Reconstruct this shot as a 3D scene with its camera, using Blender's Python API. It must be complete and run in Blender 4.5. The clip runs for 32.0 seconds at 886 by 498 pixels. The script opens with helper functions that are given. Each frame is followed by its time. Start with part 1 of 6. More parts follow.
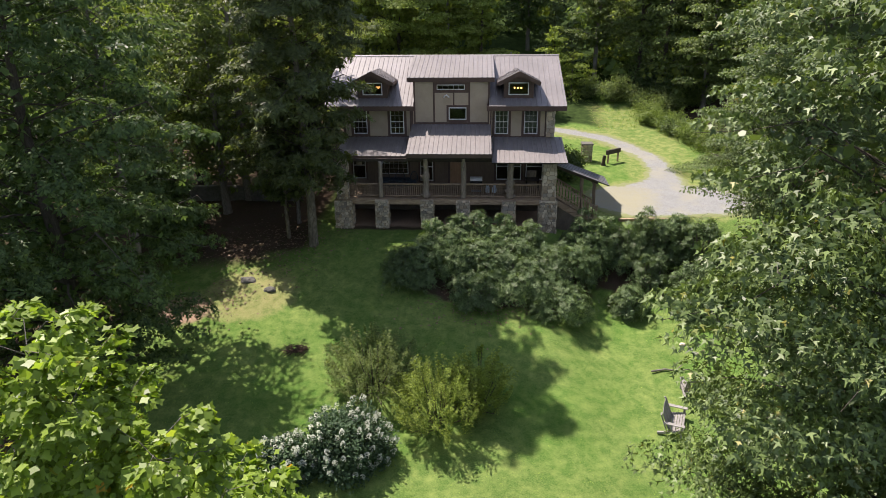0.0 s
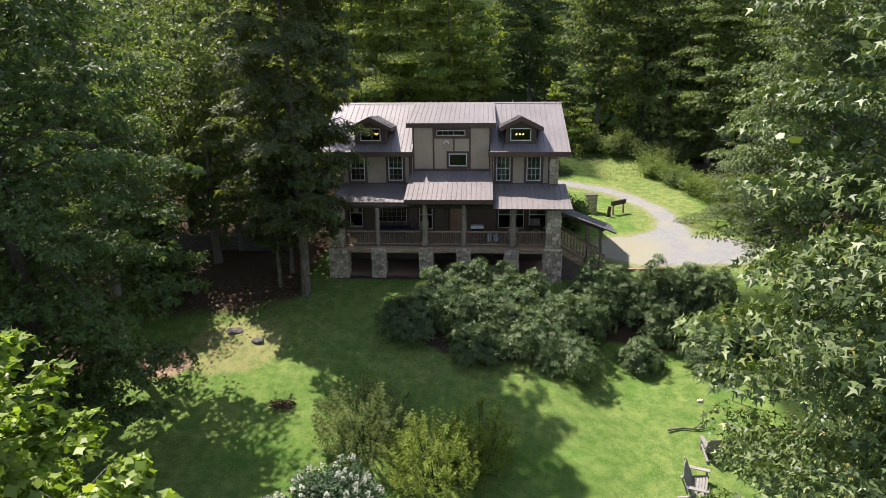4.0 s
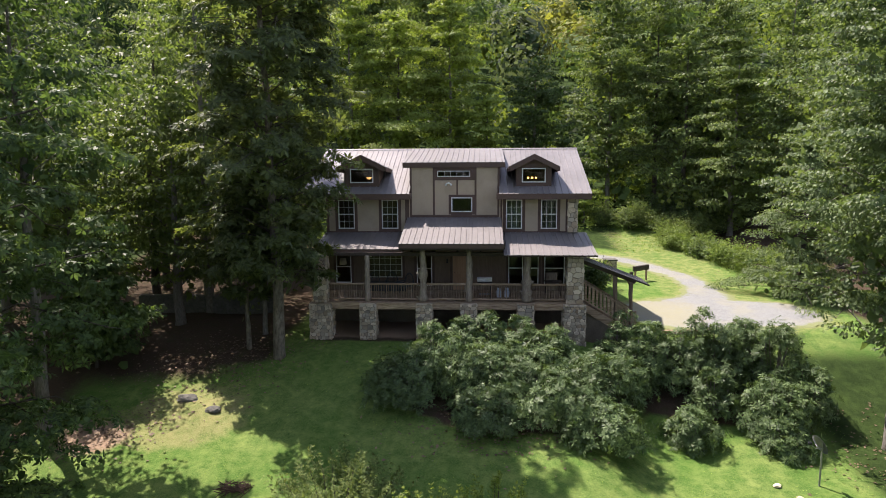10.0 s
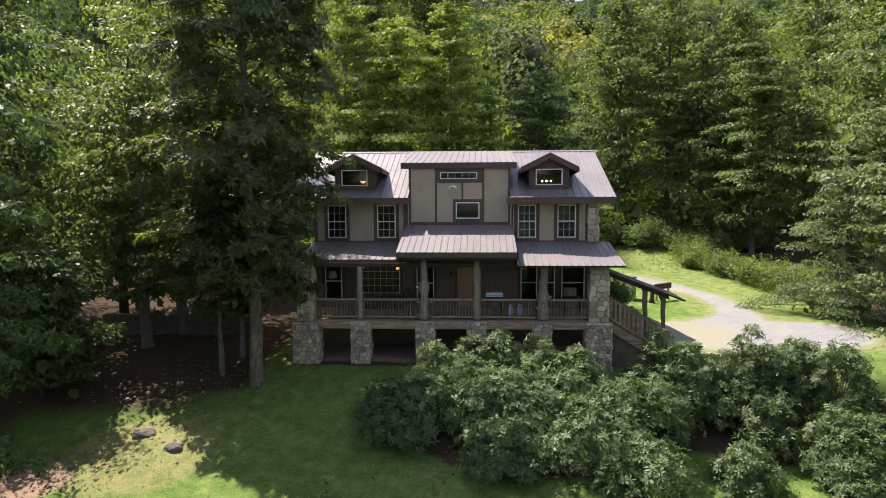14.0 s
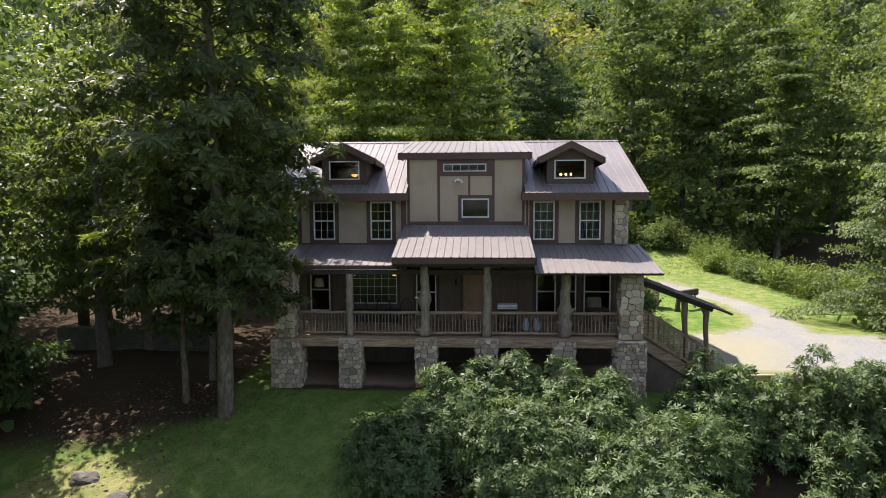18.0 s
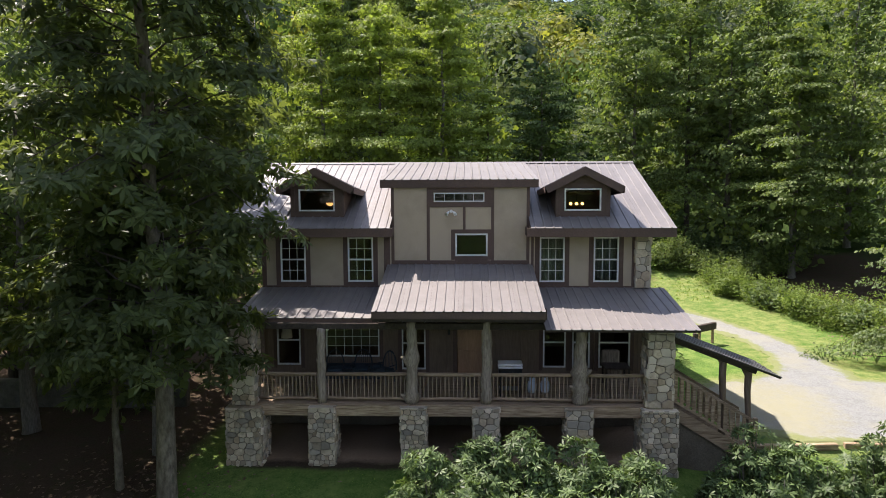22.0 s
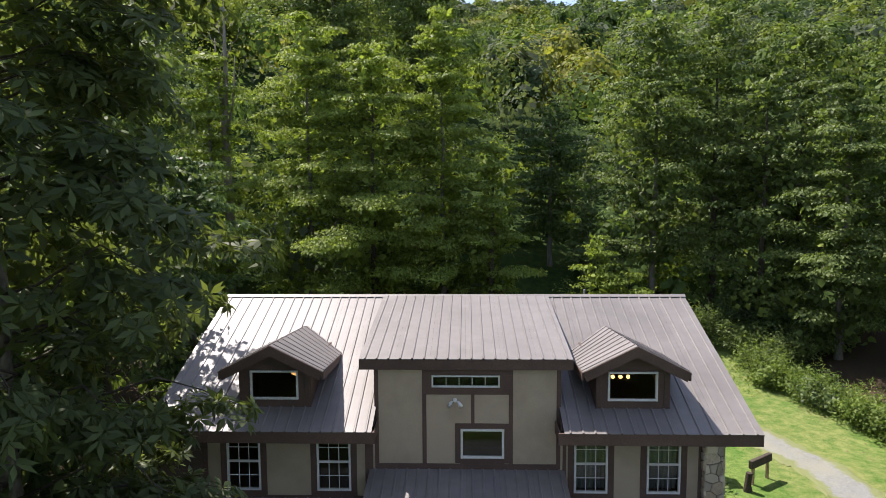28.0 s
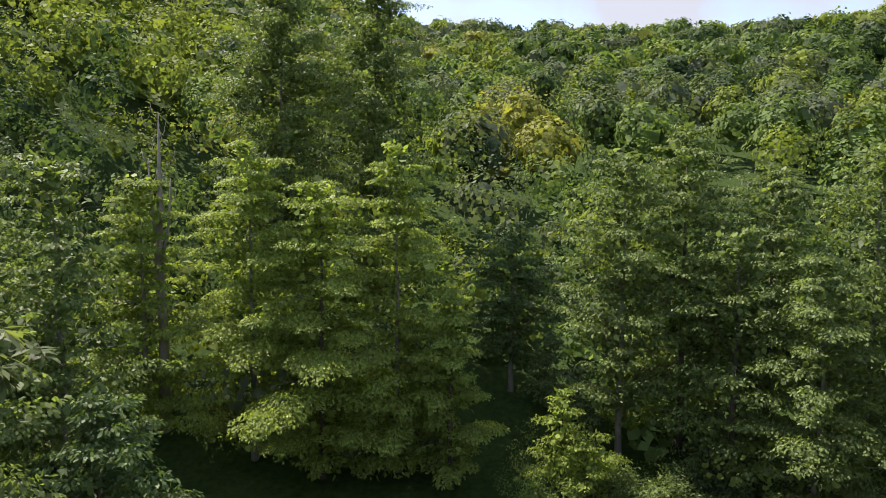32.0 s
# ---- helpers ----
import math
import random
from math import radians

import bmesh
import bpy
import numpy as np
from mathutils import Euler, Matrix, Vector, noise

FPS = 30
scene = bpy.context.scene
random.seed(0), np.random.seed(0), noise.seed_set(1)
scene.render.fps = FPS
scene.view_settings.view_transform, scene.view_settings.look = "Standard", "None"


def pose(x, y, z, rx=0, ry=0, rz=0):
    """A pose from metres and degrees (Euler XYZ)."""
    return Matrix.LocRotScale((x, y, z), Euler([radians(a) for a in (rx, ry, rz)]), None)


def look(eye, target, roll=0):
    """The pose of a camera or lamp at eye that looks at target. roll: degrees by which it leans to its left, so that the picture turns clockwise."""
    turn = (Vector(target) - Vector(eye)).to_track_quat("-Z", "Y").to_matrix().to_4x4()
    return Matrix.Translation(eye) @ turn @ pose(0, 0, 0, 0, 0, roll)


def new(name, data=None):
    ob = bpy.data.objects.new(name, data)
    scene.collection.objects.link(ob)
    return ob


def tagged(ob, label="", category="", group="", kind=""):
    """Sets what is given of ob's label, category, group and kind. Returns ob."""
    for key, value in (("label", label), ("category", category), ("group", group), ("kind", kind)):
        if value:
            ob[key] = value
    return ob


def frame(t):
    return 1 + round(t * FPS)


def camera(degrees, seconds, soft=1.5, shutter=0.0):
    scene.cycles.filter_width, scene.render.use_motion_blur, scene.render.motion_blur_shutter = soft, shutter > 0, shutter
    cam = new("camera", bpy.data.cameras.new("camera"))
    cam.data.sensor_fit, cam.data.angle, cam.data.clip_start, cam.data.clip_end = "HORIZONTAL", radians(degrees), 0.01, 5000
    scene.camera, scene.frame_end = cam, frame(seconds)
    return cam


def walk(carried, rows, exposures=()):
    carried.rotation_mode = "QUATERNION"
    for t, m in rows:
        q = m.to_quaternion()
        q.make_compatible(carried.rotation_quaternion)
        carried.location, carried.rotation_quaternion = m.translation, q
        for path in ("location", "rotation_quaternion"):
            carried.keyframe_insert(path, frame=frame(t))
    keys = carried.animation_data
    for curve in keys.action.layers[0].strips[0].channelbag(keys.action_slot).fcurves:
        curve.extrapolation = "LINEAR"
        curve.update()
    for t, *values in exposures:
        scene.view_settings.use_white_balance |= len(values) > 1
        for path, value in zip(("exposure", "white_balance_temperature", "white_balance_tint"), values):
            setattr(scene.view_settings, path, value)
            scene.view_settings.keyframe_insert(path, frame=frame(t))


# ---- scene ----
cam = camera(66.98, 32.0, 0.9)
PATH = [
    # seconds, x, y, z, tilt, lean, heading
    (0, 2.146, -41.202, 13.498, 67.52, -0.62, 3.18),
    (0.5, 2.228, -41.109, 13.269, 68.30, -0.61, 3.27),
    (1, 2.310, -41.016, 13.039, 69.16, -0.60, 3.37),
    (1.5, 2.392, -40.922, 12.809, 70.04, -0.59, 3.46),
    (2, 2.440, -40.768, 12.599, 70.88, -0.58, 3.53),
    (2.5, 2.421, -40.493, 12.429, 71.55, -0.58, 3.52),
    (3, 2.367, -40.158, 12.278, 72.06, -0.58, 3.47),
    (3.5, 2.314, -39.822, 12.128, 72.43, -0.57, 3.43),
    (5.5, 2.100, -38.780, 11.510, 75.04, -0.57, 3.26),
    (6, 2.057, -38.264, 11.101, 75.98, -0.55, 3.23),
    (6.5, 2.038, -37.792, 10.680, 76.80, -0.51, 3.25),
    (7, 2.029, -37.325, 10.244, 77.55, -0.49, 3.28),
    (7.5, 2.008, -36.823, 9.808, 78.28, -0.48, 3.31),
    (8, 1.977, -36.295, 9.376, 79.01, -0.45, 3.34),
    (8.5, 1.956, -35.767, 8.944, 79.77, -0.40, 3.35),
    (9, 1.941, -35.246, 8.503, 80.50, -0.36, 3.34),
    (9.5, 1.901, -34.740, 8.045, 81.24, -0.33, 3.34),
    (10, 1.832, -34.249, 7.592, 82.01, -0.34, 3.29),
    (10.5, 1.763, -33.758, 7.175, 82.78, -0.38, 3.24),
    (11, 1.705, -33.245, 6.835, 83.55, -0.39, 3.22),
    (11.5, 1.636, -32.705, 6.620, 84.14, -0.38, 3.20),
    (12, 1.567, -32.149, 6.496, 84.38, -0.36, 3.18),
    (12.5, 1.509, -31.597, 6.397, 84.42, -0.35, 3.16),
    (13, 1.452, -31.058, 6.299, 84.44, -0.34, 3.14),
    (13.5, 1.394, -30.512, 6.217, 84.44, -0.33, 3.13),
    (14, 1.324, -29.958, 6.165, 84.43, -0.32, 3.12),
    (14.5, 1.244, -29.414, 6.116, 84.43, -0.32, 3.10),
    (16.5, 1.058, -27.138, 5.939, 84.41, -0.29, 3.06),
    (17, 0.989, -26.595, 5.926, 84.40, -0.28, 3.04),
    (17.5, 0.931, -26.041, 5.911, 84.40, -0.28, 3.03),
    (18, 0.873, -25.484, 5.906, 84.39, -0.27, 3.02),
    (18.5, 0.827, -24.935, 5.952, 84.39, -0.26, 3.01),
    (19, 0.785, -24.381, 6.055, 84.39, -0.26, 2.95),
    (19.5, 0.743, -23.821, 6.177, 84.42, -0.24, 2.79),
    (20, 0.717, -23.261, 6.297, 84.45, -0.21, 2.54),
    (20.5, 0.690, -22.709, 6.432, 84.48, -0.17, 2.29),
    (21, 0.653, -22.161, 6.592, 84.51, -0.14, 2.11),
    (21.5, 0.615, -21.607, 6.774, 84.54, -0.15, 2.04),
    (22, 0.578, -21.056, 6.982, 84.58, -0.22, 2.03),
    (22.5, 0.551, -20.521, 7.218, 84.61, -0.23, 2.06),
    (23, 0.530, -19.990, 7.489, 84.63, -0.19, 2.07),
    (23.5, 0.493, -19.449, 7.799, 84.59, -0.18, 2.06),
    (24, 0.450, -18.900, 8.140, 84.51, -0.21, 2.04),
    (24.5, 0.418, -18.334, 8.499, 84.46, -0.25, 1.99),
    (25, 0.397, -17.758, 8.892, 84.43, -0.23, 1.92),
    (25.5, 0.365, -17.204, 9.327, 84.40, -0.21, 1.87),
    (27.5, 0.340, -14.992, 11.221, 84.49, -0.35, 1.98),
    (28, 0.333, -14.395, 11.790, 84.50, -0.35, 2.00),
    (28.5, 0.323, -13.815, 12.365, 84.51, -0.35, 2.02),
    (29, 0.313, -13.224, 13.009, 84.56, -0.35, 2.02),
    (29.5, 0.283, -12.696, 13.609, 84.64, -0.32, 2.01),
    (30, 0.253, -12.012, 14.401, 84.62, -0.28, 2.01),
    (30.5, 0.293, -11.452, 15.749, 84.62, -0.34, 2.06),
    (31, 0.278, -10.606, 17.925, 84.77, -0.17, 1.58),
    (31.5, 0.266, -10.000, 19.989, 84.93, 0.05, 0.07),
    (32, 0.329, -9.602, 22.279, 85.05, 0.21, -1.74),
]
walk(cam, [(t, pose(x, y, z, 90, 0, yaw) @ pose(0, 0, 0, tilt - 90, 0, 0) @ pose(0, 0, 0, 0, 0, lean)) for t, x, y, z, tilt, lean, yaw in PATH], exposures=((0, 0.97, 6450, 23), (6, 1.12, 6350, 22), (12, 1.22, 6400, 25), (21, 1.27, 6400, 22), (25, 1.2, 6350, 20), (29, 0.93, 6300, 19), (30, 0.93, 6300, 20), (31, 1.3, 6400, 24), (32, 1.15, 6550, 19)))

# ---- light ----
SUN = Vector((-0.97, 1.0, 2.12)).normalized()
sun = new("sun", bpy.data.lights.new("sun", "SUN"))
sun.data.energy, sun.data.angle, sun.data.color = 5.0, radians(0.53), (1.0, 0.93, 0.79)
sun.matrix_world = look(SUN * 200, (0, 0, 0))
world = bpy.data.worlds.new("world")
scene.world = world
world.use_nodes = True
wn = world.node_tree.nodes
sky = wn.new("ShaderNodeTexSky")
sky.sky_type, sky.sun_disc = "NISHITA", False
sky.sun_elevation, sky.sun_rotation = math.asin(SUN.z), math.atan2(SUN.x, SUN.y)
sky.air_density, sky.dust_density, sky.ozone_density = 1.0, 0.8, 1.0
wn["Background"].inputs["Strength"].default_value = 0.122
wl = world.node_tree.links
coord = wn.new("ShaderNodeTexCoord")
cloud = wn.new("ShaderNodeTexNoise")
cloud.inputs["Scale"].default_value, cloud.inputs["Detail"].default_value = 4.5, 5.0
cover = wn.new("ShaderNodeMapRange")
cover.inputs[1].default_value, cover.inputs[2].default_value, cover.inputs[4].default_value = 0.42, 0.6, 0.9
both = wn.new("ShaderNodeMix")
both.data_type = "RGBA"
wl.new(coord.outputs["Generated"], cloud.inputs["Vector"])
wl.new(cloud.outputs[0], cover.inputs[0])
wl.new(cover.outputs[0], both.inputs[0])
wl.new(sky.outputs[0], both.inputs[6])
both.inputs[7].default_value = (2.7, 2.85, 3.0, 1)
wl.new(both.outputs[2], wn["Background"].inputs[0])


# ---- materials ----
def nodes_of(name):
    m = bpy.data.materials.new(name)
    m.use_nodes = True
    nt = m.node_tree
    return m, nt, nt.nodes["Principled BSDF"], nt.links.new


def add(nt, kind, **values):
    n = nt.nodes.new(kind)
    for key, value in values.items():
        n.inputs[key].default_value = value
    return n


def ramp_mix(nt, fac, a, b, low=0.3, high=0.7):
    r = nt.nodes.new("ShaderNodeValToRGB")
    r.color_ramp.elements[0].position, r.color_ramp.elements[1].position = low, high
    r.color_ramp.elements[0].color, r.color_ramp.elements[1].color = (*a, 1), (*b, 1)
    nt.links.new(fac, r.inputs[0])
    return r.outputs[0]


def blend(nt, fac, a, b, mode="MIX"):
    n = nt.nodes.new("ShaderNodeMix")
    n.data_type, n.blend_type = "RGBA", mode
    for value, socket in ((fac, n.inputs[0]), (a, n.inputs[6]), (b, n.inputs[7])):
        if isinstance(value, (int, float)):
            socket.default_value = value
        elif isinstance(value, tuple):
            socket.default_value = (*value, 1)
        else:
            nt.links.new(value, socket)
    return n.outputs[2]


def noise_of(nt, where, scale, detail=4.0, rough=0.6):
    n = add(nt, "ShaderNodeTexNoise", Scale=scale, Detail=detail, Roughness=rough)
    nt.links.new(where, n.inputs["Vector"])
    return n.outputs[0]


def place_of(nt, stretch=(1, 1, 1)):
    geo = nt.nodes.new("ShaderNodeNewGeometry")
    mapping = nt.nodes.new("ShaderNodeMapping")
    mapping.inputs["Scale"].default_value = stretch
    nt.links.new(geo.outputs["Position"], mapping.inputs["Vector"])
    return mapping.outputs[0]


def surface(name, a, b, fine=14.0, coarse=1.3, rough=0.8, bump=0.3, metal=0.0, stretch=(1, 1, 1), each=0.0, stain=None, stain_low=0.55, island=False, kinds=()):
    """Two colours mixed by fine and coarse noise, with bump, stains and, per object, a change of brightness."""
    m, nt, bsdf, link = nodes_of(name)
    where = place_of(nt, stretch)
    f, c = noise_of(nt, where, fine), noise_of(nt, where, coarse, 3.0)
    col = ramp_mix(nt, f, a, b)
    dark = tuple(v * 0.72 for v in a)
    col = blend(nt, ramp_value(nt, c, 0.42, 0.75, 0.6), col, dark)
    if stain:
        s = noise_of(nt, where, coarse * 2.3, 5.0, 0.7)
        col = blend(nt, ramp_value(nt, s, stain_low, stain_low + 0.14, 0.8), col, stain)
    if each:
        info = nt.nodes.new("ShaderNodeNewGeometry" if island else "ShaderNodeObjectInfo")
        rnd = info.outputs["Random Per Island" if island else "Random"]
        mr = add(nt, "ShaderNodeMapRange", **{"To Min": 1 - each, "To Max": 1 + each})
        link(rnd, mr.inputs[0])
        hsv = nt.nodes.new("ShaderNodeHueSaturation")
        link(mr.outputs[0], hsv.inputs["Value"])
        for n, tone in enumerate(kinds):
            times = nt.nodes.new("ShaderNodeMath")
            times.operation = "MULTIPLY"
            link(rnd, times.inputs[0])
            times.inputs[1].default_value = 7.31 * (n + 1)
            part_of = nt.nodes.new("ShaderNodeMath")
            part_of.operation = "FRACT"
            link(times.outputs[0], part_of.inputs[0])
            col = blend(nt, ramp_value(nt, part_of.outputs[0], 0.55, 0.85, 0.75), col, tone)
        link(col, hsv.inputs["Color"])
        col = hsv.outputs[0]
    link(col, bsdf.inputs["Base Color"])
    if rough > 0.8:
        bsdf.inputs["Specular IOR Level"].default_value = 0.15
    bsdf.inputs["Roughness"].default_value, bsdf.inputs["Metallic"].default_value = rough, metal
    bp = add(nt, "ShaderNodeBump", Strength=bump, Distance=0.03)
    link(f, bp.inputs["Height"])
    link(bp.outputs[0], bsdf.inputs["Normal"])
    return m


def ramp_value(nt, fac, low, high, top):
    mr = add(nt, "ShaderNodeMapRange", **{"From Min": low, "From Max": high, "To Min": 0.0, "To Max": top})
    nt.links.new(fac, mr.inputs[0])
    return mr.outputs[0]


def leafy(name, a, b, rough=0.6, through_share=0.35, glow=(1.5, 1.55, 0.7), old=None, old_share=0.0, coarse=0.35, shine=0.25):
    """Leaves: colour by leaf and by bough, gloss, and light that comes through."""
    m, nt, bsdf, link = nodes_of(name)
    geo = nt.nodes.new("ShaderNodeNewGeometry")
    where = place_of(nt)
    rnd = geo.outputs["Random Per Island"]
    n = noise_of(nt, where, coarse, 2.0)
    a, b = tuple(v * 0.72 for v in a), tuple(v * 1.22 for v in b)
    col = blend(nt, rnd, a, b)
    col = blend(nt, ramp_value(nt, n, 0.35, 0.7, 0.7), col, tuple((p + q) * 0.36 for p, q in zip(a, b)))
    if old:
        col = blend(nt, ramp_value(nt, rnd, 1 - old_share, 1 - old_share + 0.01, 1.0), col, old)
    link(col, bsdf.inputs["Base Color"])
    bsdf.inputs["Roughness"].default_value = rough
    bsdf.inputs["Specular IOR Level"].default_value = shine
    tr = nt.nodes.new("ShaderNodeBsdfTranslucent")
    link(blend(nt, 1.0, col, glow, "MULTIPLY"), tr.inputs[0])
    mix = nt.nodes.new("ShaderNodeMixShader")
    mix.inputs[0].default_value = through_share
    link(bsdf.outputs[0], mix.inputs[1])
    link(tr.outputs[0], mix.inputs[2])
    link(mix.outputs[0], nt.nodes["Material Output"].inputs[0])
    return m


def glass_material():
    m, nt, bsdf, link = nodes_of("window_glass")
    clear = nt.nodes.new("ShaderNodeBsdfTransparent")
    clear.inputs[0].default_value = (0.8, 0.84, 0.82, 1)
    shine = add(nt, "ShaderNodeBsdfGlossy", Roughness=0.02)
    fres = add(nt, "ShaderNodeFresnel", IOR=1.42)
    mix = nt.nodes.new("ShaderNodeMixShader")
    link(fres.outputs[0], mix.inputs[0])
    link(clear.outputs[0], mix.inputs[1])
    link(shine.outputs[0], mix.inputs[2])
    link(mix.outputs[0], nt.nodes["Material Output"].inputs[0])
    return m


def glowing(name, color, strength):
    m, nt, bsdf, link = nodes_of(name)
    bsdf.inputs["Emission Color"].default_value = (*color, 1)
    bsdf.inputs["Emission Strength"].default_value = strength
    return m


M_ROOF = surface("roof_metal", (0.166, 0.154, 0.149), (0.198, 0.185, 0.18), 3.0, 0.5, 0.46, 0.05, 0.0, each=0.05, stain=(0.158, 0.142, 0.135), stain_low=0.62)
M_ROOF.node_tree.nodes["Principled BSDF"].inputs["Specular IOR Level"].default_value = 0.55
M_TRIM = surface("brown_trim", (0.085, 0.052, 0.04), (0.13, 0.08, 0.06), 22, 1.2, 0.7, 0.2, stretch=(1, 1, 1))
M_STUCCO = surface("tan_stucco", (0.40, 0.325, 0.235), (0.47, 0.39, 0.285), 40, 0.9, 0.9, 0.25, each=0.04)
M_SIDING = surface("brown_siding", (0.14, 0.098, 0.066), (0.205, 0.146, 0.1), 18, 0.8, 0.75, 0.3, stretch=(1, 1, 0.15), each=0.14)
M_WHITE = surface("white_vinyl", (0.70, 0.70, 0.67), (0.8, 0.8, 0.77), 9, 1.0, 0.45, 0.05)
M_GLASS = glass_material()
M_STONE = surface("field_stone", (0.35, 0.29, 0.21), (0.62, 0.525, 0.39), 7, 2.4, 0.9, 0.7, each=0.32, stain=(0.13, 0.13, 0.105), stain_low=0.58, kinds=((0.40, 0.29, 0.18), (0.3, 0.28, 0.24), (0.6, 0.53, 0.41)))
M_MORTAR = surface("mortar", (0.13, 0.11, 0.085), (0.21, 0.18, 0.14), 25, 2.0, 0.95, 0.5)
M_LOG = surface("weathered_log", (0.19, 0.15, 0.115), (0.44, 0.38, 0.30), 9, 1.6, 0.85, 0.6, stretch=(3, 3, 0.35), each=0.16, stain=(0.22, 0.10, 0.04), stain_low=0.66)
M_RAIL = surface("rail_wood", (0.21, 0.15, 0.098), (0.47, 0.36, 0.25), 9, 1.4, 0.85, 0.5, stretch=(0.3, 3, 3), each=0.15)
M_BALUSTER = surface("baluster_wood", (0.21, 0.16, 0.115), (0.38, 0.295, 0.215), 14, 2.0, 0.85, 0.4, stretch=(3, 3, 0.4), each=0.25)
M_BEAM = surface("rough_beam", (0.19, 0.13, 0.08), (0.52, 0.40, 0.27), 7, 1.5, 0.88, 0.5, stretch=(0.3, 3, 3), each=0.15)
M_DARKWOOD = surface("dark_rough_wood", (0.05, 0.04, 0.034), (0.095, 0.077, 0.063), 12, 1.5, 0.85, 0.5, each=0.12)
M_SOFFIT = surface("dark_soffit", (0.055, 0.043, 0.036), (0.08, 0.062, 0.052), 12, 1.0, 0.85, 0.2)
M_DOOR = surface("brown_door", (0.34, 0.195, 0.105), (0.45, 0.27, 0.155), 14, 1.2, 0.5, 0.1, stretch=(3, 3, 0.4))
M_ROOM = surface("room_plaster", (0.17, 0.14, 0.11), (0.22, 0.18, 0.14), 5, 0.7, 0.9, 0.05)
M_IRON = surface("black_iron", (0.02, 0.02, 0.022), (0.04, 0.04, 0.042), 30, 3, 0.5, 0.1, 0.5)
M_GREY = surface("grey_metal", (0.22, 0.225, 0.23), (0.32, 0.32, 0.33), 22, 3, 0.42, 0.1, 0.6)
M_TANK = surface("pale_blue_paint", (0.42, 0.50, 0.58), (0.52, 0.58, 0.64), 12, 2, 0.4, 0.05)
M_BLUE = surface("blue_cloth", (0.045, 0.065, 0.08), (0.075, 0.1, 0.12), 60, 4, 0.9, 0.2)
M_WICKER = surface("dark_blue_wicker", (0.018, 0.026, 0.036), (0.035, 0.045, 0.058), 50, 4, 0.6, 0.4)
M_PAPER = surface("tan_lampshade", (0.5, 0.42, 0.3), (0.58, 0.5, 0.37), 20, 2, 0.8, 0.1)
M_BULB = glowing("warm_bulb", (1.0, 0.48, 0.1), 4.0)
M_SHADEGLOW = glowing("lit_lampshade", (1.0, 0.45, 0.12), 0.9)
M_SPOT = surface("white_enamel", (0.75, 0.75, 0.72), (0.85, 0.85, 0.82), 12, 2, 0.3, 0.05)
M_BARK = surface("grey_bark", (0.11, 0.10, 0.085), (0.25, 0.23, 0.2), 10, 1.7, 0.95, 0.9, stretch=(2.5, 2.5, 0.5), stain=(0.06, 0.075, 0.04), stain_low=0.58)
M_BARKD = surface("dark_bark", (0.05, 0.042, 0.034), (0.11, 0.095, 0.078), 10, 1.7, 0.95, 0.9, stretch=(2.5, 2.5, 0.5))
M_PALEBARK = surface("bleached_wood", (0.17, 0.155, 0.13), (0.31, 0.285, 0.25), 10, 1.7, 0.95, 0.6, stretch=(2.5, 2.5, 0.5))
M_MOTTLED = surface("mottled_bark", (0.09, 0.076, 0.057), (0.27, 0.24, 0.19), 5, 1.3, 0.95, 0.8, stretch=(1.6, 1.6, 0.7), stain=(0.10, 0.11, 0.07), stain_low=0.55)
M_TEAK = surface("grey_teak", (0.20, 0.195, 0.18), (0.31, 0.30, 0.275), 14, 2, 0.85, 0.4, stretch=(0.4, 3, 3), each=0.12)
M_ROCK = surface("grey_rock", (0.08, 0.08, 0.07), (0.17, 0.165, 0.145), 6, 1.5, 0.9, 0.8, stain=(0.1, 0.12, 0.07))
M_BRUSH = surface("red_brown_brush", (0.045, 0.03, 0.024), (0.09, 0.058, 0.042), 8, 1, 0.95, 0.3)

L_MAGNOLIA = leafy("magnolia_leaf", (0.070, 0.100, 0.043), (0.120, 0.155, 0.064), 0.5, 0.46, glow=(1.65, 1.6, 0.6), shine=0.25)
L_DARK = leafy("dark_broadleaf", (0.050, 0.092, 0.036), (0.115, 0.172, 0.062), 0.5, 0.38, shine=0.18)
L_TULIP = leafy("tulip_leaf", (0.120, 0.205, 0.026), (0.250, 0.350, 0.050), 0.45, 0.42, old=(0.40, 0.25, 0.02), old_share=0.015, shine=0.4)
L_MAPLE = leafy("maple_leaf", (0.052, 0.094, 0.027), (0.165, 0.230, 0.068), 0.48, 0.18, old=(0.26, 0.24, 0.05), old_share=0.015, shine=0.4)
L_BEECH = leafy("beech_leaf", (0.150, 0.205, 0.050), (0.255, 0.325, 0.078), 0.55, 0.42, shine=0.18)
L_OAK = leafy("oak_leaf", (0.075, 0.115, 0.041), (0.165, 0.222, 0.070), 0.55, 0.36, shine=0.18)
# second oak leaf for the left trees, their backlit glow put into it
L_OAK_LIT = leafy("oak_leaf_lit", (0.090, 0.130, 0.045), (0.150, 0.200, 0.066), 0.52, 0.48, shine=0.25)
L_BIRCH = leafy("birch_leaf", (0.085, 0.130, 0.054), (0.150, 0.205, 0.085), 0.5, 0.34, shine=0.25)
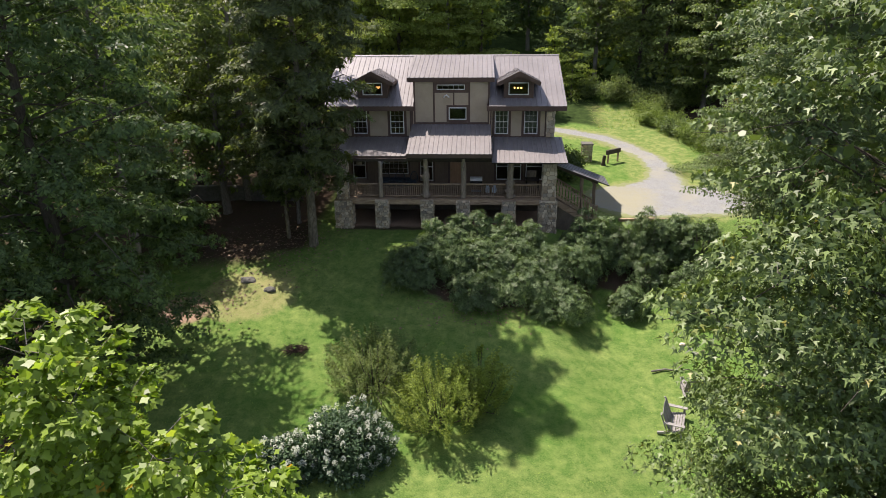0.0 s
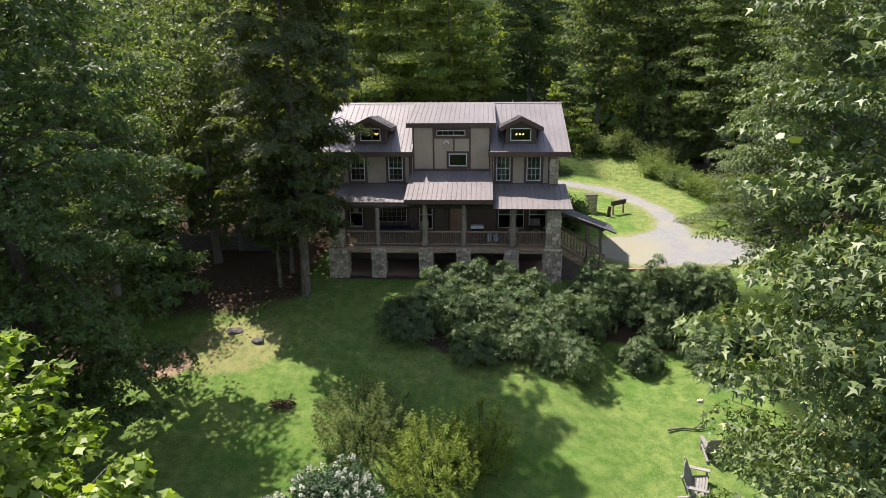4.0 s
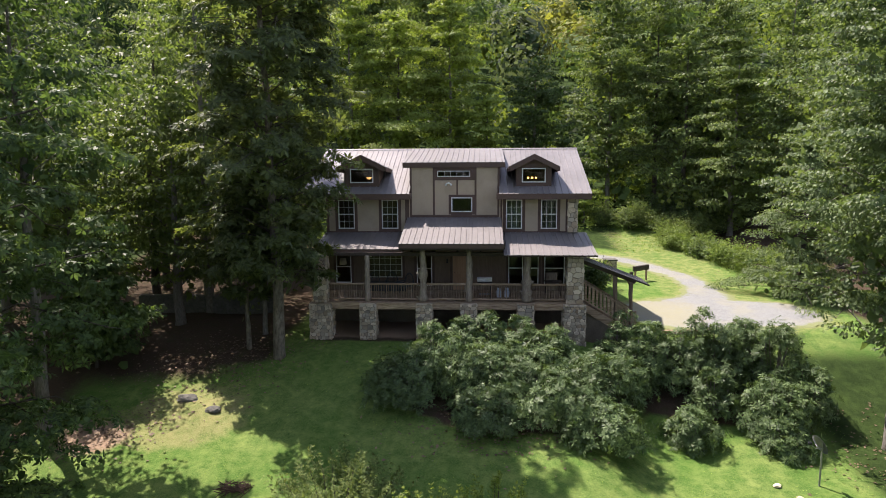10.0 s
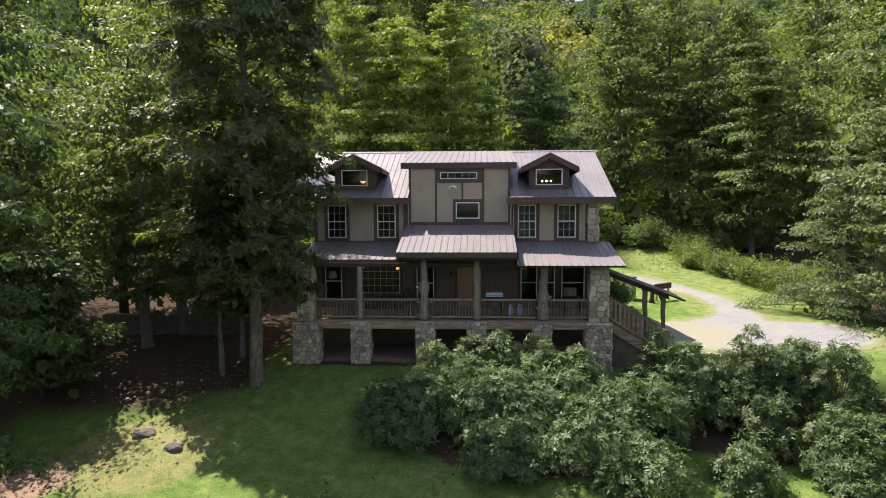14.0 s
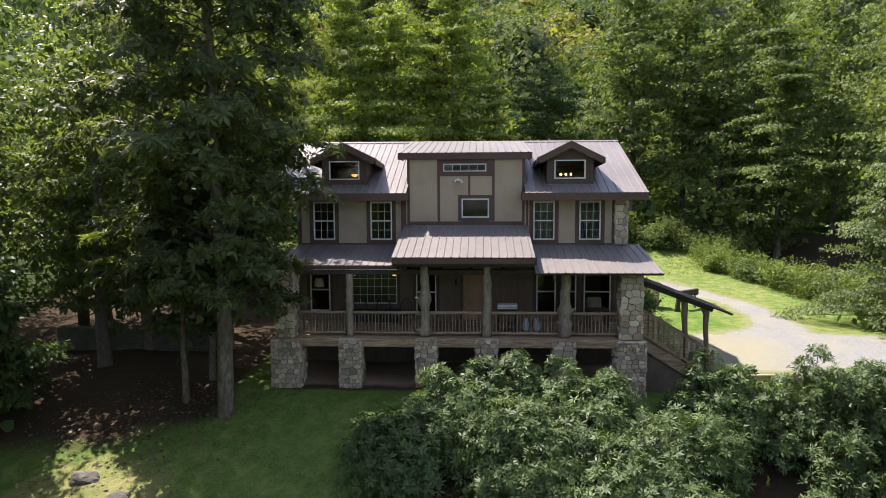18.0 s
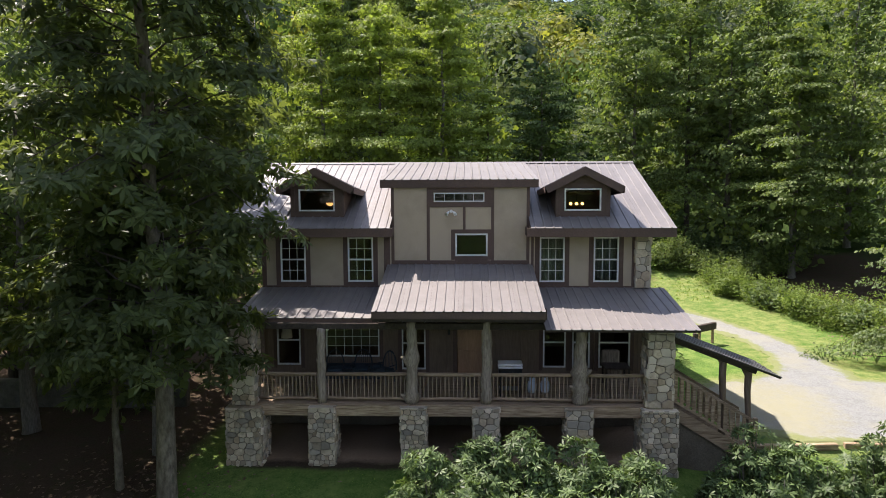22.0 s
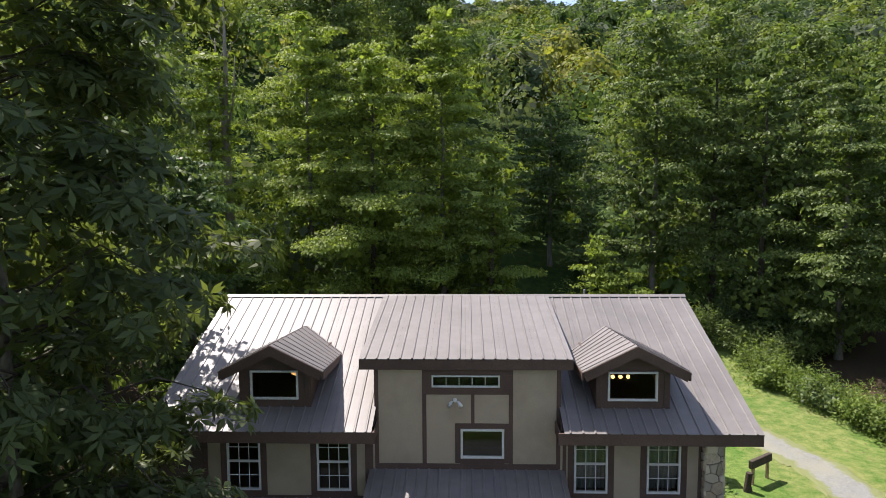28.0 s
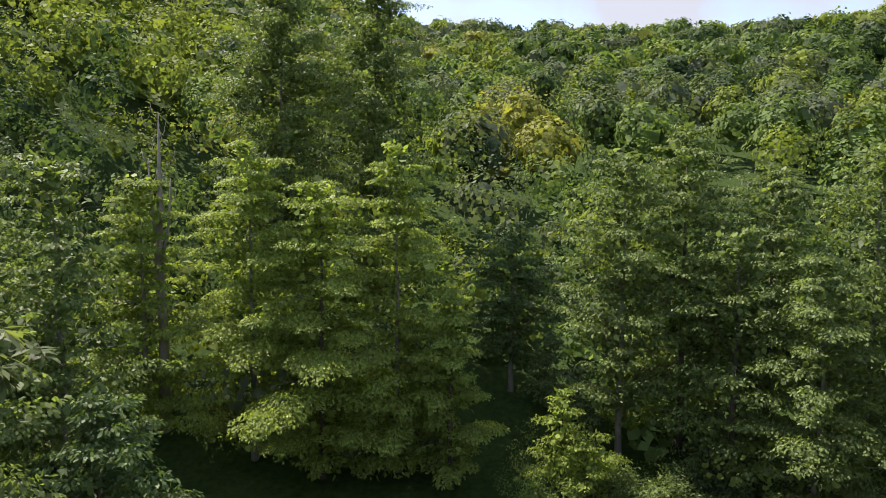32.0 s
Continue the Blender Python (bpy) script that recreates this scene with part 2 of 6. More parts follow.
L_WOODS = [leafy("woods_leaf_" + n, a, c, 0.7, 0.32, coarse=0.2, shine=0.12) for n, a, c in (
    ("fresh", (0.085, 0.140, 0.041), (0.130, 0.190, 0.061)), ("deep", (0.040, 0.075, 0.030), (0.065, 0.105, 0.041)), ("dull", (0.085, 0.115, 0.068), (0.125, 0.155, 0.095)),
    ("lime", (0.130, 0.180, 0.041), (0.190, 0.235, 0.054)), ("yellow", (0.185, 0.205, 0.047), (0.250, 0.260, 0.068)))]
L_RHODO = leafy("rhododendron_leaf", (0.040, 0.080, 0.030), (0.140, 0.205, 0.080), 0.5, 0.25, shine=0.25)
L_YEW = leafy("yew_needle", (0.120, 0.180, 0.041), (0.260, 0.330, 0.074), 0.7, 0.35, shine=0.1)
L_YEWD = leafy("yew_needle_dull", (0.100, 0.145, 0.054), (0.200, 0.250, 0.095), 0.7, 0.35, shine=0.1)
L_HYD = leafy("hydrangea_leaf", (0.045, 0.090, 0.047), (0.080, 0.135, 0.068), 0.62, 0.25, shine=0.2)
L_PETAL = leafy("white_petal", (0.34, 0.40, 0.29), (0.56, 0.60, 0.50), 0.62, 0.3, glow=(1, 1, 1))
L_GRASS = leafy("grass_blade", (0.12, 0.21, 0.03), (0.23, 0.32, 0.06), 0.62, 0.35, glow=(1.25, 1.3, 0.6), coarse=0.5)
L_WEED = leafy("weed_leaf", (0.12, 0.19, 0.045), (0.20, 0.27, 0.07), 0.62, 0.35)
L_LITTER = leafy("dry_leaf", (0.10, 0.065, 0.04), (0.22, 0.155, 0.10), 0.62, 0.1, glow=(1, 1, 1))


def ground_material():
    m, nt, bsdf, link = nodes_of("ground_cover")
    where = place_of(nt)
    blades, patch, broad = noise_of(nt, where, 17, 6, 0.85), noise_of(nt, where, 1.7, 6, 0.72), noise_of(nt, where, 0.22, 3)
    grass = ramp_mix(nt, blades, (0.02, 0.062, 0.011), (0.18, 0.275, 0.07))
    grass = blend(nt, ramp_value(nt, patch, 0.42, 0.66, 0.75), grass, (0.23, 0.295, 0.085))
    grass = blend(nt, ramp_value(nt, broad, 0.42, 0.7, 0.5), grass, (0.045, 0.14, 0.016))
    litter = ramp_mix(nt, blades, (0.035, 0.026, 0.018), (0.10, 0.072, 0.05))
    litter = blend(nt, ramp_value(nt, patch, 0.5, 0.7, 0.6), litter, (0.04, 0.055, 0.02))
    fern = ramp_mix(nt, patch, (0.018, 0.032, 0.01), (0.045, 0.075, 0.02))
    dry = ramp_mix(nt, blades, (0.20, 0.19, 0.075), (0.36, 0.33, 0.16))
    bare = ramp_mix(nt, blades, (0.22, 0.15, 0.10), (0.36, 0.27, 0.19))
    col = grass
    for name, other in (("litter", litter), ("fern", fern), ("dry", dry), ("bare", bare)):
        at = nt.nodes.new("ShaderNodeAttribute")
        at.attribute_name = name
        add_n = nt.nodes.new("ShaderNodeMath")
        add_n.operation = "MULTIPLY_ADD"
        link(patch, add_n.inputs[0])
        add_n.inputs[1].default_value = 0.7
        link(at.outputs["Fac"], add_n.inputs[2])
        col = blend(nt, ramp_value(nt, add_n.outputs[0], 0.6, 1.05, 1.0), col, other)
    link(col, bsdf.inputs["Base Color"])
    bsdf.inputs["Roughness"].default_value = 1.0
    bsdf.inputs["Specular IOR Level"].default_value = 0.05
    bp = add(nt, "ShaderNodeBump", Strength=0.7, Distance=0.08)
    link(blades, bp.inputs["Height"])
    link(bp.outputs[0], bsdf.inputs["Normal"])
    return m


M_GROUND = ground_material()


def gravel_material():
    """Loose grey stone, worn to sand and tufts along its rims."""
    m, nt, bsdf, link = nodes_of("gravel")
    where = place_of(nt)
    grit, lumps, broad = noise_of(nt, where, 30, 5, 0.8), noise_of(nt, where, 3.2, 5, 0.7), noise_of(nt, where, 0.45, 3)
    stones = add(nt, "ShaderNodeTexVoronoi", Scale=22.0)
    link(where, stones.inputs["Vector"])
    col = ramp_mix(nt, grit, (0.12, 0.126, 0.124), (0.28, 0.29, 0.282))
    col = blend(nt, ramp_value(nt, stones.outputs["Color"], 0.2, 0.9, 0.35), col, (0.36, 0.37, 0.355))
    col = blend(nt, ramp_value(nt, lumps, 0.5, 0.72, 0.5), col, (0.135, 0.14, 0.128))
    col = blend(nt, ramp_value(nt, broad, 0.48, 0.64, 0.5), col, (0.27, 0.265, 0.2))
    for name, other, low, high in (("sandy", (0.27, 0.26, 0.165), 0.7, 1.2), ("rim", (0.17, 0.2, 0.06), 0.86, 1.1)):
        at = nt.nodes.new("ShaderNodeAttribute")
        at.attribute_name = name
        total = nt.nodes.new("ShaderNodeMath")
        total.operation = "MULTIPLY_ADD"
        link(lumps, total.inputs[0])
        total.inputs[1].default_value = 0.8
        link(at.outputs["Fac"], total.inputs[2])
        col = blend(nt, ramp_value(nt, total.outputs[0], low, high, 0.75), col, other)
    link(col, bsdf.inputs["Base Color"])
    bsdf.inputs["Roughness"].default_value = 0.95
    bsdf.inputs["Specular IOR Level"].default_value = 0.1
    bp = add(nt, "ShaderNodeBump", Strength=0.9, Distance=0.03)
    link(grit, bp.inputs["Height"])
    link(bp.outputs[0], bsdf.inputs["Normal"])
    return m


M_GRAVEL = gravel_material()


# ---- building helpers ----
def thing(name, label, category, at=(0, 0, 0), group="", turn=0.0):
    ob = new(name)
    ob.matrix_world = pose(*at, 0, 0, turn)
    return tagged(ob, label, category, group)


def hang(name, me, material, parent, label=""):
    if material and not me.materials:
        me.materials.append(material)
    ob = new(name, me)
    ob.parent = parent
    if label:
        ob["label"] = label
    return ob


def part(name, bm, material, parent, label="", smooth=False):
    """Links a bmesh as one mesh object under a thing or a part."""
    me = bpy.data.meshes.new(name)
    bmesh.ops.recalc_face_normals(bm, faces=bm.faces)
    bm.to_mesh(me)
    bm.free()
    if smooth:
        me.polygons.foreach_set("use_smooth", [True] * len(me.polygons))
    return hang(name, me, material, parent, label)


def block(bm, x0, x1, y0, y1, z0, z1, bevel=0.0):
    """A box between two corners, with its edges taken off."""
    got = bmesh.ops.create_cube(bm, size=1.0)["verts"]
    bmesh.ops.scale(bm, vec=(abs(x1 - x0), abs(y1 - y0), abs(z1 - z0)), verts=got)
    bmesh.ops.translate(bm, vec=((x0 + x1) / 2, (y0 + y1) / 2, (z0 + z1) / 2), verts=got)
    if bevel:
        edges = list({e for v in got for e in v.link_edges})
        bmesh.ops.bevel(bm, geom=edges, offset=bevel, segments=1, affect="EDGES")
    return bm


def box(*corners, bevel=0.006):
    return block(bmesh.new(), *corners, bevel=bevel)


def prism(bm, outline, y0, y1):
    """Extrudes an outline in x and z from y0 to y1."""
    front = [bm.verts.new((x, y0, z)) for x, z in outline]
    back = [bm.verts.new((x, y1, z)) for x, z in outline]
    bm.faces.new(front)
    bm.faces.new(back[::-1])
    for n in range(len(outline)):
        k = (n + 1) % len(outline)
        bm.faces.new((front[n], back[n], back[k], front[k]))
    return bm


def slab(bm, a, b, c, d, thick):
    """A plate with the corners a, b, c, d on top."""
    normal = (Vector(b) - Vector(a)).cross(Vector(d) - Vector(a)).normalized()
    if normal.z < 0:
        normal = -normal
    top = [bm.verts.new(p) for p in (a, b, c, d)]
    low = [bm.verts.new(Vector(p) - normal * thick) for p in (a, b, c, d)]
    bm.faces.new(top)
    bm.faces.new(low[::-1])
    for n in range(4):
        k = (n + 1) % 4
        bm.faces.new((top[n], low[n], low[k], top[k]))
    return bm


def tube(bm, points, radii, sides=8, wobble=0.0, rng=None):
    """A round bar along points, with its ends closed."""
    rings, pts = [], [Vector(p) for p in points]
    for n, (p, r) in enumerate(zip(pts, radii)):
        way = (pts[min(n + 1, len(pts) - 1)] - pts[max(n - 1, 0)]).normalized()
        side = way.orthogonal().normalized() if abs(way.z) < 0.9 else Vector((1, 0, 0)).cross(way).normalized()
        up = way.cross(side)
        ring = []
        for k in range(sides):
            a = 2 * math.pi * k / sides
            f = r * (1 + (wobble * (rng.random() - 0.5) if rng else 0))
            ring.append(bm.verts.new(p + side * (math.cos(a) * f) + up * (math.sin(a) * f)))
        rings.append(ring)
    for a, b in zip(rings, rings[1:]):
        for k in range(sides):
            j = (k + 1) % sides
            bm.faces.new((a[k], a[j], b[j], b[k]))
    bm.faces.new(rings[0][::-1])
    bm.faces.new(rings[-1])
    return bm


# ---- leaves in bulk ----
def unit(v):
    return v / np.maximum(np.linalg.norm(v, axis=-1, keepdims=True), 1e-9)


def leaf_corners(P, D, N, L, W, fold=0.12):
    """Four corners for each leaf that starts at P, runs along D and faces N."""
    D = unit(D)
    S = unit(np.cross(N, D))
    F = np.cross(D, S)
    L, W = np.asarray(L)[..., None], np.asarray(W)[..., None]
    a = P + D * L * 0.48 + S * W * 0.5 + F * W * fold
    b = P + D * L * 0.48 - S * W * 0.5 + F * W * fold
    return np.stack([P, a, P + D * L, b], axis=-2).reshape(-1, 3)


def leaf_outline(P, D, N, L, outline, fold=0.15):
    """Lobed leaves: the outline holds places along and across the leaf, as shares of its length."""
    D = unit(D)
    S = unit(np.cross(N, D))
    F = np.cross(D, S)
    L = np.asarray(L)[:, None]
    return np.stack([P + D * L * a + S * L * b + F * L * (fold * abs(b) - 0.25 * a * a) for a, b in outline], axis=1).reshape(-1, 3)


TULIP = ((0, 0), (0.1, 0.45), (0.5, 0.34), (0.95, 0.45), (0.8, 0), (0.95, -0.45), (0.5, -0.34), (0.1, -0.45))
SPRAY = ((0, 0), (0.3, 0.42), (0.62, 0.22), (1, 0.1), (0.66, -0.36), (0.2, -0.4))
MAPLE = ((0, 0), (0.3, 0.52), (0.34, 0.15), (1, 0), (0.34, -0.15), (0.3, -0.52))


def quads_mesh(name, corners, k=4):
    n = len(corners)
    me = bpy.data.meshes.new(name)
    me.vertices.add(n)
    me.vertices.foreach_set("co", np.ascontiguousarray(corners, dtype=np.float32).ravel())
    me.loops.add(n)
    me.loops.foreach_set("vertex_index", np.arange(n, dtype=np.int32))
    me.polygons.add(n // k)
    me.polygons.foreach_set("loop_start", np.arange(0, n, k, dtype=np.int32))
    me.polygons.foreach_set("loop_total", np.full(n // k, k, dtype=np.int32))
    me.update(calc_edges=True)
    return me


def scattered(rng, C, OUT, per, radius, flat, size, slim=0.6, up=0.7, outline=None):
    """Single leaves round the middles C of the sprays, facing up and out."""
    n = len(C)
    off = rng.normal(size=(n, per, 3)) * 0.5
    off[..., 2] *= flat
    P = (C[:, None] + off * np.asarray(radius).reshape(-1, 1, 1)).reshape(-1, 3)
    out = np.repeat(OUT, per, axis=0)
    N = unit(np.array([0, 0, up]) + out * 0.6 + rng.normal(size=P.shape) * 0.34)
    D = unit(out * 0.6 + rng.normal(size=P.shape) * 0.6 + np.array([0, 0, -0.25]))
    L = size * rng.uniform(0.7, 1.3, len(P))
    return leaf_outline(P, D, N, L, outline) if outline else leaf_corners(P, D, N, L, L * slim)


def whorled(rng, C, AX, leaves, length, width, droop=0.35):
    """Rosettes of long leaves round each axis."""
    n = len(C)
    AX = unit(AX)
    u = unit(np.cross(AX, np.array([0.31, 0.87, 0.11])))
    v = np.cross(AX, u)
    a = (np.arange(leaves) / leaves * 2 * np.pi)[None] + rng.uniform(0, 6.28, (n, 1)) + rng.normal(size=(n, leaves)) * 0.22
    R = np.cos(a)[..., None] * u[:, None] + np.sin(a)[..., None] * v[:, None]
    dr = rng.normal(size=(n, leaves, 1)) * 0.22 - droop
    D = (R * np.cos(dr) + AX[:, None] * np.sin(dr)).reshape(-1, 3)
    N = (AX[:, None] * np.cos(dr) - R * np.sin(dr)).reshape(-1, 3)
    L = length * rng.uniform(0.7, 1.2, len(D))
    return leaf_corners(np.repeat(C, leaves, axis=0) + D * 0.02, D, N, L, L * width / length)


PROFILE = {
    "round": lambda u: np.sin(np.pi * np.clip(u * 0.84 + 0.13, 0, 1)) ** 0.65,
    "layer": lambda u: (1 - u ** 2.4) ** 0.62 * (0.8 + 0.2 * np.minimum(1, u * 5)),
    "cone": lambda u: (1 - u) ** 0.85 + 0.05,
    "tall": lambda u: np.sin(np.pi * np.clip(u * 0.8 + 0.18, 0, 1)) ** 0.45,
}


def boughs(rng, height, low, radius, count, shape, rise, sag, lean=(0, 0), tier=0.0, fan=1.0):
    """Limbs of a crown about a trunk at the origin, and the twigs that fan out from each: foot, way, length."""
    lines, feet, ways, long = [], [], [], []
    fill = PROFILE[shape]
    for n in range(count):
        u = (n + rng.uniform(0, 1)) / count
        z = low + (height - low) * u * 0.97
        if tier:
            z = (math.floor(z / tier) + 0.5 + rng.normal() * 0.11) * tier
            u = min(0.99, max(0.0, (z - low) / (height - low)))
        az = n * 2.39996 + rng.normal() * 0.5
        r = radius * float(fill(np.array(u))) * rng.uniform(0.6, 1.1)
        r *= 1.02 + 0.26 * math.sin(2 * az + z * 0.9 + radius * 7) * math.cos(az - z * 0.45 + height)
        if tier:
            r *= 1.06 if int(z / tier) % 2 else 0.84
        way = np.array([math.cos(az), math.sin(az), 0.0])
        side = np.array([-way[1], way[0], 0.0])
        c = np.array([lean[0], lean[1], 0.0]) * (z / height) ** 2
        start = c + np.array([0, 0, max(0.8, z - r * rise * 0.55)])
        mid = c + way * r * 0.5 + np.array([0, 0, z + r * rise * 0.12])
        end = c + way * r * 0.94 + np.array([0, 0, z + r * (rise * 0.3 - sag)])
        lines.append((start, mid, end))
        steps = 3 + int(r * 1.1)
        for k in range(steps + 1):
            f = 0.28 + 0.68 * k / steps
            p = start * (1 - f) ** 2 + 2 * mid * f * (1 - f) + end * f * f
            turn = (0.75 - 0.35 * f) * (1 if k % 2 else -1) * (k < steps) + rng.normal() * 0.15
            feet.append(p)
            ways.append(unit(way * math.cos(turn) + side * math.sin(turn) + np.array([0, 0, rise * 0.25 + rng.normal() * 0.12])))
            long.append(((0.3 + 0.34 * r * (1.12 - f)) * rng.uniform(0.75, 1.25) + 0.15) * fan)
    feet, ways = np.array(feet), np.array(ways)
    heart = np.array([lean[0] * 0.6, lean[1] * 0.6, low + (height - low) * 0.42])
    outs = unit((feet - heart) * np.array([1, 1, 0.8]))
    return lines, feet, ways, outs, np.array(long)


def fan_places(rng, feet, ways, long, per, wide, droop):
    """Places on the drooping fans of leaves at the twigs, with the fan's own up and the way out."""
    n = len(feet)
    count = np.maximum(2, (per * long / long.mean() * rng.uniform(0.6, 1.4, n)).astype(int))
    which = np.repeat(np.arange(n), count)
    m = len(which)
    s = np.sqrt(rng.uniform(0.02, 1, m)) * 1.05
    side = unit(np.cross(np.array([0, 0, 1.0]), ways))[which]
    lat = rng.normal(size=m) * wide * (0.35 + 0.65 * np.sin(np.pi * np.clip(s * 0.85, 0, 1)))
    L = long[which]
    P = feet[which] + ways[which] * (s * L)[:, None] + side * (lat * L)[:, None]
    P[:, 2] += -droop * L * (s ** 2.2) - 0.5 * droop * L * np.abs(lat) + rng.normal(size=m) * 0.05 * (0.5 + L)
    up = np.array([0, 0, 1.0]) + ways[which] * (droop * 1.3 * s)[:, None] + side * (np.sign(lat) * 0.25)[:, None]
    return P, unit(up), unit(ways[which] + side * (lat * 1.6)[:, None]), which


def dome_places(rng, feet, ways, long, per):
    """Places on the upper side of low leafy domes, one at every second twig, with the dome's own up and the way out."""
    keep = np.nonzero(rng.uniform(0, 1, len(feet)) < 0.5)[0]
    size = long[keep] * 0.62 + 0.18
    count = np.maximum(4, (per * 2 * (size / size.mean()) ** 1.6 * rng.uniform(0.8, 1.2, len(keep))).astype(int))
    pick = np.repeat(np.arange(len(keep)), count)
    d = unit(rng.normal(size=(len(pick), 3)))
    d[:, 2] = np.abs(d[:, 2]) - 0.12
    R = size[pick][:, None]
    lump = 1 + 0.22 * np.sin(d[:, :1] * 6 + pick[:, None]) * np.cos(d[:, 1:2] * 5 + pick[:, None] * 2.1)
    mid = (feet + ways * (long * 0.5)[:, None])[keep][pick]
    P = mid + d * R * lump * np.array([1.15, 1.15, 0.5]) * rng.uniform(0.78, 1.05, (len(pick), 1))
    N = unit(d * np.array([0.9, 0.9, 1.2]) + np.array([0, 0, 0.35]))
    way = unit(d * np.array([1, 1, 0.1]) + np.array([0, 0, -0.5]))
    return P, N, way, keep[pick]


def grow(name, label, at, height, low, radius, material, face=0.3, bark=None, trunk=0.25, limbs=46, shape="round", rise=0.6, sag=0.12, per=40,
         size=0.2, slim=0.6, wide=0.42, droop=0.3, whorl=0, lean=(0, 0), seed=1, group="", category="tree", outline=None, split=False, inner=13, deep=0.7, tier=0.0, fan=0.62, jitter=0.5, spray=1.0, whorl_droop=0.35, dome=False):
    """A tree: a tapered trunk with limbs, and a crown of single leaves on fanned twigs."""
    rng = np.random.default_rng(seed)
    tree = thing(name, label, category, at, group)
    lines, feet, ways, outs, long = boughs(rng, height, low, radius, limbs, shape, rise, sag, lean, tier, fan)
    bm = bmesh.new()
    pr = random.Random(seed)
    steps = 9
    pts, rad = [(0, 0, -0.4)], [trunk * 1.75]
    for n in range(steps):
        f = n / (steps - 1)
        w = 0.1 * trunk / 0.25
        pts.append((lean[0] * f * f + pr.uniform(-w, w) * (n > 0), lean[1] * f * f + pr.uniform(-w, w) * (n > 0), 0.25 + (height * 0.86 - 0.25) * f))
        rad.append(trunk * (1.15 - 1.05 * f) + 0.015)
    tube(bm, pts, rad, 10, 0.16, pr)
    for s, m, e in lines:
        r = max(0.014, trunk * 0.24 * (1 - s[2] / (height * 1.2)))
        one = bmesh.new() if split else bm
        bend = rng.normal(size=(3, 3)) * 0.07 * np.linalg.norm(e - s)
        tube(one, (s, s * 0.6 + m * 0.4 + bend[0] * 0.6, m + bend[1] * 0.8, (m + e) / 2 + bend[2] * 0.6, e), (r, r * 0.8, r * 0.55, r * 0.3, 0.006), 5)
        if split:
            part("limb", one, M_BARKD, tree, smooth=True)
    part("trunk", bm, bark or M_BARK, tree, smooth=True)
    P, up, way, which = dome_places(rng, feet, ways, long, per) if dome else fan_places(rng, feet, ways, long, per, wide, droop)
    if whorl:
        corners = whorled(rng, P, up + outs[which] * face + rng.normal(size=P.shape) * jitter * 0.7, whorl, size, size * slim, whorl_droop)
    else:
        N = unit(up + outs[which] * face + rng.normal(size=P.shape) * jitter)
        D = unit(way + rng.normal(size=P.shape) * 0.45 + np.array([0, 0, -0.3]))
        L = size * rng.uniform(0.7, 1.3, len(P))
        corners = leaf_outline(P, D, N, L, outline) if outline else leaf_corners(P, D, N, L, L * slim)
    hang("crown", quads_mesh("crown", corners, len(outline) if outline else 4), material, tree)
    # broad shaded sprays deep inside the crown
    m = int(inner * radius * (height - low) * (1.6 if whorl else 1))
    k = rng.integers(0, len(feet), m)
    axis = np.stack([lean[0] * (feet[:, 2] / height) ** 2, lean[1] * (feet[:, 2] / height) ** 2, feet[:, 2]], -1)
    reach = feet + ways * (long * 0.5)[:, None]
    C = axis[k] + (reach - axis)[k] * rng.uniform(0.1, deep, (m, 1)) + rng.normal(size=(m, 3)) * 0.3
    C[:, 2] -= rng.uniform(0.1, 0.7, m)
    N = unit(np.array([0, 0, 0.8]) + outs[k] + rng.normal(size=(m, 3)) * 0.4)
    L = rng.uniform(0.45, 0.85, m) * (0.5 if whorl else 0.75) * spray
    hang("inner_foliage", quads_mesh("inner_foliage", leaf_outline(C, outs[k] + rng.normal(size=(m, 3)) * 0.7, N, L, SPRAY), len(SPRAY)), material, tree)
    return tree


def smooth(v, a, b):
    t = np.clip((np.asarray(v, float) - a) / (b - a), 0, 1)
    return t * t * (3 - 2 * t)


def ground_z(x, y):
    """Height of the ground: the lawn falls away in front, the bank on the far side of the drive, the wooded hill behind."""
    x, y = np.asarray(x, float), np.asarray(y, float)
    z = np.interp(y, (-700, -60, -30, -20, -14, -9, -5, -2, 0, 20, 28, 35, 42, 60, 100, 230, 480, 600, 900),
                  (-26, -9.5, -6.6, -5.5, -4.8, -3.85, -2.85, -2.05, -1.88, -1.7, -1.0, 0.1, 0.7, 7, 21, 53, 131, 112, 60))
    bank = np.interp(y, (-700, -60, -30, -12, -6.5, -3, 0.6, 1.6, 20), (-26, -9.5, -6.6, -5.15, -4.7, -3.6, -2.1, -1.8, -1.75))
    w = smooth(x, 5.5, 9.5)
    z = np.where(y < 8, z * (1 - w) + bank * w, z)
    z = z - 0.05 * np.clip(-x - 10, 0, 40) * smooth(-y, -2, 8)
    z = z + 0.43 * np.minimum(6 * np.logaddexp(0, (-x - 10) / 6), 70) * smooth(y, 38, 90)
    z = z + 0.12 * np.clip(x - 40, 0, 160) * smooth(y, 110, 260) * (1 - smooth(y, 300, 420))
    z = z + 0.12 * np.clip(x - 24, 0, 60) * smooth(y, -2, 14) * (1 - smooth(y, 60, 120))
    return z


def gz(x, y):
    return float(ground_z(x, y))


# ---- ground ----
def spaced(lo, a, b, hi, step, grow_by=1.16):
    near = list(np.arange(a, b + step / 2, step))
    out, s, v = [], step, near[-1]
    while v < hi:
        s *= grow_by
        v += s
        out.append(v)
    low, s, v = [], step, a
    while v > lo:
        s *= grow_by
        v -= s
        low.append(v)
    return np.array(low[::-1] + near + out)


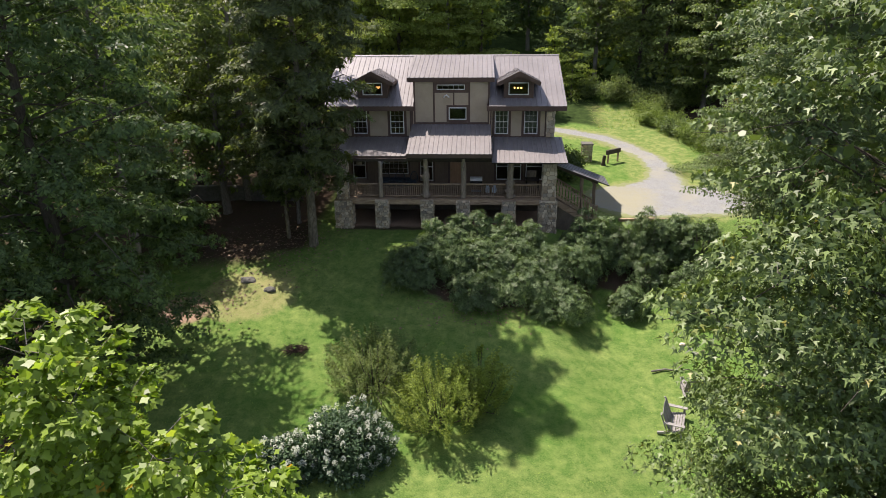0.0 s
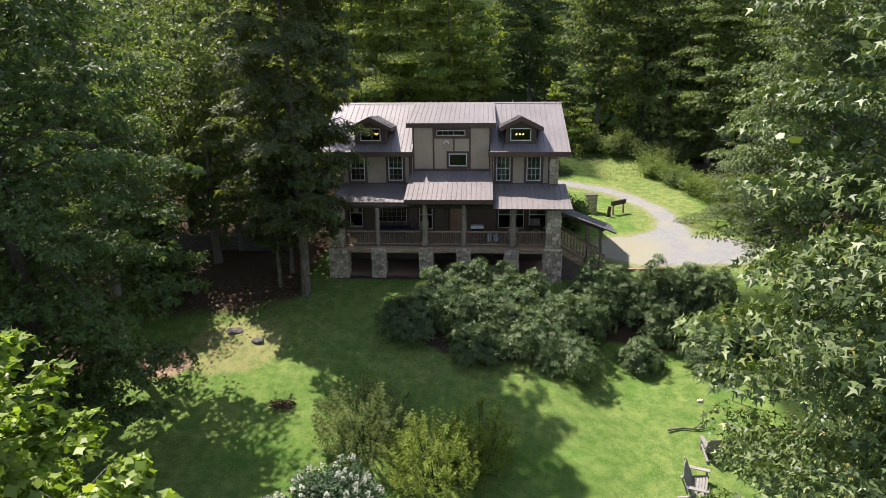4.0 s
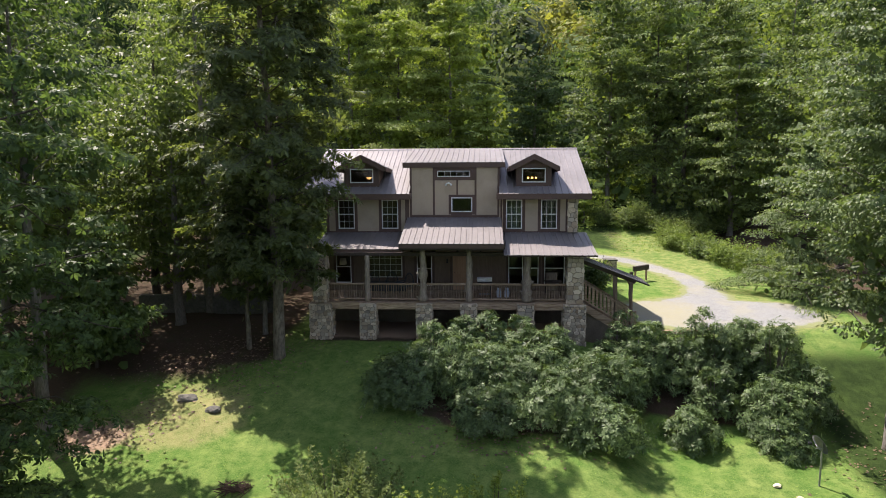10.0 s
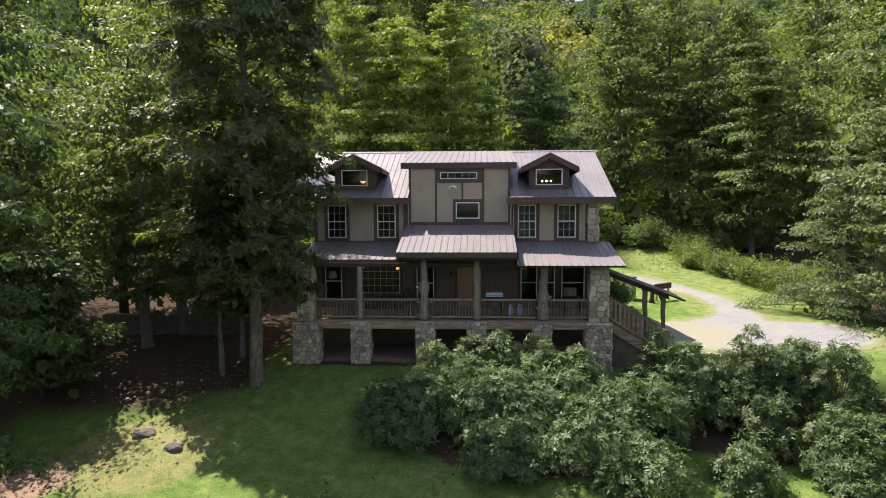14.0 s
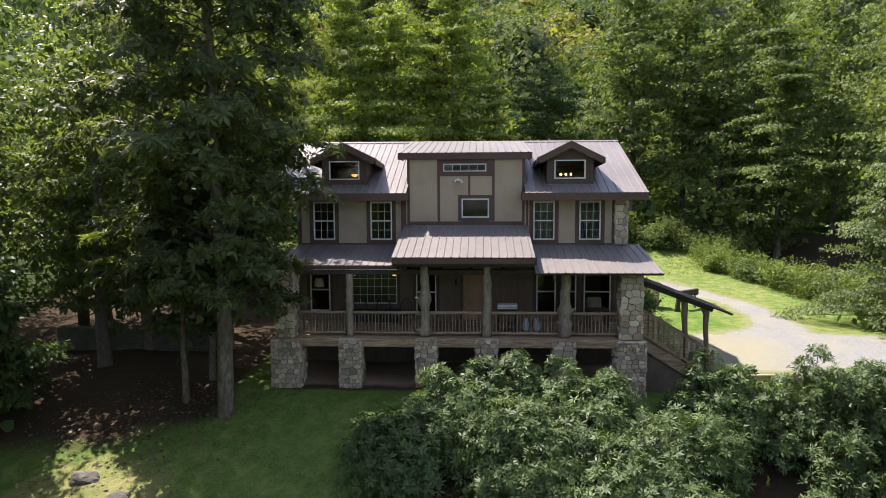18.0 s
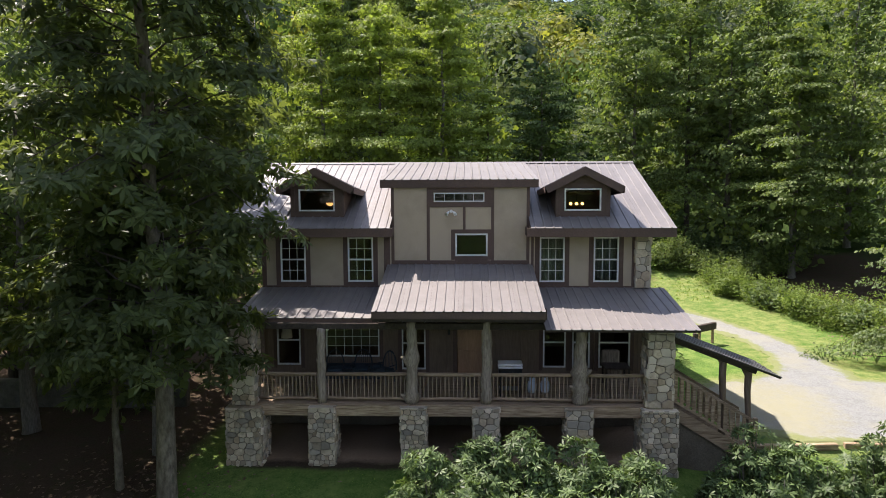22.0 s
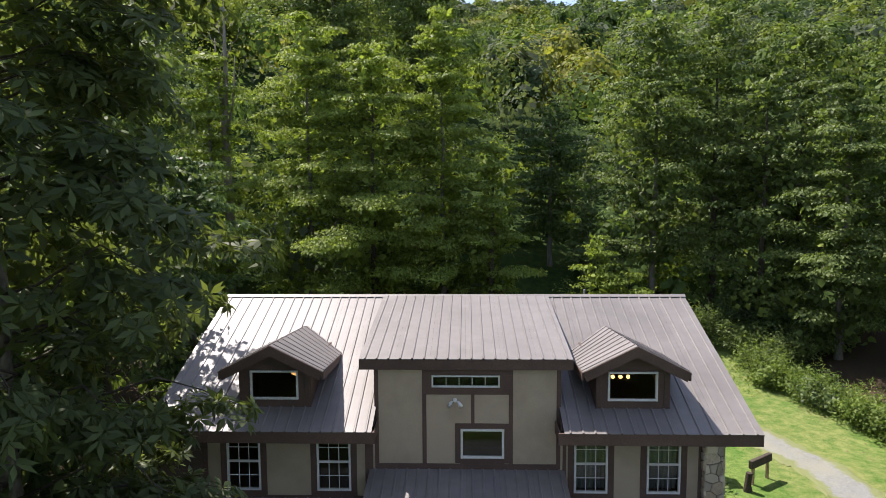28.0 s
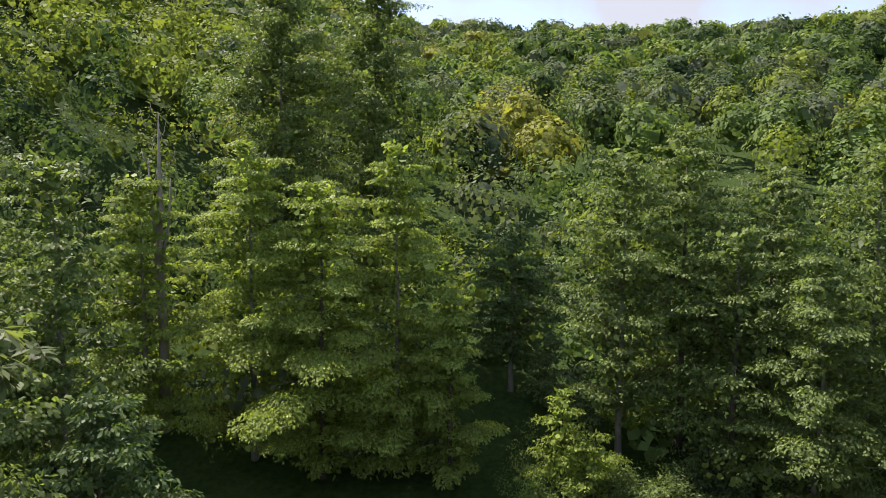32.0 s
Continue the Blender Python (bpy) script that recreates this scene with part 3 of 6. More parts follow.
def bumps(x, y):
    return 0.05 * np.sin(x * 1.3 + 0.7 * np.sin(y * 0.9)) * np.sin(y * 1.1 + 0.4) + 0.03 * np.sin(x * 3.1 + y * 2.3)


DRIVE = ((18.5, 5.5, 3.6), (13.6, 5.2, 3.9), (14.8, 7.2, 2.6), (16.6, 9.5, 1.7), (17.3, 13, 1.35), (17.1, 16.5, 1.3), (16.1, 20, 1.3), (14.2, 23, 1.25), (10.5, 25.2, 1.2), (5, 27, 1.15), (-1, 29.3, 1.15), (-6, 31.4, 1.15), (-11.5, 33.8, 1.15), (-18, 36, 1.15), (-24, 38, 1.15))


def drive_depth(x, y):
    """How far inside the gravel a place lies; below zero it is grass."""
    best = np.full(np.shape(x), -9.0)
    for (ax, ay, aw), (bx, by, bw) in zip(DRIVE, DRIVE[1:]):
        f = np.clip(((x - ax) * (bx - ax) + (y - ay) * (by - ay)) / ((bx - ax) ** 2 + (by - ay) ** 2), 0, 1)
        d = np.hypot(x - ax - f * (bx - ax), y - ay - f * (by - ay))
        best = np.maximum(best, aw + f * (bw - aw) - d)
    best = np.minimum(best, np.minimum(y - 1.35, np.where(y < 9.5, x - 9.9, 9)))
    return best + 0.16 * np.sin(x * 2.1 + y) * np.sin(y * 1.7) + 0.1 * np.sin(x * 5.3) * np.sin(y * 4.7 + 1)


def build_ground():
    xs, ys = spaced(-800, -26, 26, 800, 0.5), spaced(-700, -28, 46, 900, 0.5)
    X, Y = np.meshgrid(xs, ys)
    Z = ground_z(X, Y) + bumps(X, Y) * np.where((X > 9) & (Y > 1), 0.3, 1.0)
    inside = (X > -6.8) & (X < 7.0) & (Y > 3.4) & (Y < 14)
    Z = np.where(inside, np.minimum(Z, -2.1), Z)
    me = bpy.data.meshes.new("ground")
    w, h = len(xs), len(ys)
    i = (np.arange(h - 1)[:, None] * w + np.arange(w - 1)[None]).ravel()
    me.from_pydata(np.stack([X, Y, Z], -1).reshape(-1, 3), [], np.stack([i, i + 1, i + 1 + w, i + w], -1).tolist())
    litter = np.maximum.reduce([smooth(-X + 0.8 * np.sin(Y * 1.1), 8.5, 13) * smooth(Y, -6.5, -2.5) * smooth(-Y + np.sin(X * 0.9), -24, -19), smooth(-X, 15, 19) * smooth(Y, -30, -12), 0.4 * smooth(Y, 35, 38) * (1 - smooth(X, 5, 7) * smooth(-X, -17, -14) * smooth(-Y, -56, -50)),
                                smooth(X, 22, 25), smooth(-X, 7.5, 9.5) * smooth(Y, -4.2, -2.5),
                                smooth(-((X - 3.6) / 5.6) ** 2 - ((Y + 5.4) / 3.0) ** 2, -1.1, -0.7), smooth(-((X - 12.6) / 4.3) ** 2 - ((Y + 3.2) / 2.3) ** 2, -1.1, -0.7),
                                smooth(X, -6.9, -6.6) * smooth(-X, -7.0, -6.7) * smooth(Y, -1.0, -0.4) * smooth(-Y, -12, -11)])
    dry = np.maximum(0.52 * smooth(-((X + 11.0) / 3.4) ** 2 - ((Y + 7.3) / 2.8) ** 2, -1.2, -0.4), 0.36 * smooth(X, 12, 15) * smooth(Y, 4, 9) * smooth(-Y, -38, -32) * smooth(-X, -24, -20))
    dry = np.maximum(dry, 0.42 * smooth(drive_depth(X, Y), -1.6, 0.0) * (Y > -2))
    bare = 0.8 * smooth(X, -6.9, -6.4) * smooth(-X, -6.9, -6.4) * smooth(Y, -0.7, 0.1) * smooth(-Y, -4.5, -3.4)
    bare = np.maximum(bare, 0.72 * smooth(-((X + 14.3) / 2.0) ** 2 - ((Y + 8.6) / 1.5) ** 2, -1.2, -0.3))
    fern = np.maximum(smooth(Y + 1.2 * np.sin(X * 0.8) + 0.7 * np.sin(X * 2.3 + Y), 34.5, 38.5), smooth(X, 30, 36) * smooth(Y, -5, 5))
    fern = np.maximum.reduce([fern, smooth(-X, 26, 32), 0.6 * smooth(-Y, 30, 44)])
    fern = np.maximum(fern, smooth(X, 15.5, 18) * smooth(-Y, -1, 2) * smooth(Y, -24, -18))
    fern = np.maximum(fern, smooth(X, 14.5, 17) * smooth(Y, 35, 39))
    fern = np.maximum(fern, smooth(X, 3, 6) * smooth(-X, -17, -14) * smooth(Y, 29, 33))
    fern = np.maximum(fern, smooth(Y + 0.43 * X + 0.8 * np.sin(X * 0.9), 31.2, 33.5) * smooth(-X, -17, -12))
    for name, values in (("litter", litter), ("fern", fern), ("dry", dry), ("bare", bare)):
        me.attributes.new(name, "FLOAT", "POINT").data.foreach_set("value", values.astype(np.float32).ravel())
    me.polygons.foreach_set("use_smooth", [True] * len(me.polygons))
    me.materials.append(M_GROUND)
    tagged(new("ground", me), "sloping lawn and leaf-littered forest floor rising to a wooded hill", "ground", kind="structure")


build_ground()


def build_drive():
    step = 0.2
    xs, ys = np.arange(-26, 23, step), np.arange(1, 40.5, step)
    X, Y = np.meshgrid(xs, ys)
    keep = drive_depth(X + step / 2, Y + step / 2)[:-1, :-1] > 0
    Z = ground_z(X, Y) + bumps(X, Y) * np.where((X > 9) & (Y > 1), 0.3, 1.0) + 0.045
    for _ in range(3):
        d = drive_depth(X, Y)
        near = (d < 0) & (d > -0.45)
        gx, gy = (drive_depth(X + 0.03, Y) - d) / 0.03, (drive_depth(X, Y + 0.03) - d) / 0.03
        g2 = np.maximum(gx * gx + gy * gy, 0.3)
        X, Y = np.where(near, X - gx * d / g2, X), np.where(near, Y - gy * d / g2, Y)
    Z = ground_z(X, Y) + bumps(X, Y) * np.where((X > 9) & (Y > 1), 0.3, 1.0) + np.where(drive_depth(X, Y) < 0.12, 0.012, 0.045)
    w = len(xs)
    r, c = np.nonzero(keep)
    i = r * w + c
    faces = np.stack([i, i + 1, i + 1 + w, i + w], -1)
    used, back = np.unique(faces, return_inverse=True)
    me = bpy.data.meshes.new("driveway")
    me.from_pydata(np.stack([X, Y, Z], -1).reshape(-1, 3)[used], [], back.reshape(-1, 4).tolist())
    px, py = X.ravel()[used], Y.ravel()[used]
    rim = 1 - np.clip(drive_depth(px, py) / 1.2, 0, 1)
    sandy = np.maximum(0.75 * smooth(-((px - 12.4) / 3.2) ** 2 - ((py - 5.6) / 4.4) ** 2, -1.6, 0.0), 0.6 * rim)
    for name, values in (("rim", rim), ("sandy", sandy)):
        me.attributes.new(name, "FLOAT", "POINT").data.foreach_set("value", values.astype(np.float32))
    me.materials.append(M_GRAVEL)
    tagged(new("driveway", me), "pale grey gravel drive curving past the house into the woods", "driveway", kind="structure")


build_drive()


# ---- house ----
house = thing("house", "two-storey rustic house, tan stucco, brown trim, metal roof, stone piers", "house")
rnd = random.Random(4)


def wall(name, x0, x1, y0, y1, z0, z1, holes, material, label=""):
    """A front wall with openings through it."""
    bm = bmesh.new()
    xs = sorted({x0, x1, *(min(max(v, x0), x1) for h in holes for v in h[:2])})
    for a, b in zip(xs, xs[1:]):
        cuts = sorted((max(h[2], z0), min(h[3], z1)) for h in holes if h[0] <= a + 1e-6 and h[1] >= b - 1e-6 and h[3] > z0 and h[2] < z1)
        z = z0
        for lo, hi in cuts:
            if lo > z + 1e-4:
                block(bm, a, b, y0, y1, z, lo)
            z = max(z, hi)
        if z1 > z + 1e-4:
            block(bm, a, b, y0, y1, z, z1)
    bmesh.ops.remove_doubles(bm, verts=bm.verts, dist=0.0005)
    return part(name, bm, material, house, label)


def roof_sheet(parent, x0, x1, ya, za, yb, zb, width=0.9, ribs=3):
    """Ribbed metal panels side by side from the eave (ya, za) up to (yb, zb)."""
    count = max(1, round((x1 - x0) / width))
    w = (x1 - x0) / count
    run = math.hypot(yb - ya, zb - za)
    bm = bmesh.new()
    pitch = w / ribs
    line = [(0.0, 0.0)]
    for n in range(ribs):
        c = pitch * (n + 0.5)
        line += [(c - 0.035, 0.0), (c - 0.014, 0.026), (c + 0.014, 0.026), (c + 0.035, 0.0)]
    line.append((w - 0.002, 0.0))
    rows = [[bm.verts.new((x, s, z + dz)) for x, z in line] for s, dz in ((0, -0.018), (0, 0), (run, 0))]
    for a, b in zip(rows, rows[1:]):
        for n in range(len(line) - 1):
            bm.faces.new((a[n], a[n + 1], b[n + 1], b[n]))
    me = bpy.data.meshes.new("panel")
    bm.to_mesh(me)
    bm.free()
    turn = Matrix.Rotation(math.atan2(zb - za, yb - ya), 4, "X")
    for n in range(count):
        ob = hang("panel", me, M_ROOF, parent)
        ob.matrix_basis = Matrix.Translation((x0 + n * w, ya, za + 0.012 + 0.002 * (n % 2))) @ turn


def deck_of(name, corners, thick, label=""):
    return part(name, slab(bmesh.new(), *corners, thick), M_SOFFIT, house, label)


def on_main(y):
    return 5.51 + 0.379 * (y - 2.12)


DORMERS = (-4.82, 4.72)
# main roof, front and back
main_roof = deck_of("roof", [(-8.03, 8.56, 7.93), (7.78, 8.56, 7.93), (7.78, 15.0, 5.49), (-8.03, 15.0, 5.49)], 0.1, "grey-brown ribbed metal main roof")
roof_sheet(main_roof, -8.03, 7.78, 15.0, 5.5, 8.56, 7.94)
for a, b in ((-8.03, DORMERS[0] - 0.97), (DORMERS[0] + 0.97, -2.1), (2.8, DORMERS[1] - 0.97), (DORMERS[1] + 0.97, 7.78)):
    part("roof_deck", slab(bmesh.new(), (a, 2.12, 5.5), (b, 2.12, 5.5), (b, 8.55, 7.935), (a, 8.55, 7.935), 0.1), M_SOFFIT, main_roof)
    roof_sheet(main_roof, a, b, 2.08, on_main(2.08), 8.55, on_main(8.55))
for c in DORMERS:
    for ya, yb in ((2.12, 3.06), (5.3, 8.55)):
        part("roof_deck", slab(bmesh.new(), (c - 0.97, ya, on_main(ya) - 0.01), (c + 0.97, ya, on_main(ya) - 0.01), (c + 0.97, yb, on_main(yb) - 0.01), (c - 0.97, yb, on_main(yb) - 0.01), 0.1), M_SOFFIT, main_roof)
        roof_sheet(main_roof, c - 0.97, c + 0.97, ya - (0.04 if ya < 3 else 0), on_main(ya - (0.04 if ya < 3 else 0)), yb, on_main(yb))
cap = bmesh.new()
prism(cap, [(-0.16, -0.045), (0, 0.02), (0.16, -0.045), (0.16, -0.06), (0, 0.0), (-0.16, -0.06)], -8.05, 7.8)
cap_ob = part("ridge_cap", cap, M_ROOF, main_roof)
cap_ob.matrix_basis = Matrix.Translation((0, 8.555, 7.985)) @ Matrix.Rotation(radians(-90), 4, "Z")
part("vent_pipe", tube(bmesh.new(), [(4.42, 8.75, 7.8), (4.42, 8.75, 8.14)], [0.04, 0.04], 8), M_GREY, main_roof)

# the raised middle bay's roof
bay_roof = deck_of("bay_roof", [(-2.53, 2.97, 7.17), (3.14, 2.97, 7.17), (3.14, 8.5, 7.93), (-2.53, 8.5, 7.93)], 0.1, "low-pitched ribbed metal bay roof")
roof_sheet(bay_roof, -2.53, 3.14, 2.94, 7.18, 8.5, 7.95)
part("fascia", box(-2.53, 3.14, 2.94, 3.0, 6.9, 7.17), M_TRIM, bay_roof)
part("fascia", box(-2.53, -2.49, 3.0, 4.9, 6.92, 7.1), M_TRIM, bay_roof)
part("fascia", box(3.1, 3.14, 3.0, 4.9, 6.92, 7.1), M_TRIM, bay_roof)

# eave boards and the soffit under them
for a, b in ((-8.03, -2.02), (2.66, 7.78)):
    part("fascia", box(a, b, 2.1, 2.14, 5.19, 5.5), M_TRIM, main_roof)
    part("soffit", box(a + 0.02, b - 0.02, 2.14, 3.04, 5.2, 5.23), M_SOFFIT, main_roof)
for x in (-8.03, 7.75):
    bm = bmesh.new()
    for ya, za, yb, zb in ((2.1, 5.5, 8.56, 7.95), (15.0, 5.5, 8.56, 7.95)):
        slab(bm, (x, ya, za), (x + 0.035, ya, za), (x + 0.035, yb, zb), (x, yb, zb), 0.28)
    part("rake_board", bm, M_TRIM, main_roof)
for x in (-2.06, 2.7):
    part("fascia", box(x - 0.02, x + 0.02, 2.14, 3.05, 5.2, 5.5), M_TRIM, main_roof)

# porch roofs
left_porch = deck_of("porch_roof", [(-6.95, 0.02, 2.745), (-2.32, 0.02, 2.745), (-2.32, 3.02, 3.27), (-6.95, 3.02, 3.27)], 0.07, "brown ribbed metal porch roof, tree-shaded")
roof_sheet(left_porch, -6.95, -2.32, -0.02, 2.75, 3.02, 3.28)
mid_porch = deck_of("porch_roof", [(-2.3, -1.21, 3.19), (2.95, -1.21, 3.19), (2.95, 3.04, 4.1), (-2.3, 3.04, 4.1)], 0.07, "raised middle porch roof of ribbed metal")
roof_sheet(mid_porch, -2.3, 2.95, -1.25, 3.2, 3.04, 4.12)
right_porch = deck_of("porch_roof", [(2.99, -0.9, 2.585), (7.65, -0.9, 2.585), (7.65, 3.02, 3.27), (2.99, 3.02, 3.27)], 0.07, "sunlit ribbed metal porch roof")
roof_sheet(right_porch, 2.99, 7.65, -0.94, 2.59, 3.02, 3.285)
part("fascia", box(-6.95, -2.32, -0.03, 0.01, 2.6, 2.735), M_TRIM, left_porch)
part("fascia", box(-2.3, 2.95, -1.23, -1.19, 2.97, 3.18), M_TRIM, mid_porch)
for x in (-2.3, 2.91):
    bm = bmesh.new()
    slab(bm, (x, -1.2, 3.18), (x + 0.04, -1.2, 3.18), (x + 0.04, 3.02, 4.08), (x, 3.02, 4.08), 0.24)
    part("fascia", bm, M_TRIM, mid_porch)
bm = bmesh.new()
prism(bm, [(3.02, 3.2), (3.02, 3.0), (3.02, 2.9), (2.93, 2.9), (2.93, 3.3)], -0.9, 0.0)
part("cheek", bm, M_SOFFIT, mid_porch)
part("porch_beam", box(-7.0, 7.05, -0.14, 0.06, 2.42, 2.62, bevel=0.015), M_DARKWOOD, house)
part("porch_beam", box(-2.3, 2.95, -0.14, 0.06, 2.72, 2.95, bevel=0.015), M_DARKWOOD, house)
part("porch_beam", box(-2.3, 2.95, -1.1, -0.95, 2.86, 3.0, bevel=0.015), M_DARKWOOD, house)
for n in range(12):
    x = -6.6 + n * 1.2
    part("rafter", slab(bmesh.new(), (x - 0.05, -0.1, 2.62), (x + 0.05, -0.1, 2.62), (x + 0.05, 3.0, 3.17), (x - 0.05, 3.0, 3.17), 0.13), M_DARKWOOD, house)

# walls with their openings
UP = ((-6.21, -5.29, 3.5, 5.12), (-3.74, -2.82, 3.5, 5.12), (3.21, 4.1, 3.5, 5.12), (5.14, 6.03, 3.5, 5.12))
BAY = ((0.17, 1.33, 4.44, 5.25), (-0.6, 1.21, 6.4, 6.72))
LOW = ((-6.42, -5.55, 0.4, 2.25), (-4.6, -2.63, 0.72, 2.2), (-1.8, -0.93, 0.25, 2.2), (3.36, 4.18, 0.35, 2.2), (4.42, 5.05, 0.35, 2.2), (5.37, 6.5, 0.35, 2.2))
DOOR = (0.22, 1.16, 0.0, 2.1)
wall("wall_lower", -6.9, 7.1, 3.05, 3.23, -0.05, 3.25, (*LOW, DOOR), M_SIDING, "dark brown board siding under the porch")
wall("wall_upper", -6.9, -2.15, 3.05, 3.23, 3.25, 5.5, UP, M_STUCCO, "tan stucco upper wall")
wall("wall_upper", 2.84, 7.1, 3.05, 3.23, 3.25, 5.5, UP, M_STUCCO, "tan stucco upper wall")
wall("wall_bay", -2.15, 2.84, 3.07, 3.23, 3.25, 7.16, BAY, M_STUCCO, "tan stucco bay wall")
for x in (-2.15, 2.7):
    bm = bmesh.new()
    slab(bm, (x, 3.2, 7.1), (x + 0.14, 3.2, 7.1), (x + 0.14, 8.2, 7.8), (x, 8.2, 7.8), 2.0)
    part("bay_cheek", bm, M_STUCCO, house)
for x in (-6.9, 6.95):
    bm = bmesh.new()
    ring = [(3.23, -2.2), (3.23, 5.75), (8.55, 7.76), (14.2, 5.6), (14.2, -2.2)]
    a = [bm.verts.new((x, y, z)) for y, z in ring]
    b = [bm.verts.new((x + 0.15, y, z)) for y, z in ring]
    bm.faces.new(a)
    bm.faces.new(b[::-1])
    for n in range(5):
        k = (n + 1) % 5
        bm.faces.new((a[n], a[k], b[k], b[n]))
    part("wall_side", bm, M_SIDING, house)
part("wall_back", box(-6.75, 6.95, 14.05, 14.2, -2.2, 5.7), M_SIDING, house)
part("foundation", box(-6.9, 7.1, 3.06, 3.22, -2.3, -0.06), M_MORTAR, house, "grey block foundation wall under the porch")
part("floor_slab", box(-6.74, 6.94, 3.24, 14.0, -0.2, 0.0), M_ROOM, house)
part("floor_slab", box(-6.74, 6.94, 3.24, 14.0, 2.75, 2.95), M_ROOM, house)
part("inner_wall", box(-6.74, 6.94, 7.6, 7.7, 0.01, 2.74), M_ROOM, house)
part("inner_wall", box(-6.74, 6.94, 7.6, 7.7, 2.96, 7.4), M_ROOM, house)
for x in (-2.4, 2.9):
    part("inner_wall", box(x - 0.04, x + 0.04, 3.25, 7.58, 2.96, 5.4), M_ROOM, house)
# vertical battens on the lower wall
for n in range(46):
    x = -6.8 + n * 0.302
    if not any(h[0] - 0.2 < x < h[1] + 0.2 for h in (*LOW, DOOR)):
        part("batten", box(x - 0.02, x + 0.02, 3.03, 3.052, 0.02, 3.2), M_SIDING, house)


def trim(x0, x1, z0, z1, y=3.052, deep=0.03):
    part("trim_board", box(x0, x1, y - deep, y, z0, z1, bevel=0.004), M_TRIM, house)


# brown boards round the stucco
trim(-6.9, -2.2, 3.2, 3.36)
trim(2.9, 6.6, 3.2, 3.36)
for x0, x1, z0, z1 in UP:
    trim(x0 - 0.17, x0 - 0.012, 3.36, 5.2)
    trim(x1 + 0.012, x1 + 0.17, 3.36, 5.2)
    trim(x0 - 0.012, x1 + 0.012, 3.36, z0 - 0.012)
trim(-6.9, -6.74, 3.36, 5.2)
trim(-2.42, -2.2, 3.36, 5.2)
trim(2.9, 2.99, 3.36, 5.2)
trim(6.5, 6.6, 3.36, 5.2)
bay_y = 3.072
trim(-2.15, 2.84, 4.1, 4.28, bay_y)
trim(-2.15, -2.04, 4.28, 6.92, bay_y)
trim(2.73, 2.84, 4.28, 6.92, bay_y)
trim(-0.86, -0.75, 4.28, 6.2, bay_y)
trim(1.46, 1.57, 4.28, 6.2, bay_y)
trim(0.45, 0.54, 5.4, 6.2, bay_y)
trim(-0.86, 1.57, 6.2, 6.385, bay_y)
trim(-0.86, 1.57, 6.735, 6.92, bay_y)
trim(-0.86, -0.615, 6.385, 6.735, bay_y)
trim(1.225, 1.57, 6.385, 6.735, bay_y)
trim(0.02, 0.155, 4.3, 5.4, bay_y)
trim(1.345, 1.46, 4.3, 5.4, bay_y)
trim(0.155, 1.345, 4.28, 4.425, bay_y)
trim(0.155, 1.345, 5.265, 5.4, bay_y)
for x0, x1, z0, z1 in (*LOW, DOOR):
    trim(x0 - 0.14, x0 - 0.012, max(z0 - 0.12, 0.01), z1 + 0.14)
    trim(x1 + 0.012, x1 + 0.14, max(z0 - 0.12, 0.01), z1 + 0.14)
    trim(x0 - 0.012, x1 + 0.012, z1 + 0.012, z1 + 0.14)


def window(x0, x1, z0, z1, y, cols, rows, hung=True, frame=0.05, parent=None, label="white-framed window with grilles"):
    """A window in its opening: a frame with its bars, a sill and panes."""
    bm = bmesh.new()
    for a, b, c, d in ((x0, x0 + frame, z0, z1), (x1 - frame, x1, z0, z1), (x0 + frame, x1 - frame, z0, z0 + frame), (x0 + frame, x1 - frame, z1 - frame, z1)):
        block(bm, a, b, y - 0.045, y + 0.06, c, d, 0.005)
    w = part("window", bm, M_WHITE, parent or house, label)
    mid = (z0 + z1) / 2
    if hung:
        part("meeting_rail", box(x0 + frame, x1 - frame, y - 0.02, y + 0.04, mid - 0.028, mid + 0.028, bevel=0.004), M_WHITE, w)
    spans = ((z0 + frame, mid - 0.028), (mid + 0.028, z1 - frame)) if hung else ((z0 + frame, z1 - frame),)
    for lo, hi in spans:
        for n in range(1, cols):
            x = x0 + frame + (x1 - x0 - 2 * frame) * n / cols
            part("muntin", box(x - 0.009, x + 0.009, y + 0.001, y + 0.02, lo, hi, bevel=0.002), M_WHITE, w)
        for n in range(1, rows):
            z = lo + (hi - lo) * n / rows
            part("muntin", box(x0 + frame, x1 - frame, y + 0.002, y + 0.019, z - 0.009, z + 0.009, bevel=0.002), M_WHITE, w)
        pane = part("pane", box(x0 + frame, x1 - frame, y + 0.024, y + 0.03, lo, hi, bevel=0), M_GLASS, w)
        pane.visible_shadow = False
    return w


for h in UP:
    window(*h, 3.05, 3, 2)
window(*BAY[0], 3.06, 1, 1, False, 0.055, label="small white-framed picture window")
window(*BAY[1], 3.06, 5, 1, False, 0.035, label="five-light transom window")
window(*LOW[0], 3.04, 1, 1)
window(*LOW[1], 3.04, 6, 4, False, 0.045, label="wide white-framed window with a grid of lights")
window(*LOW[2], 3.04, 1, 1)
for h in LOW[3:]:
    window(*h, 3.04, 1, 1)
door = part("door", box(0.24, 1.14, 3.07, 3.12, 0.01, 2.08), M_DOOR, house, "closed warm brown wooden front door")
for a, b, c, d in ((0.36, 0.65, 0.2, 0.95), (0.73, 1.02, 0.2, 0.95), (0.36, 0.65, 1.1, 1.9), (0.73, 1.02, 1.1, 1.9)):
    part("door_panel", box(a, b, 3.06, 3.075, c, d, bevel=0.01), M_DOOR, door)
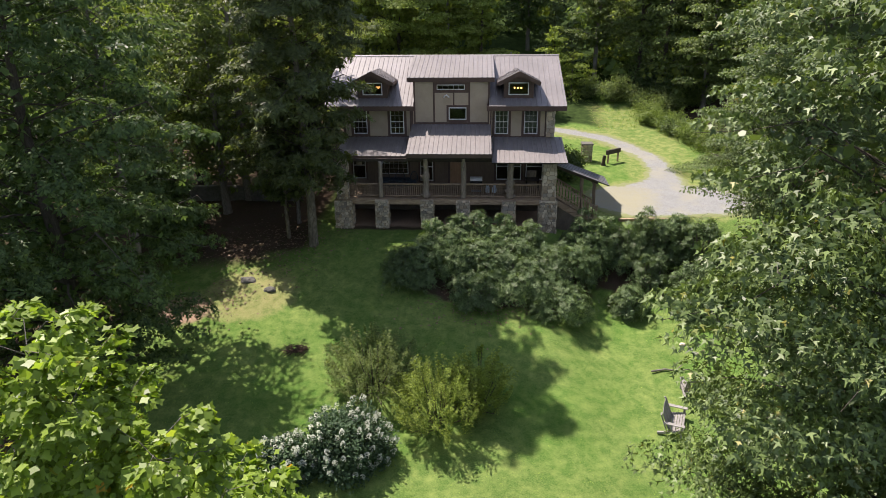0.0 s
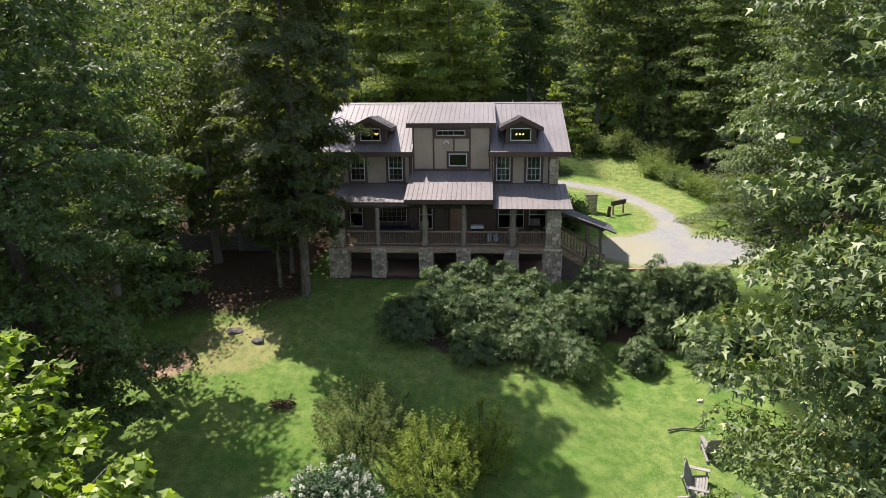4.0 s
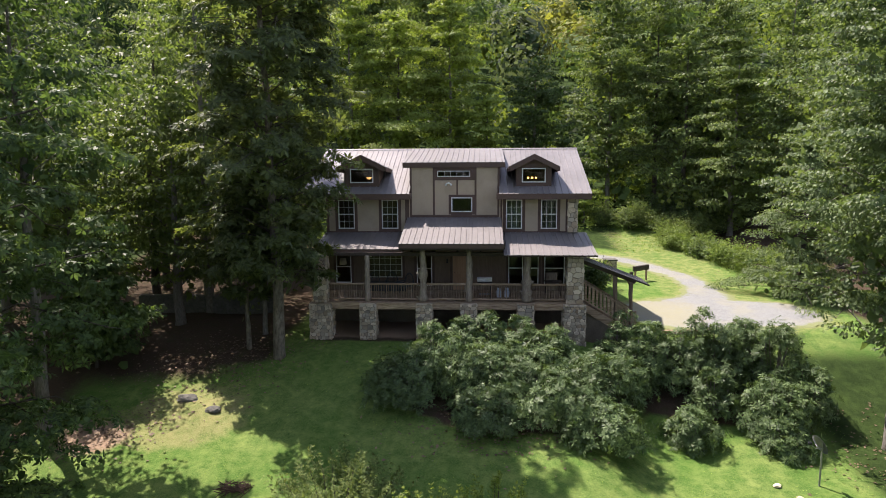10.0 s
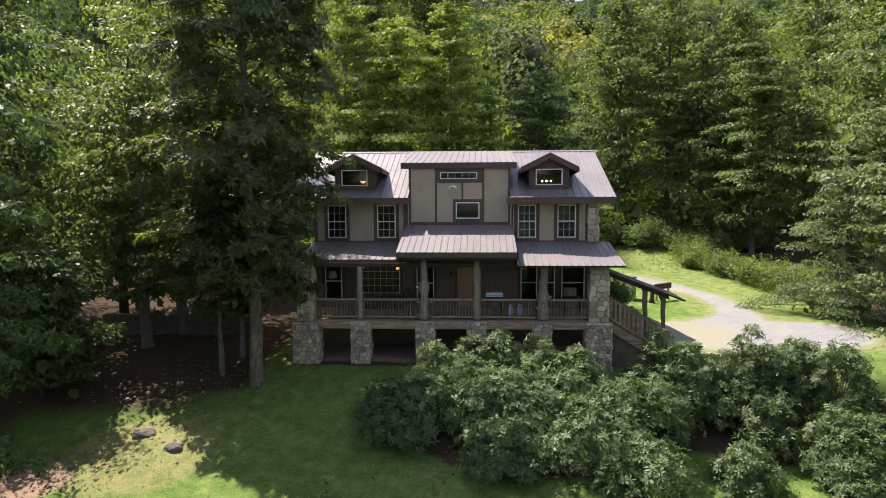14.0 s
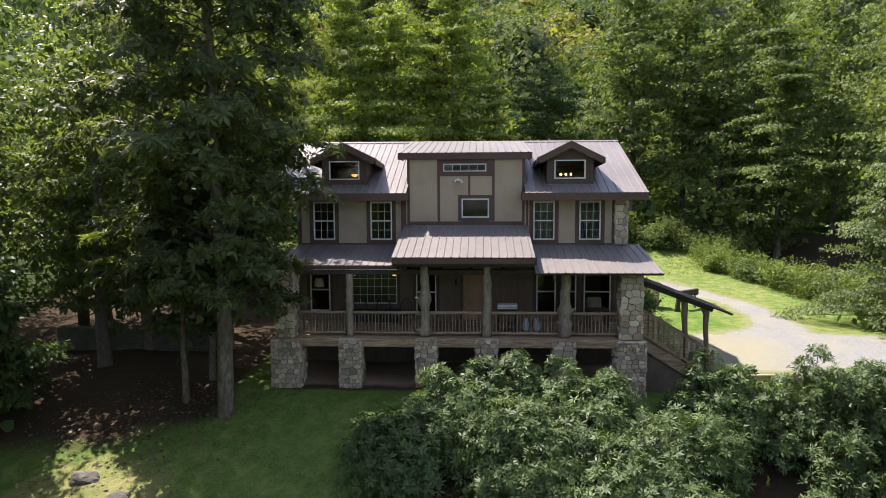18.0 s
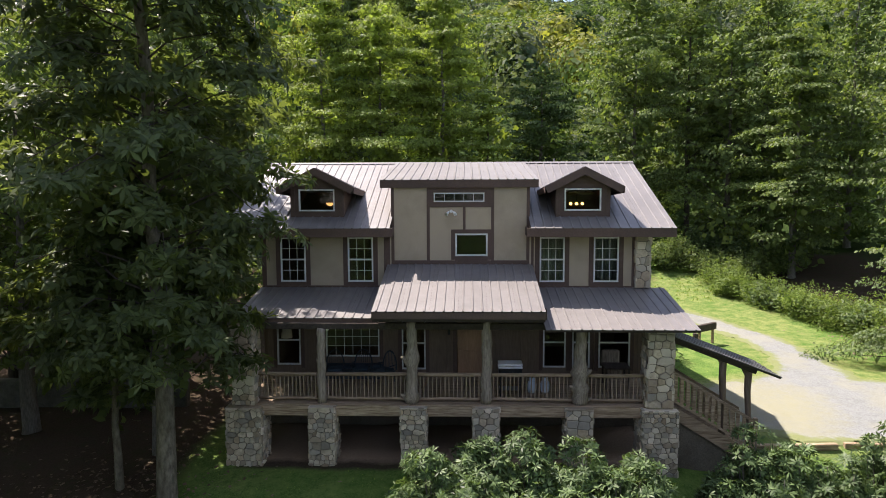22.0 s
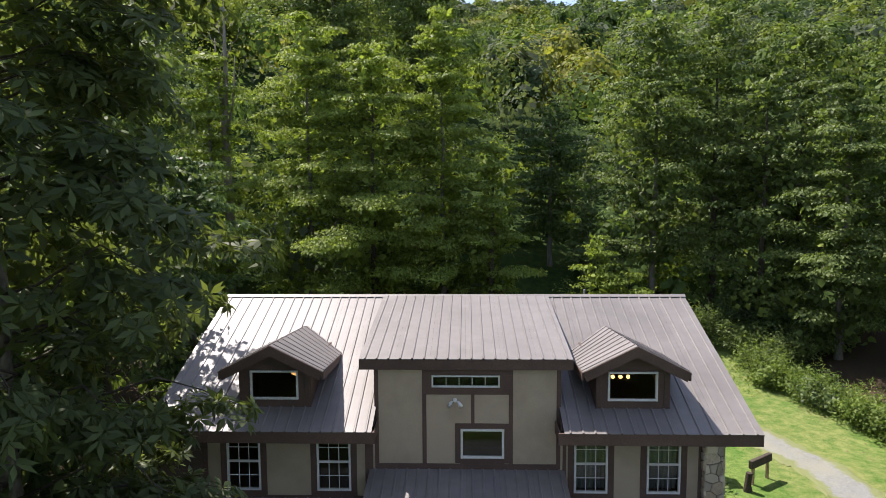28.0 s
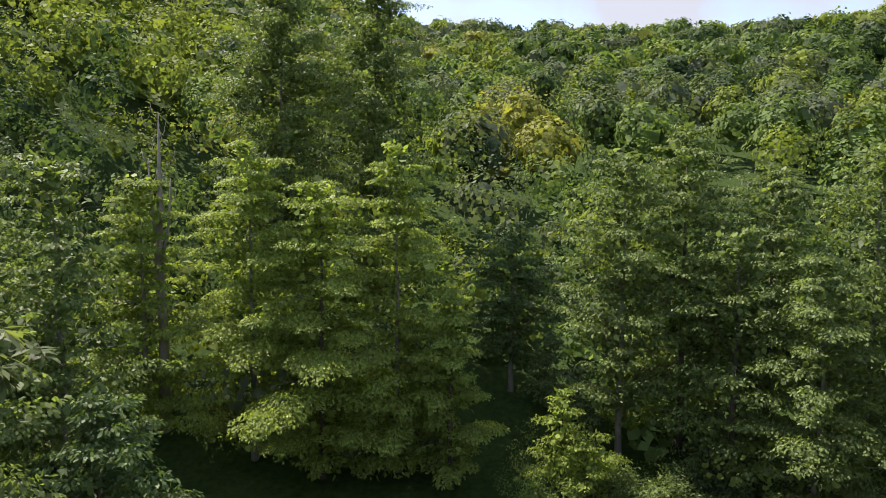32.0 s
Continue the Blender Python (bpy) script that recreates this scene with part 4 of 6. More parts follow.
part("door_handle", tube(bmesh.new(), [(0.3, 3.06, 1.02), (0.3, 3.0, 1.02), (0.36, 3.0, 1.02)], [0.012, 0.012, 0.012], 6), M_IRON, door)
part("wall_sconce", box(-0.12, -0.02, 2.96, 3.04, 1.55, 1.8, bevel=0.02), M_IRON, house, "small black wall lantern beside the door")

# dormers
for c in DORMERS:
    peak, tip = (2.63, 7.62), 6.93
    dormer = part("dormer", bmesh.new(), None, house, "gabled dormer with brown trim")
    wx0, wx1, wz0, wz1 = c - 0.66, c + 0.64, 6.07, 6.86
    bm = bmesh.new()
    for a, b, lo, hi in ((c - 0.97, wx0, 5.8, 6.9), (wx1, c + 0.97, 5.8, 6.9), (wx0, wx1, 5.8, wz0), (wx0, wx1, wz1, 6.9)):
        block(bm, a, b, 3.0, 3.1, lo, hi)
    prism(bm, [(c - 0.97, 6.9), (c + 0.97, 6.9), (c + 0.4, 7.25), (c, 7.42), (c - 0.4, 7.25)], 3.0, 3.1)
    part("face", bm, M_TRIM, dormer)
    for x in (c - 0.97, c + 0.9):
        bm = bmesh.new()
        ring = [(3.1, 5.85), (3.1, 6.95), (6.0, 6.95)]
        a = [bm.verts.new((x, y, z)) for y, z in ring]
        b = [bm.verts.new((x + 0.07, y, z)) for y, z in ring]
        bm.faces.new(a)
        bm.faces.new(b[::-1])
        for n in range(3):
            k = (n + 1) % 3
            bm.faces.new((a[n], a[k], b[k], b[n]))
        part("side", bm, M_TRIM, dormer)
    for s in (-1, 1):
        part("corner_board", box(c + s * 0.88 - 0.07, c + s * 0.88 + 0.07, 2.97, 3.0, 5.9, 6.9, bevel=0.004), M_TRIM, dormer)
        front, low = (c, 2.63, 7.62), (c + s * 1.38, 2.63, tip)
        back, low_back = (c, 6.75, 7.27), (c + s * 1.38, 5.35, 6.74)
        half = part("dormer_roof", slab(bmesh.new(), front, low, low_back, back, 0.09), M_SOFFIT, dormer)
        bm = bmesh.new()
        out = Vector((s, 0, 0))
        for n in range(10):
            f, g = n / 10, (n + 1) / 10
            qa = [Vector(front).lerp(Vector(low), v) for v in (f, g)]
            qb = [Vector(back).lerp(Vector(low_back), v) for v in (f, g)]
            up = Vector((0.45 * s, 0, 0.9)) * 0.014
            slab(bm, qa[0] + up, qa[1] + up, qb[1] + up, qb[0] + up, 0.01)
        for n in range(9):
            f = (n + 0.5) / 9
            a, b = Vector(front).lerp(Vector(back), f), Vector(low).lerp(Vector(low_back), f)
            tube(bm, (a + up * 1.8, b + up * 1.8), (0.014, 0.014), 4)
        part("roof_sheet", bm, M_ROOF, dormer, "ribbed metal dormer roof")
        bm = bmesh.new()
        slab(bm, (c, 2.6 + 0.002 * s, 7.62), (c + s * 1.4, 2.6 + 0.002 * s, tip - 0.01), (c + s * 1.4, 2.66, tip - 0.01), (c, 2.66, 7.62), 0.25)
        part("barge_board", bm, M_TRIM, dormer)
        bm = bmesh.new()
        slab(bm, (c + s * 1.36, 2.66, tip - 0.02), (c + s * 1.4, 2.66, tip - 0.02), (c + s * 1.4, 5.2, 6.76), (c + s * 1.36, 5.2, 6.76), 0.2)
        part("eave_board", bm, M_TRIM, dormer)
    window(wx0, wx1, wz0, wz1, 2.99, 1, 1, False, 0.05, dormer, "white-framed dormer window")

# stone piers, each with its stones
def clipped(poly, mx, mz, nx, nz):
    """The piece of a polygon on the near side of a line."""
    out = []
    for (ax, az), (bx, bz) in zip(poly, poly[1:] + poly[:1]):
        da, db = (ax - mx) * nx + (az - mz) * nz, (bx - mx) * nx + (bz - mz) * nz
        if da <= 0:
            out.append((ax, az))
        if da * db < 0:
            f = da / (da - db)
            out.append((ax + (bx - ax) * f, az + (bz - az) * f))
    return out


def stone_face(parent, x0, x1, z0, z1, y, turn, rng, course=(0.12, 0.27)):
    """Rubble stones of uneven shape fitted together on one face, as parts."""
    flat, seeds, z, r = 1.5, {}, z0, 0
    while z < z1:
        high = rng.uniform(course[0] * 0.75, course[1])
        x, c = x0 - rng.uniform(0.0, 0.15), 0
        while x < x1 and c < 40:
            wide = high * rng.uniform(0.8, 2.1)
            seeds[c, r] = (x + wide / 2, z + high * rng.uniform(0.3, 0.7))
            x, c = x + wide, c + 1
        z, r = z + high, r + 1
    for (c, r), (sx, sz) in seeds.items():
        poly = [(x0, z0), (x1, z0), (x1, z1), (x0, z1)]
        for key, (tx, tz) in seeds.items():
            if key != (c, r) and abs(key[1] - r) < 4 and abs(tx - sx) < 1.2 and poly:
                poly = clipped(poly, (sx + tx) / 2, (sz + tz) / 2, tx - sx, (tz - sz) * flat)
        if len(poly) < 3:
            continue
        cx, cz = sum(p[0] for p in poly) / len(poly), sum(p[1] for p in poly) / len(poly)
        size = max(0.05, min(max(p[0] for p in poly) - min(p[0] for p in poly), max(p[1] for p in poly) - min(p[1] for p in poly)))
        grip, depth = 1 - 0.016 / size, rng.uniform(0.015, 0.075)
        ring = [(cx + (px - cx) * grip * rng.uniform(0.94, 1.01), cz + (pz - cz) * grip * rng.uniform(0.94, 1.01)) for px, pz in poly]
        bm = bmesh.new()
        low = [bm.verts.new((px, y + 0.03, pz)) for px, pz in ring]
        mid = [bm.verts.new((px, y - depth * 0.65, pz)) for px, pz in ring]
        top = [bm.verts.new((cx + (px - cx) * 0.82, y - depth * rng.uniform(0.85, 1.15), cz + (pz - cz) * 0.82)) for px, pz in ring]
        n = len(ring)
        for p, q in ((low, mid), (mid, top)):
            for k in range(n):
                bm.faces.new((p[k], p[(k + 1) % n], q[(k + 1) % n], q[k]))
        bm.faces.new(top)
        ob = part("stone", bm, M_STONE, parent)
        if turn:
            ob.matrix_basis = turn


def pier(x0, x1, y0, y1, z0, z1, label, sides=True, course=(0.12, 0.27)):
    core = part("stone_pier", box(x0 + 0.03, x1 - 0.03, y0 + 0.03, y1, z0, z1 - 0.02, bevel=0.02), M_MORTAR, house, label)
    stone_face(core, x0, x1, z0, z1, y0 + 0.03, None, rnd, course)
    if sides:
        for sx, ang in ((x0 + 0.03, -90), (x1 - 0.03, 90)):
            turn = Matrix.Translation((sx, (y0 + y1) / 2, 0)) @ Matrix.Rotation(radians(ang), 4, "Z")
            half = (y1 - y0) / 2
            stone_face(core, -half, half, z0, z1, 0.0, turn, rnd, course)
    part("cap_stone", box(x0 - 0.01, x1 + 0.01, y0 - 0.01, y1, z1 - 0.05, z1 - 0.01, bevel=0.015), M_STONE, core)
    return core


PIERS = ((-7.1, -5.97), (-4.48, -3.62), (-1.52, -0.7), (0.78, 1.61), (3.7, 4.56), (6.06, 7.17))
for n, (a, b) in enumerate(PIERS):
    corner = n in (0, 5)
    pier(a, b, -0.5 if not corner else -0.62, 0.32 if not corner else 0.45, -2.7, -0.02, "pale field-stone porch pier", True)
pier(-6.93, -6.2, -0.42, 0.35, -0.01, 2.62, "upper stone corner column", True, (0.16, 0.38))
pier(6.22, 7.05, -0.42, 0.4, -0.01, 2.55, "upper stone corner column", True, (0.16, 0.36))
pier(6.6, 7.14, 2.86, 3.4, 3.3, 5.2, "stone corner column beside the upper wall", True, (0.16, 0.34))

# deck
deck = part("deck", box(-6.95, 7.0, -0.1, 3.05, -0.14, -0.035), M_DARKWOOD, house, "plank porch deck on a rough timber rim")
plank = bpy.data.meshes.new("plank")
bm = box(-6.95, 7.0, -0.069, 0.069, -0.033, 0.0, bevel=0.006)
bm.to_mesh(plank)
bm.free()
for n in range(23):
    ob = hang("plank", plank, M_RAIL, deck)
    ob.location.y = -0.2 + n * 0.141
part("rim_beam", box(-6.1, 6.15, -0.3, -0.1, -0.37, -0.045, bevel=0.015), M_BEAM, deck)
for n in range(9):
    x = -6.2 + n * 1.55
    part("joist", box(x - 0.03, x + 0.03, -0.1, 3.04, -0.35, -0.142), M_DARKWOOD, deck)

# log posts with burls
pr = random.Random(9)
for x, r, top, knots in ((-4.11, 0.14, 2.45, ()), (-1.19, 0.17, 2.75, ((0.22, 0.11), (1.45, 0.12))), (1.21, 0.165, 2.75, ()), (4.2, 0.185, 2.45, ((0.55, 0.1), (1.05, 0.12), (0.15, 0.08)))):
    bm = bmesh.new()
    pts, rad = [], []
    for n in range(15):
        z = top * n / 14
        pts.append((x + pr.uniform(-0.025, 0.025), -0.04 + pr.uniform(-0.02, 0.02), z))
        rad.append(r * (1.1 - 0.12 * n / 14) * pr.uniform(0.94, 1.06) + sum(k * math.exp(-((z - h) / 0.13) ** 2) for h, k in knots))
    tube(bm, pts, rad, 12, 0.14, pr)
    for h, k in knots:
        s = pr.choice((-1, 1))
        tube(bm, [(x, -0.04, h - 0.05), (x + s * (r + 0.06), -0.1, h + 0.02), (x + s * (r + 0.17), -0.12, h + 0.08)], [k * 0.9, k * 0.8, 0.03], 8, 0.2, pr)
    part("log_post", bm, M_LOG, house, "weathered grey log porch post", True)

# railing
bays = ((-6.2, -4.25), (-3.97, -1.36), (-1.0, 1.04), (1.38, 4.02), (4.38, 6.22))
bal = bpy.data.meshes.new("baluster")
bm = tube(bmesh.new(), [(0, 0, 0.14), (0.004, 0.003, 0.5), (0, 0, 0.9)], [0.021, 0.019, 0.021], 6)
bm.to_mesh(bal)
bm.free()
for a, b in bays:
    def bar(z, r):
        pts = [(a + (b - a) * n / 6, pr.uniform(-0.012, 0.012), z + pr.uniform(-0.012, 0.012)) for n in range(7)]
        return tube(bmesh.new(), pts, [r * pr.uniform(0.92, 1.08) for _ in pts], 8, 0.12, pr)
    rail = part("railing", bar(0.92, 0.062), M_RAIL, house, "rustic log railing with thin balusters", True)
    part("bottom_rail", bar(0.13, 0.05), M_RAIL, rail, smooth=True)
    n = int((b - a) / 0.128)
    for k in range(n):
        ob = hang("baluster", bal, M_BALUSTER, rail)
        ob.matrix_basis = pose(a + (b - a) * (k + 0.5) / n, pr.uniform(-0.01, 0.01), 0, pr.uniform(-1.5, 1.5), pr.uniform(-1.5, 1.5), pr.uniform(0, 180))

# covered stair down to the drive
stair = thing("porch_stair", "covered wooden stair with plank balusters down to the drive", "stair")
for n in range(10):
    x, z = 7.1 + n * 0.285, -0.175 * (n + 1)
    part("tread", box(x, x + 0.31, 0.0, 1.25, z - 0.04, z, bevel=0.006), M_BEAM, stair)
    part("riser", box(x - 0.01, x + 0.012, 0.02, 1.23, z, z + 0.135, bevel=0.003), M_DARKWOOD, stair)
for y in (-0.06, 1.26):
    bm = bmesh.new()
    prism(bm, [(7.1, -0.02), (7.1, -0.42), (9.75, -2.05), (10.05, -2.05), (10.05, -1.72)], y, y + 0.06)
    part("stringer", bm, M_BEAM, stair)
    bm = bmesh.new()
    prism(bm, [(7.1, 1.12), (9.75, -0.5), (9.75, -0.6), (7.1, 1.02)], y - 0.02, y + 0.08)
    part("handrail", bm, M_RAIL, stair)
    bm = bmesh.new()
    prism(bm, [(7.1, 0.22), (9.75, -1.4), (9.75, -1.48), (7.1, 0.14)], y, y + 0.05)
    part("lower_rail", bm, M_RAIL, stair)
    for n in range(13):
        x = 7.22 + n * 0.198
        z = 1.04 - (x - 7.1) * 0.611
        part("baluster", box(x - 0.055, x + 0.055, y + 0.005, y + 0.035, z - 0.88, z + 0.02, bevel=0.004), M_BEAM, stair)
    for x, top in () if y > 0 else ((8.75, 1.5), (9.56, 1.1)):
        g = -0.1 - (x - 7.1) * 0.62
        bm = tube(bmesh.new(), [(x, 0.1, g - 0.1), (x + 0.03, 0.12, g + (top - g) * 0.4), (x - 0.03, 0.1, g + (top - g) * 0.75), (x - 0.01, 0.1, top + 0.1)], [0.12, 0.085, 0.1, 0.12], 8, 0.4, pr)
        tube(bm, [(x, 0.1, top - 0.35), (x - 0.18, 0.1, top + 0.06)], [0.05, 0.08], 6, 0.2, pr)
        part("post", bm, M_SIDING, stair, smooth=True)
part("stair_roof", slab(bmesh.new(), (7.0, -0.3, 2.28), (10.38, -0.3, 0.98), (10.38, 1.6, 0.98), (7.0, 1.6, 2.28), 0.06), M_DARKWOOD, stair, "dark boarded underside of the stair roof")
# grey metal lighter than the house roof, sun glare put into its colour
part("roof_sheet", slab(bmesh.new(), (6.98, -0.32, 2.29), (10.4, -0.32, 0.98), (10.4, 1.62, 0.98), (6.98, 1.62, 2.29), 0.008), M_GREY, stair, "ribbed metal stair roof, paled for sun glare")
bm = bmesh.new()
for n in range(6):
    y = -0.3 + n * 0.38
    slab(bm, (7.0, y - 0.02, 2.31), (10.4, y - 0.02, 1.0), (10.4, y + 0.02, 1.0), (7.0, y + 0.02, 2.31), 0.03)
part("roof_rib", bm, M_ROOF, stair)
part("purlin", slab(bmesh.new(), (7.0, -0.06, 2.2), (9.75, -0.06, 1.14), (9.75, 0.06, 1.14), (7.0, 0.06, 2.2), 0.14), M_DARKWOOD, stair)
# skirting panel, its dark colour also stands for the shaded hollow
bm = bmesh.new()
prism(bm, [(7.2, -0.46), (7.2, -2.4), (9.5, -2.4), (9.5, -1.92)], 0.06, 0.14)
part("skirting", bm, M_MORTAR, stair, "panel below the stair, dark for the shaded hollow")
part("newel", box(9.7, 9.82, -0.08, 0.04, -2.0, -0.42, bevel=0.01), M_BEAM, stair)


# ---- trees ----
def tree(name, label, x, y, height, low, radius, material, **more):
    return grow(name, label, (x, y, gz(x, y) - 0.05), height, low, radius, material, **more)


# beside the house: a tall magnolia whose crown hangs over the roof, with two thin ones
tree("magnolia_tree", "tall magnolia with large drooping leaves, close beside the house", -8.12, -2.65, 28, 4.3, 4.3, L_MAGNOLIA, bark=M_MOTTLED, trunk=0.23, limbs=150, shape="tall", rise=0.3, sag=0.2, inner=8, deep=0.6,
     per=6.2, whorl=9, size=0.34, slim=0.32, lean=(-0.6, 0.4), seed=11, split=True, fan=0.85, droop=0.45)
tree("young_magnolia", "slender young magnolia with a grey trunk", -9.84, -2.05, 8.5, 3.0, 2.7, L_MAGNOLIA, bark=M_MOTTLED, trunk=0.1, limbs=24, shape="round", rise=0.2, sag=0.2, per=5, whorl=9, size=0.35, slim=0.34, seed=12, group="young magnolias", split=True, fan=0.8)
tree("young_magnolia", "slender young magnolia with a grey trunk", -9.7, 0.1, 11, 3.4, 2.8, L_DARK, trunk=0.11, limbs=26, shape="round", rise=0.2, sag=0.2, per=5, whorl=9, size=0.35, slim=0.34, seed=13, group="young magnolias", split=True, fan=0.8)
# the great dark tree at the lawn's edge
tree("broadleaf_tree", "huge dark broadleaf tree with drooping boughs to the ground", -14.8, -17.0, 24.5, 2.6, 6.4, L_DARK, bark=M_BARKD, trunk=0.36, limbs=120, shape="tall", rise=0.25, sag=0.25,
     per=9.5, whorl=8, size=0.235, slim=0.36, seed=21, inner=7, deep=0.6, fan=0.7, jitter=0.45, face=0.1, dome=True)
tree("broadleaf_tree", "dark broadleaf tree at the shaded lawn edge", -20.5, -11.0, 21, 3.0, 6.0, L_DARK, bark=M_BARKD, trunk=0.35, limbs=80, shape="tall", rise=0.3, sag=0.2, per=4.4, whorl=7, size=0.31, slim=0.38, seed=22)
# near the camera's start
tree("tulip_tree", "sunlit yellow-green tulip tree with lobed leaves", -6.3, -31.4, 15.2, 3.0, 3.5, L_TULIP, trunk=0.2, limbs=64, shape="round", rise=0.75, sag=0.05, per=62, size=0.16, lean=(0.5, 0.2), seed=31, outline=TULIP, inner=8, spray=0.4, fan=0.75, droop=0.5, jitter=0.75)
tree("tulip_tree", "smaller sunlit tulip tree with some yellowed leaves", -3.3, -31.8, 13.4, 3.0, 2.8, L_TULIP, trunk=0.14, limbs=46, shape="round", rise=0.75, sag=0.05, per=62, size=0.155, seed=32, outline=TULIP, inner=8, spray=0.4, fan=0.75, droop=0.5, jitter=0.75)
tree("maple_tree", "large green maple with pointed lobed leaves, sunlit on top", 12.0, -29.3, 23.0, 1.6, 5.4, L_MAPLE, bark=M_BARKD, trunk=0.28, limbs=150, shape="tall", rise=0.35, sag=0.16, per=112, size=0.152, outline=MAPLE, seed=33, inner=90, deep=0.72, spray=0.5, lean=(-1.7, 0.2), fan=0.8, jitter=0.5, face=0.1, dome=True)
tree("maple_tree", "green maple at the lawn's edge beside a larger one", 18.2, -24.5, 19, 3.0, 4.8, L_MAPLE, trunk=0.26, limbs=60, shape="tall", rise=0.35, sag=0.16, per=22, size=0.26, outline=MAPLE, seed=34, inner=16, droop=0.5)
tree("birch_tree", "pale-leaved birch with a straight grey trunk", 18.9, -6.7, 21.5, 5.0, 5.4, L_BIRCH, trunk=0.22, limbs=110, shape="tall", rise=0.5, sag=0.15, per=62, size=0.16, slim=0.62, seed=35, fan=0.65, jitter=0.4, face=0.1, dome=True)
tree("birch_tree", "leafy birch at the edge of the bank", 23.5, -13.0, 20, 4.0, 5.2, L_BIRCH, trunk=0.22, limbs=60, shape="tall", rise=0.5, sag=0.15, per=32, size=0.22, slim=0.62, seed=36)
tree("hemlock_tree", "broad layered tree beside the drive", 22.4, 9.4, 11.0, 0.6, 4.6, L_BIRCH, bark=M_BARKD, trunk=0.18, limbs=66, shape="cone", rise=0.05, sag=0.2, per=60, size=0.15, slim=0.45, seed=37, tier=0.75, fan=0.8, jitter=0.3, face=0.1, dome=True)

# the back row of layered beeches and the trees at both ends
# several trees here are added to cast shade on lawn, meadow and woods floor
for n, (x, y, h, lo, r, mat, shape) in enumerate((
        (-13.0, 42.6, 25.6, 2.0, 7.6, L_BEECH, "layer"), (-7.2, 39.9, 23.6, 1.6, 7.8, L_BEECH, "layer"), (-1.6, 40.8, 25.6, 1.6, 6.6, L_BEECH, "layer"),
        (2.4, 38.2, 15.0, 1.4, 3.2, L_BEECH, "layer"), (-22.4, 45.0, 22, 2.0, 6.0, L_BEECH, "layer"), (22.8, 37.0, 20, 2.6, 6.0, L_OAK, "tall"), (16.0, 42.0, 25.5, 5.0, 6.2, L_OAK, "round"), (21.4, 43.5, 27, 5.0, 7.2, L_OAK, "round"),
        (25.8, 31.5, 19, 2.0, 5.6, L_OAK, "layer"), (27.6, 41.5, 24, 5.0, 6.0, L_OAK, "round"), (32.0, 26.0, 22, 3.0, 6.0, L_OAK, "tall"), (29.0, 17.5, 21, 3.0, 5.6, L_OAK, "tall"),
        # dark leaf on the first of these stands for its shade
        (-14.2, 20.0, 15.5, 2.0, 4.6, L_DARK, "round"), (-12.6, 8.6, 22, 3.5, 4.8, L_OAK_LIT, "tall"), (-14.6, 4.8, 22, 3.0, 4.3, L_OAK_LIT, "tall"), (-18.6, 6.2, 15, 2.0, 4.0, L_OAK_LIT, "tall"), (-15.2, 2.0, 13.5, 2.5, 2.7, L_OAK_LIT, "tall"), (-20.5, 11.5, 20, 3.0, 5.0, L_OAK_LIT, "tall"),
        (-25.5, 2.0, 17, 3.0, 5.6, L_OAK, "tall"), (-22.0, 22.0, 26, 3.0, 6.0, L_OAK, "tall"), (-19.5, 27.0, 26, 3.0, 5.6, L_OAK, "tall"), (-27.0, 30.0, 24, 3.0, 6.2, L_OAK, "tall"), (-31.0, 14.0, 25, 3.0, 6.4, L_OAK, "tall"),
        # dark leaf at (8.5, 51) paints a shaded gap; yew leaf paints sunlit saplings
        (-28.0, -8.0, 25, 3.0, 6.2, L_OAK, "tall"), (8.5, 51.0, 16, 3.0, 4.8, L_DARK, "round"), (10.6, 38.0, 7.6, 0.4, 2.6, L_YEW, "layer"), (12.6, 36.5, 5.2, 0.3, 2.2, L_YEW, "layer"), (13.4, 45.0, 6.4, 0.3, 2.4, L_BIRCH, "layer"), (17.6, 46.0, 7.0, 0.3, 2.7, L_BEECH, "layer"), (20.0, 48.5, 8.0, 0.3, 2.8, L_BEECH, "layer"), (11.6, 48.5, 7.2, 0.3, 2.6, L_BIRCH, "layer"), (-20.8, 1.2, 14.5, 2.5, 4.6, L_OAK_LIT, "tall"), (-16.6, -8.2, 21, 10.0, 4.0, L_DARK, "tall"), (-17.0, -3.5, 6.5, 0.8, 2.6, L_DARK, "round"), (-14.0, 60.0, 40, 6.0, 8.6, L_OAK, "round"), (-4.6, 61.5, 39, 6.0, 8.4, L_OAK, "round"),
        (33.5, 38.0, 25, 4.0, 6.4, L_OAK, "tall"), (38.0, 20.0, 23, 3.0, 6.4, L_OAK, "tall"), (-20.0, -22.0, 24, 3.0, 5.8, L_OAK, "tall"))):
    what = {"layer": ("beech_tree", "layered green beech with boughs down to the forest edge"), "round": ("oak_tree", "round-crowned forest tree with dark trunks below"),
            "tall": ("forest_tree", "tall green broadleaf at the edge of the woods")}[shape]
    lay = shape == "layer"
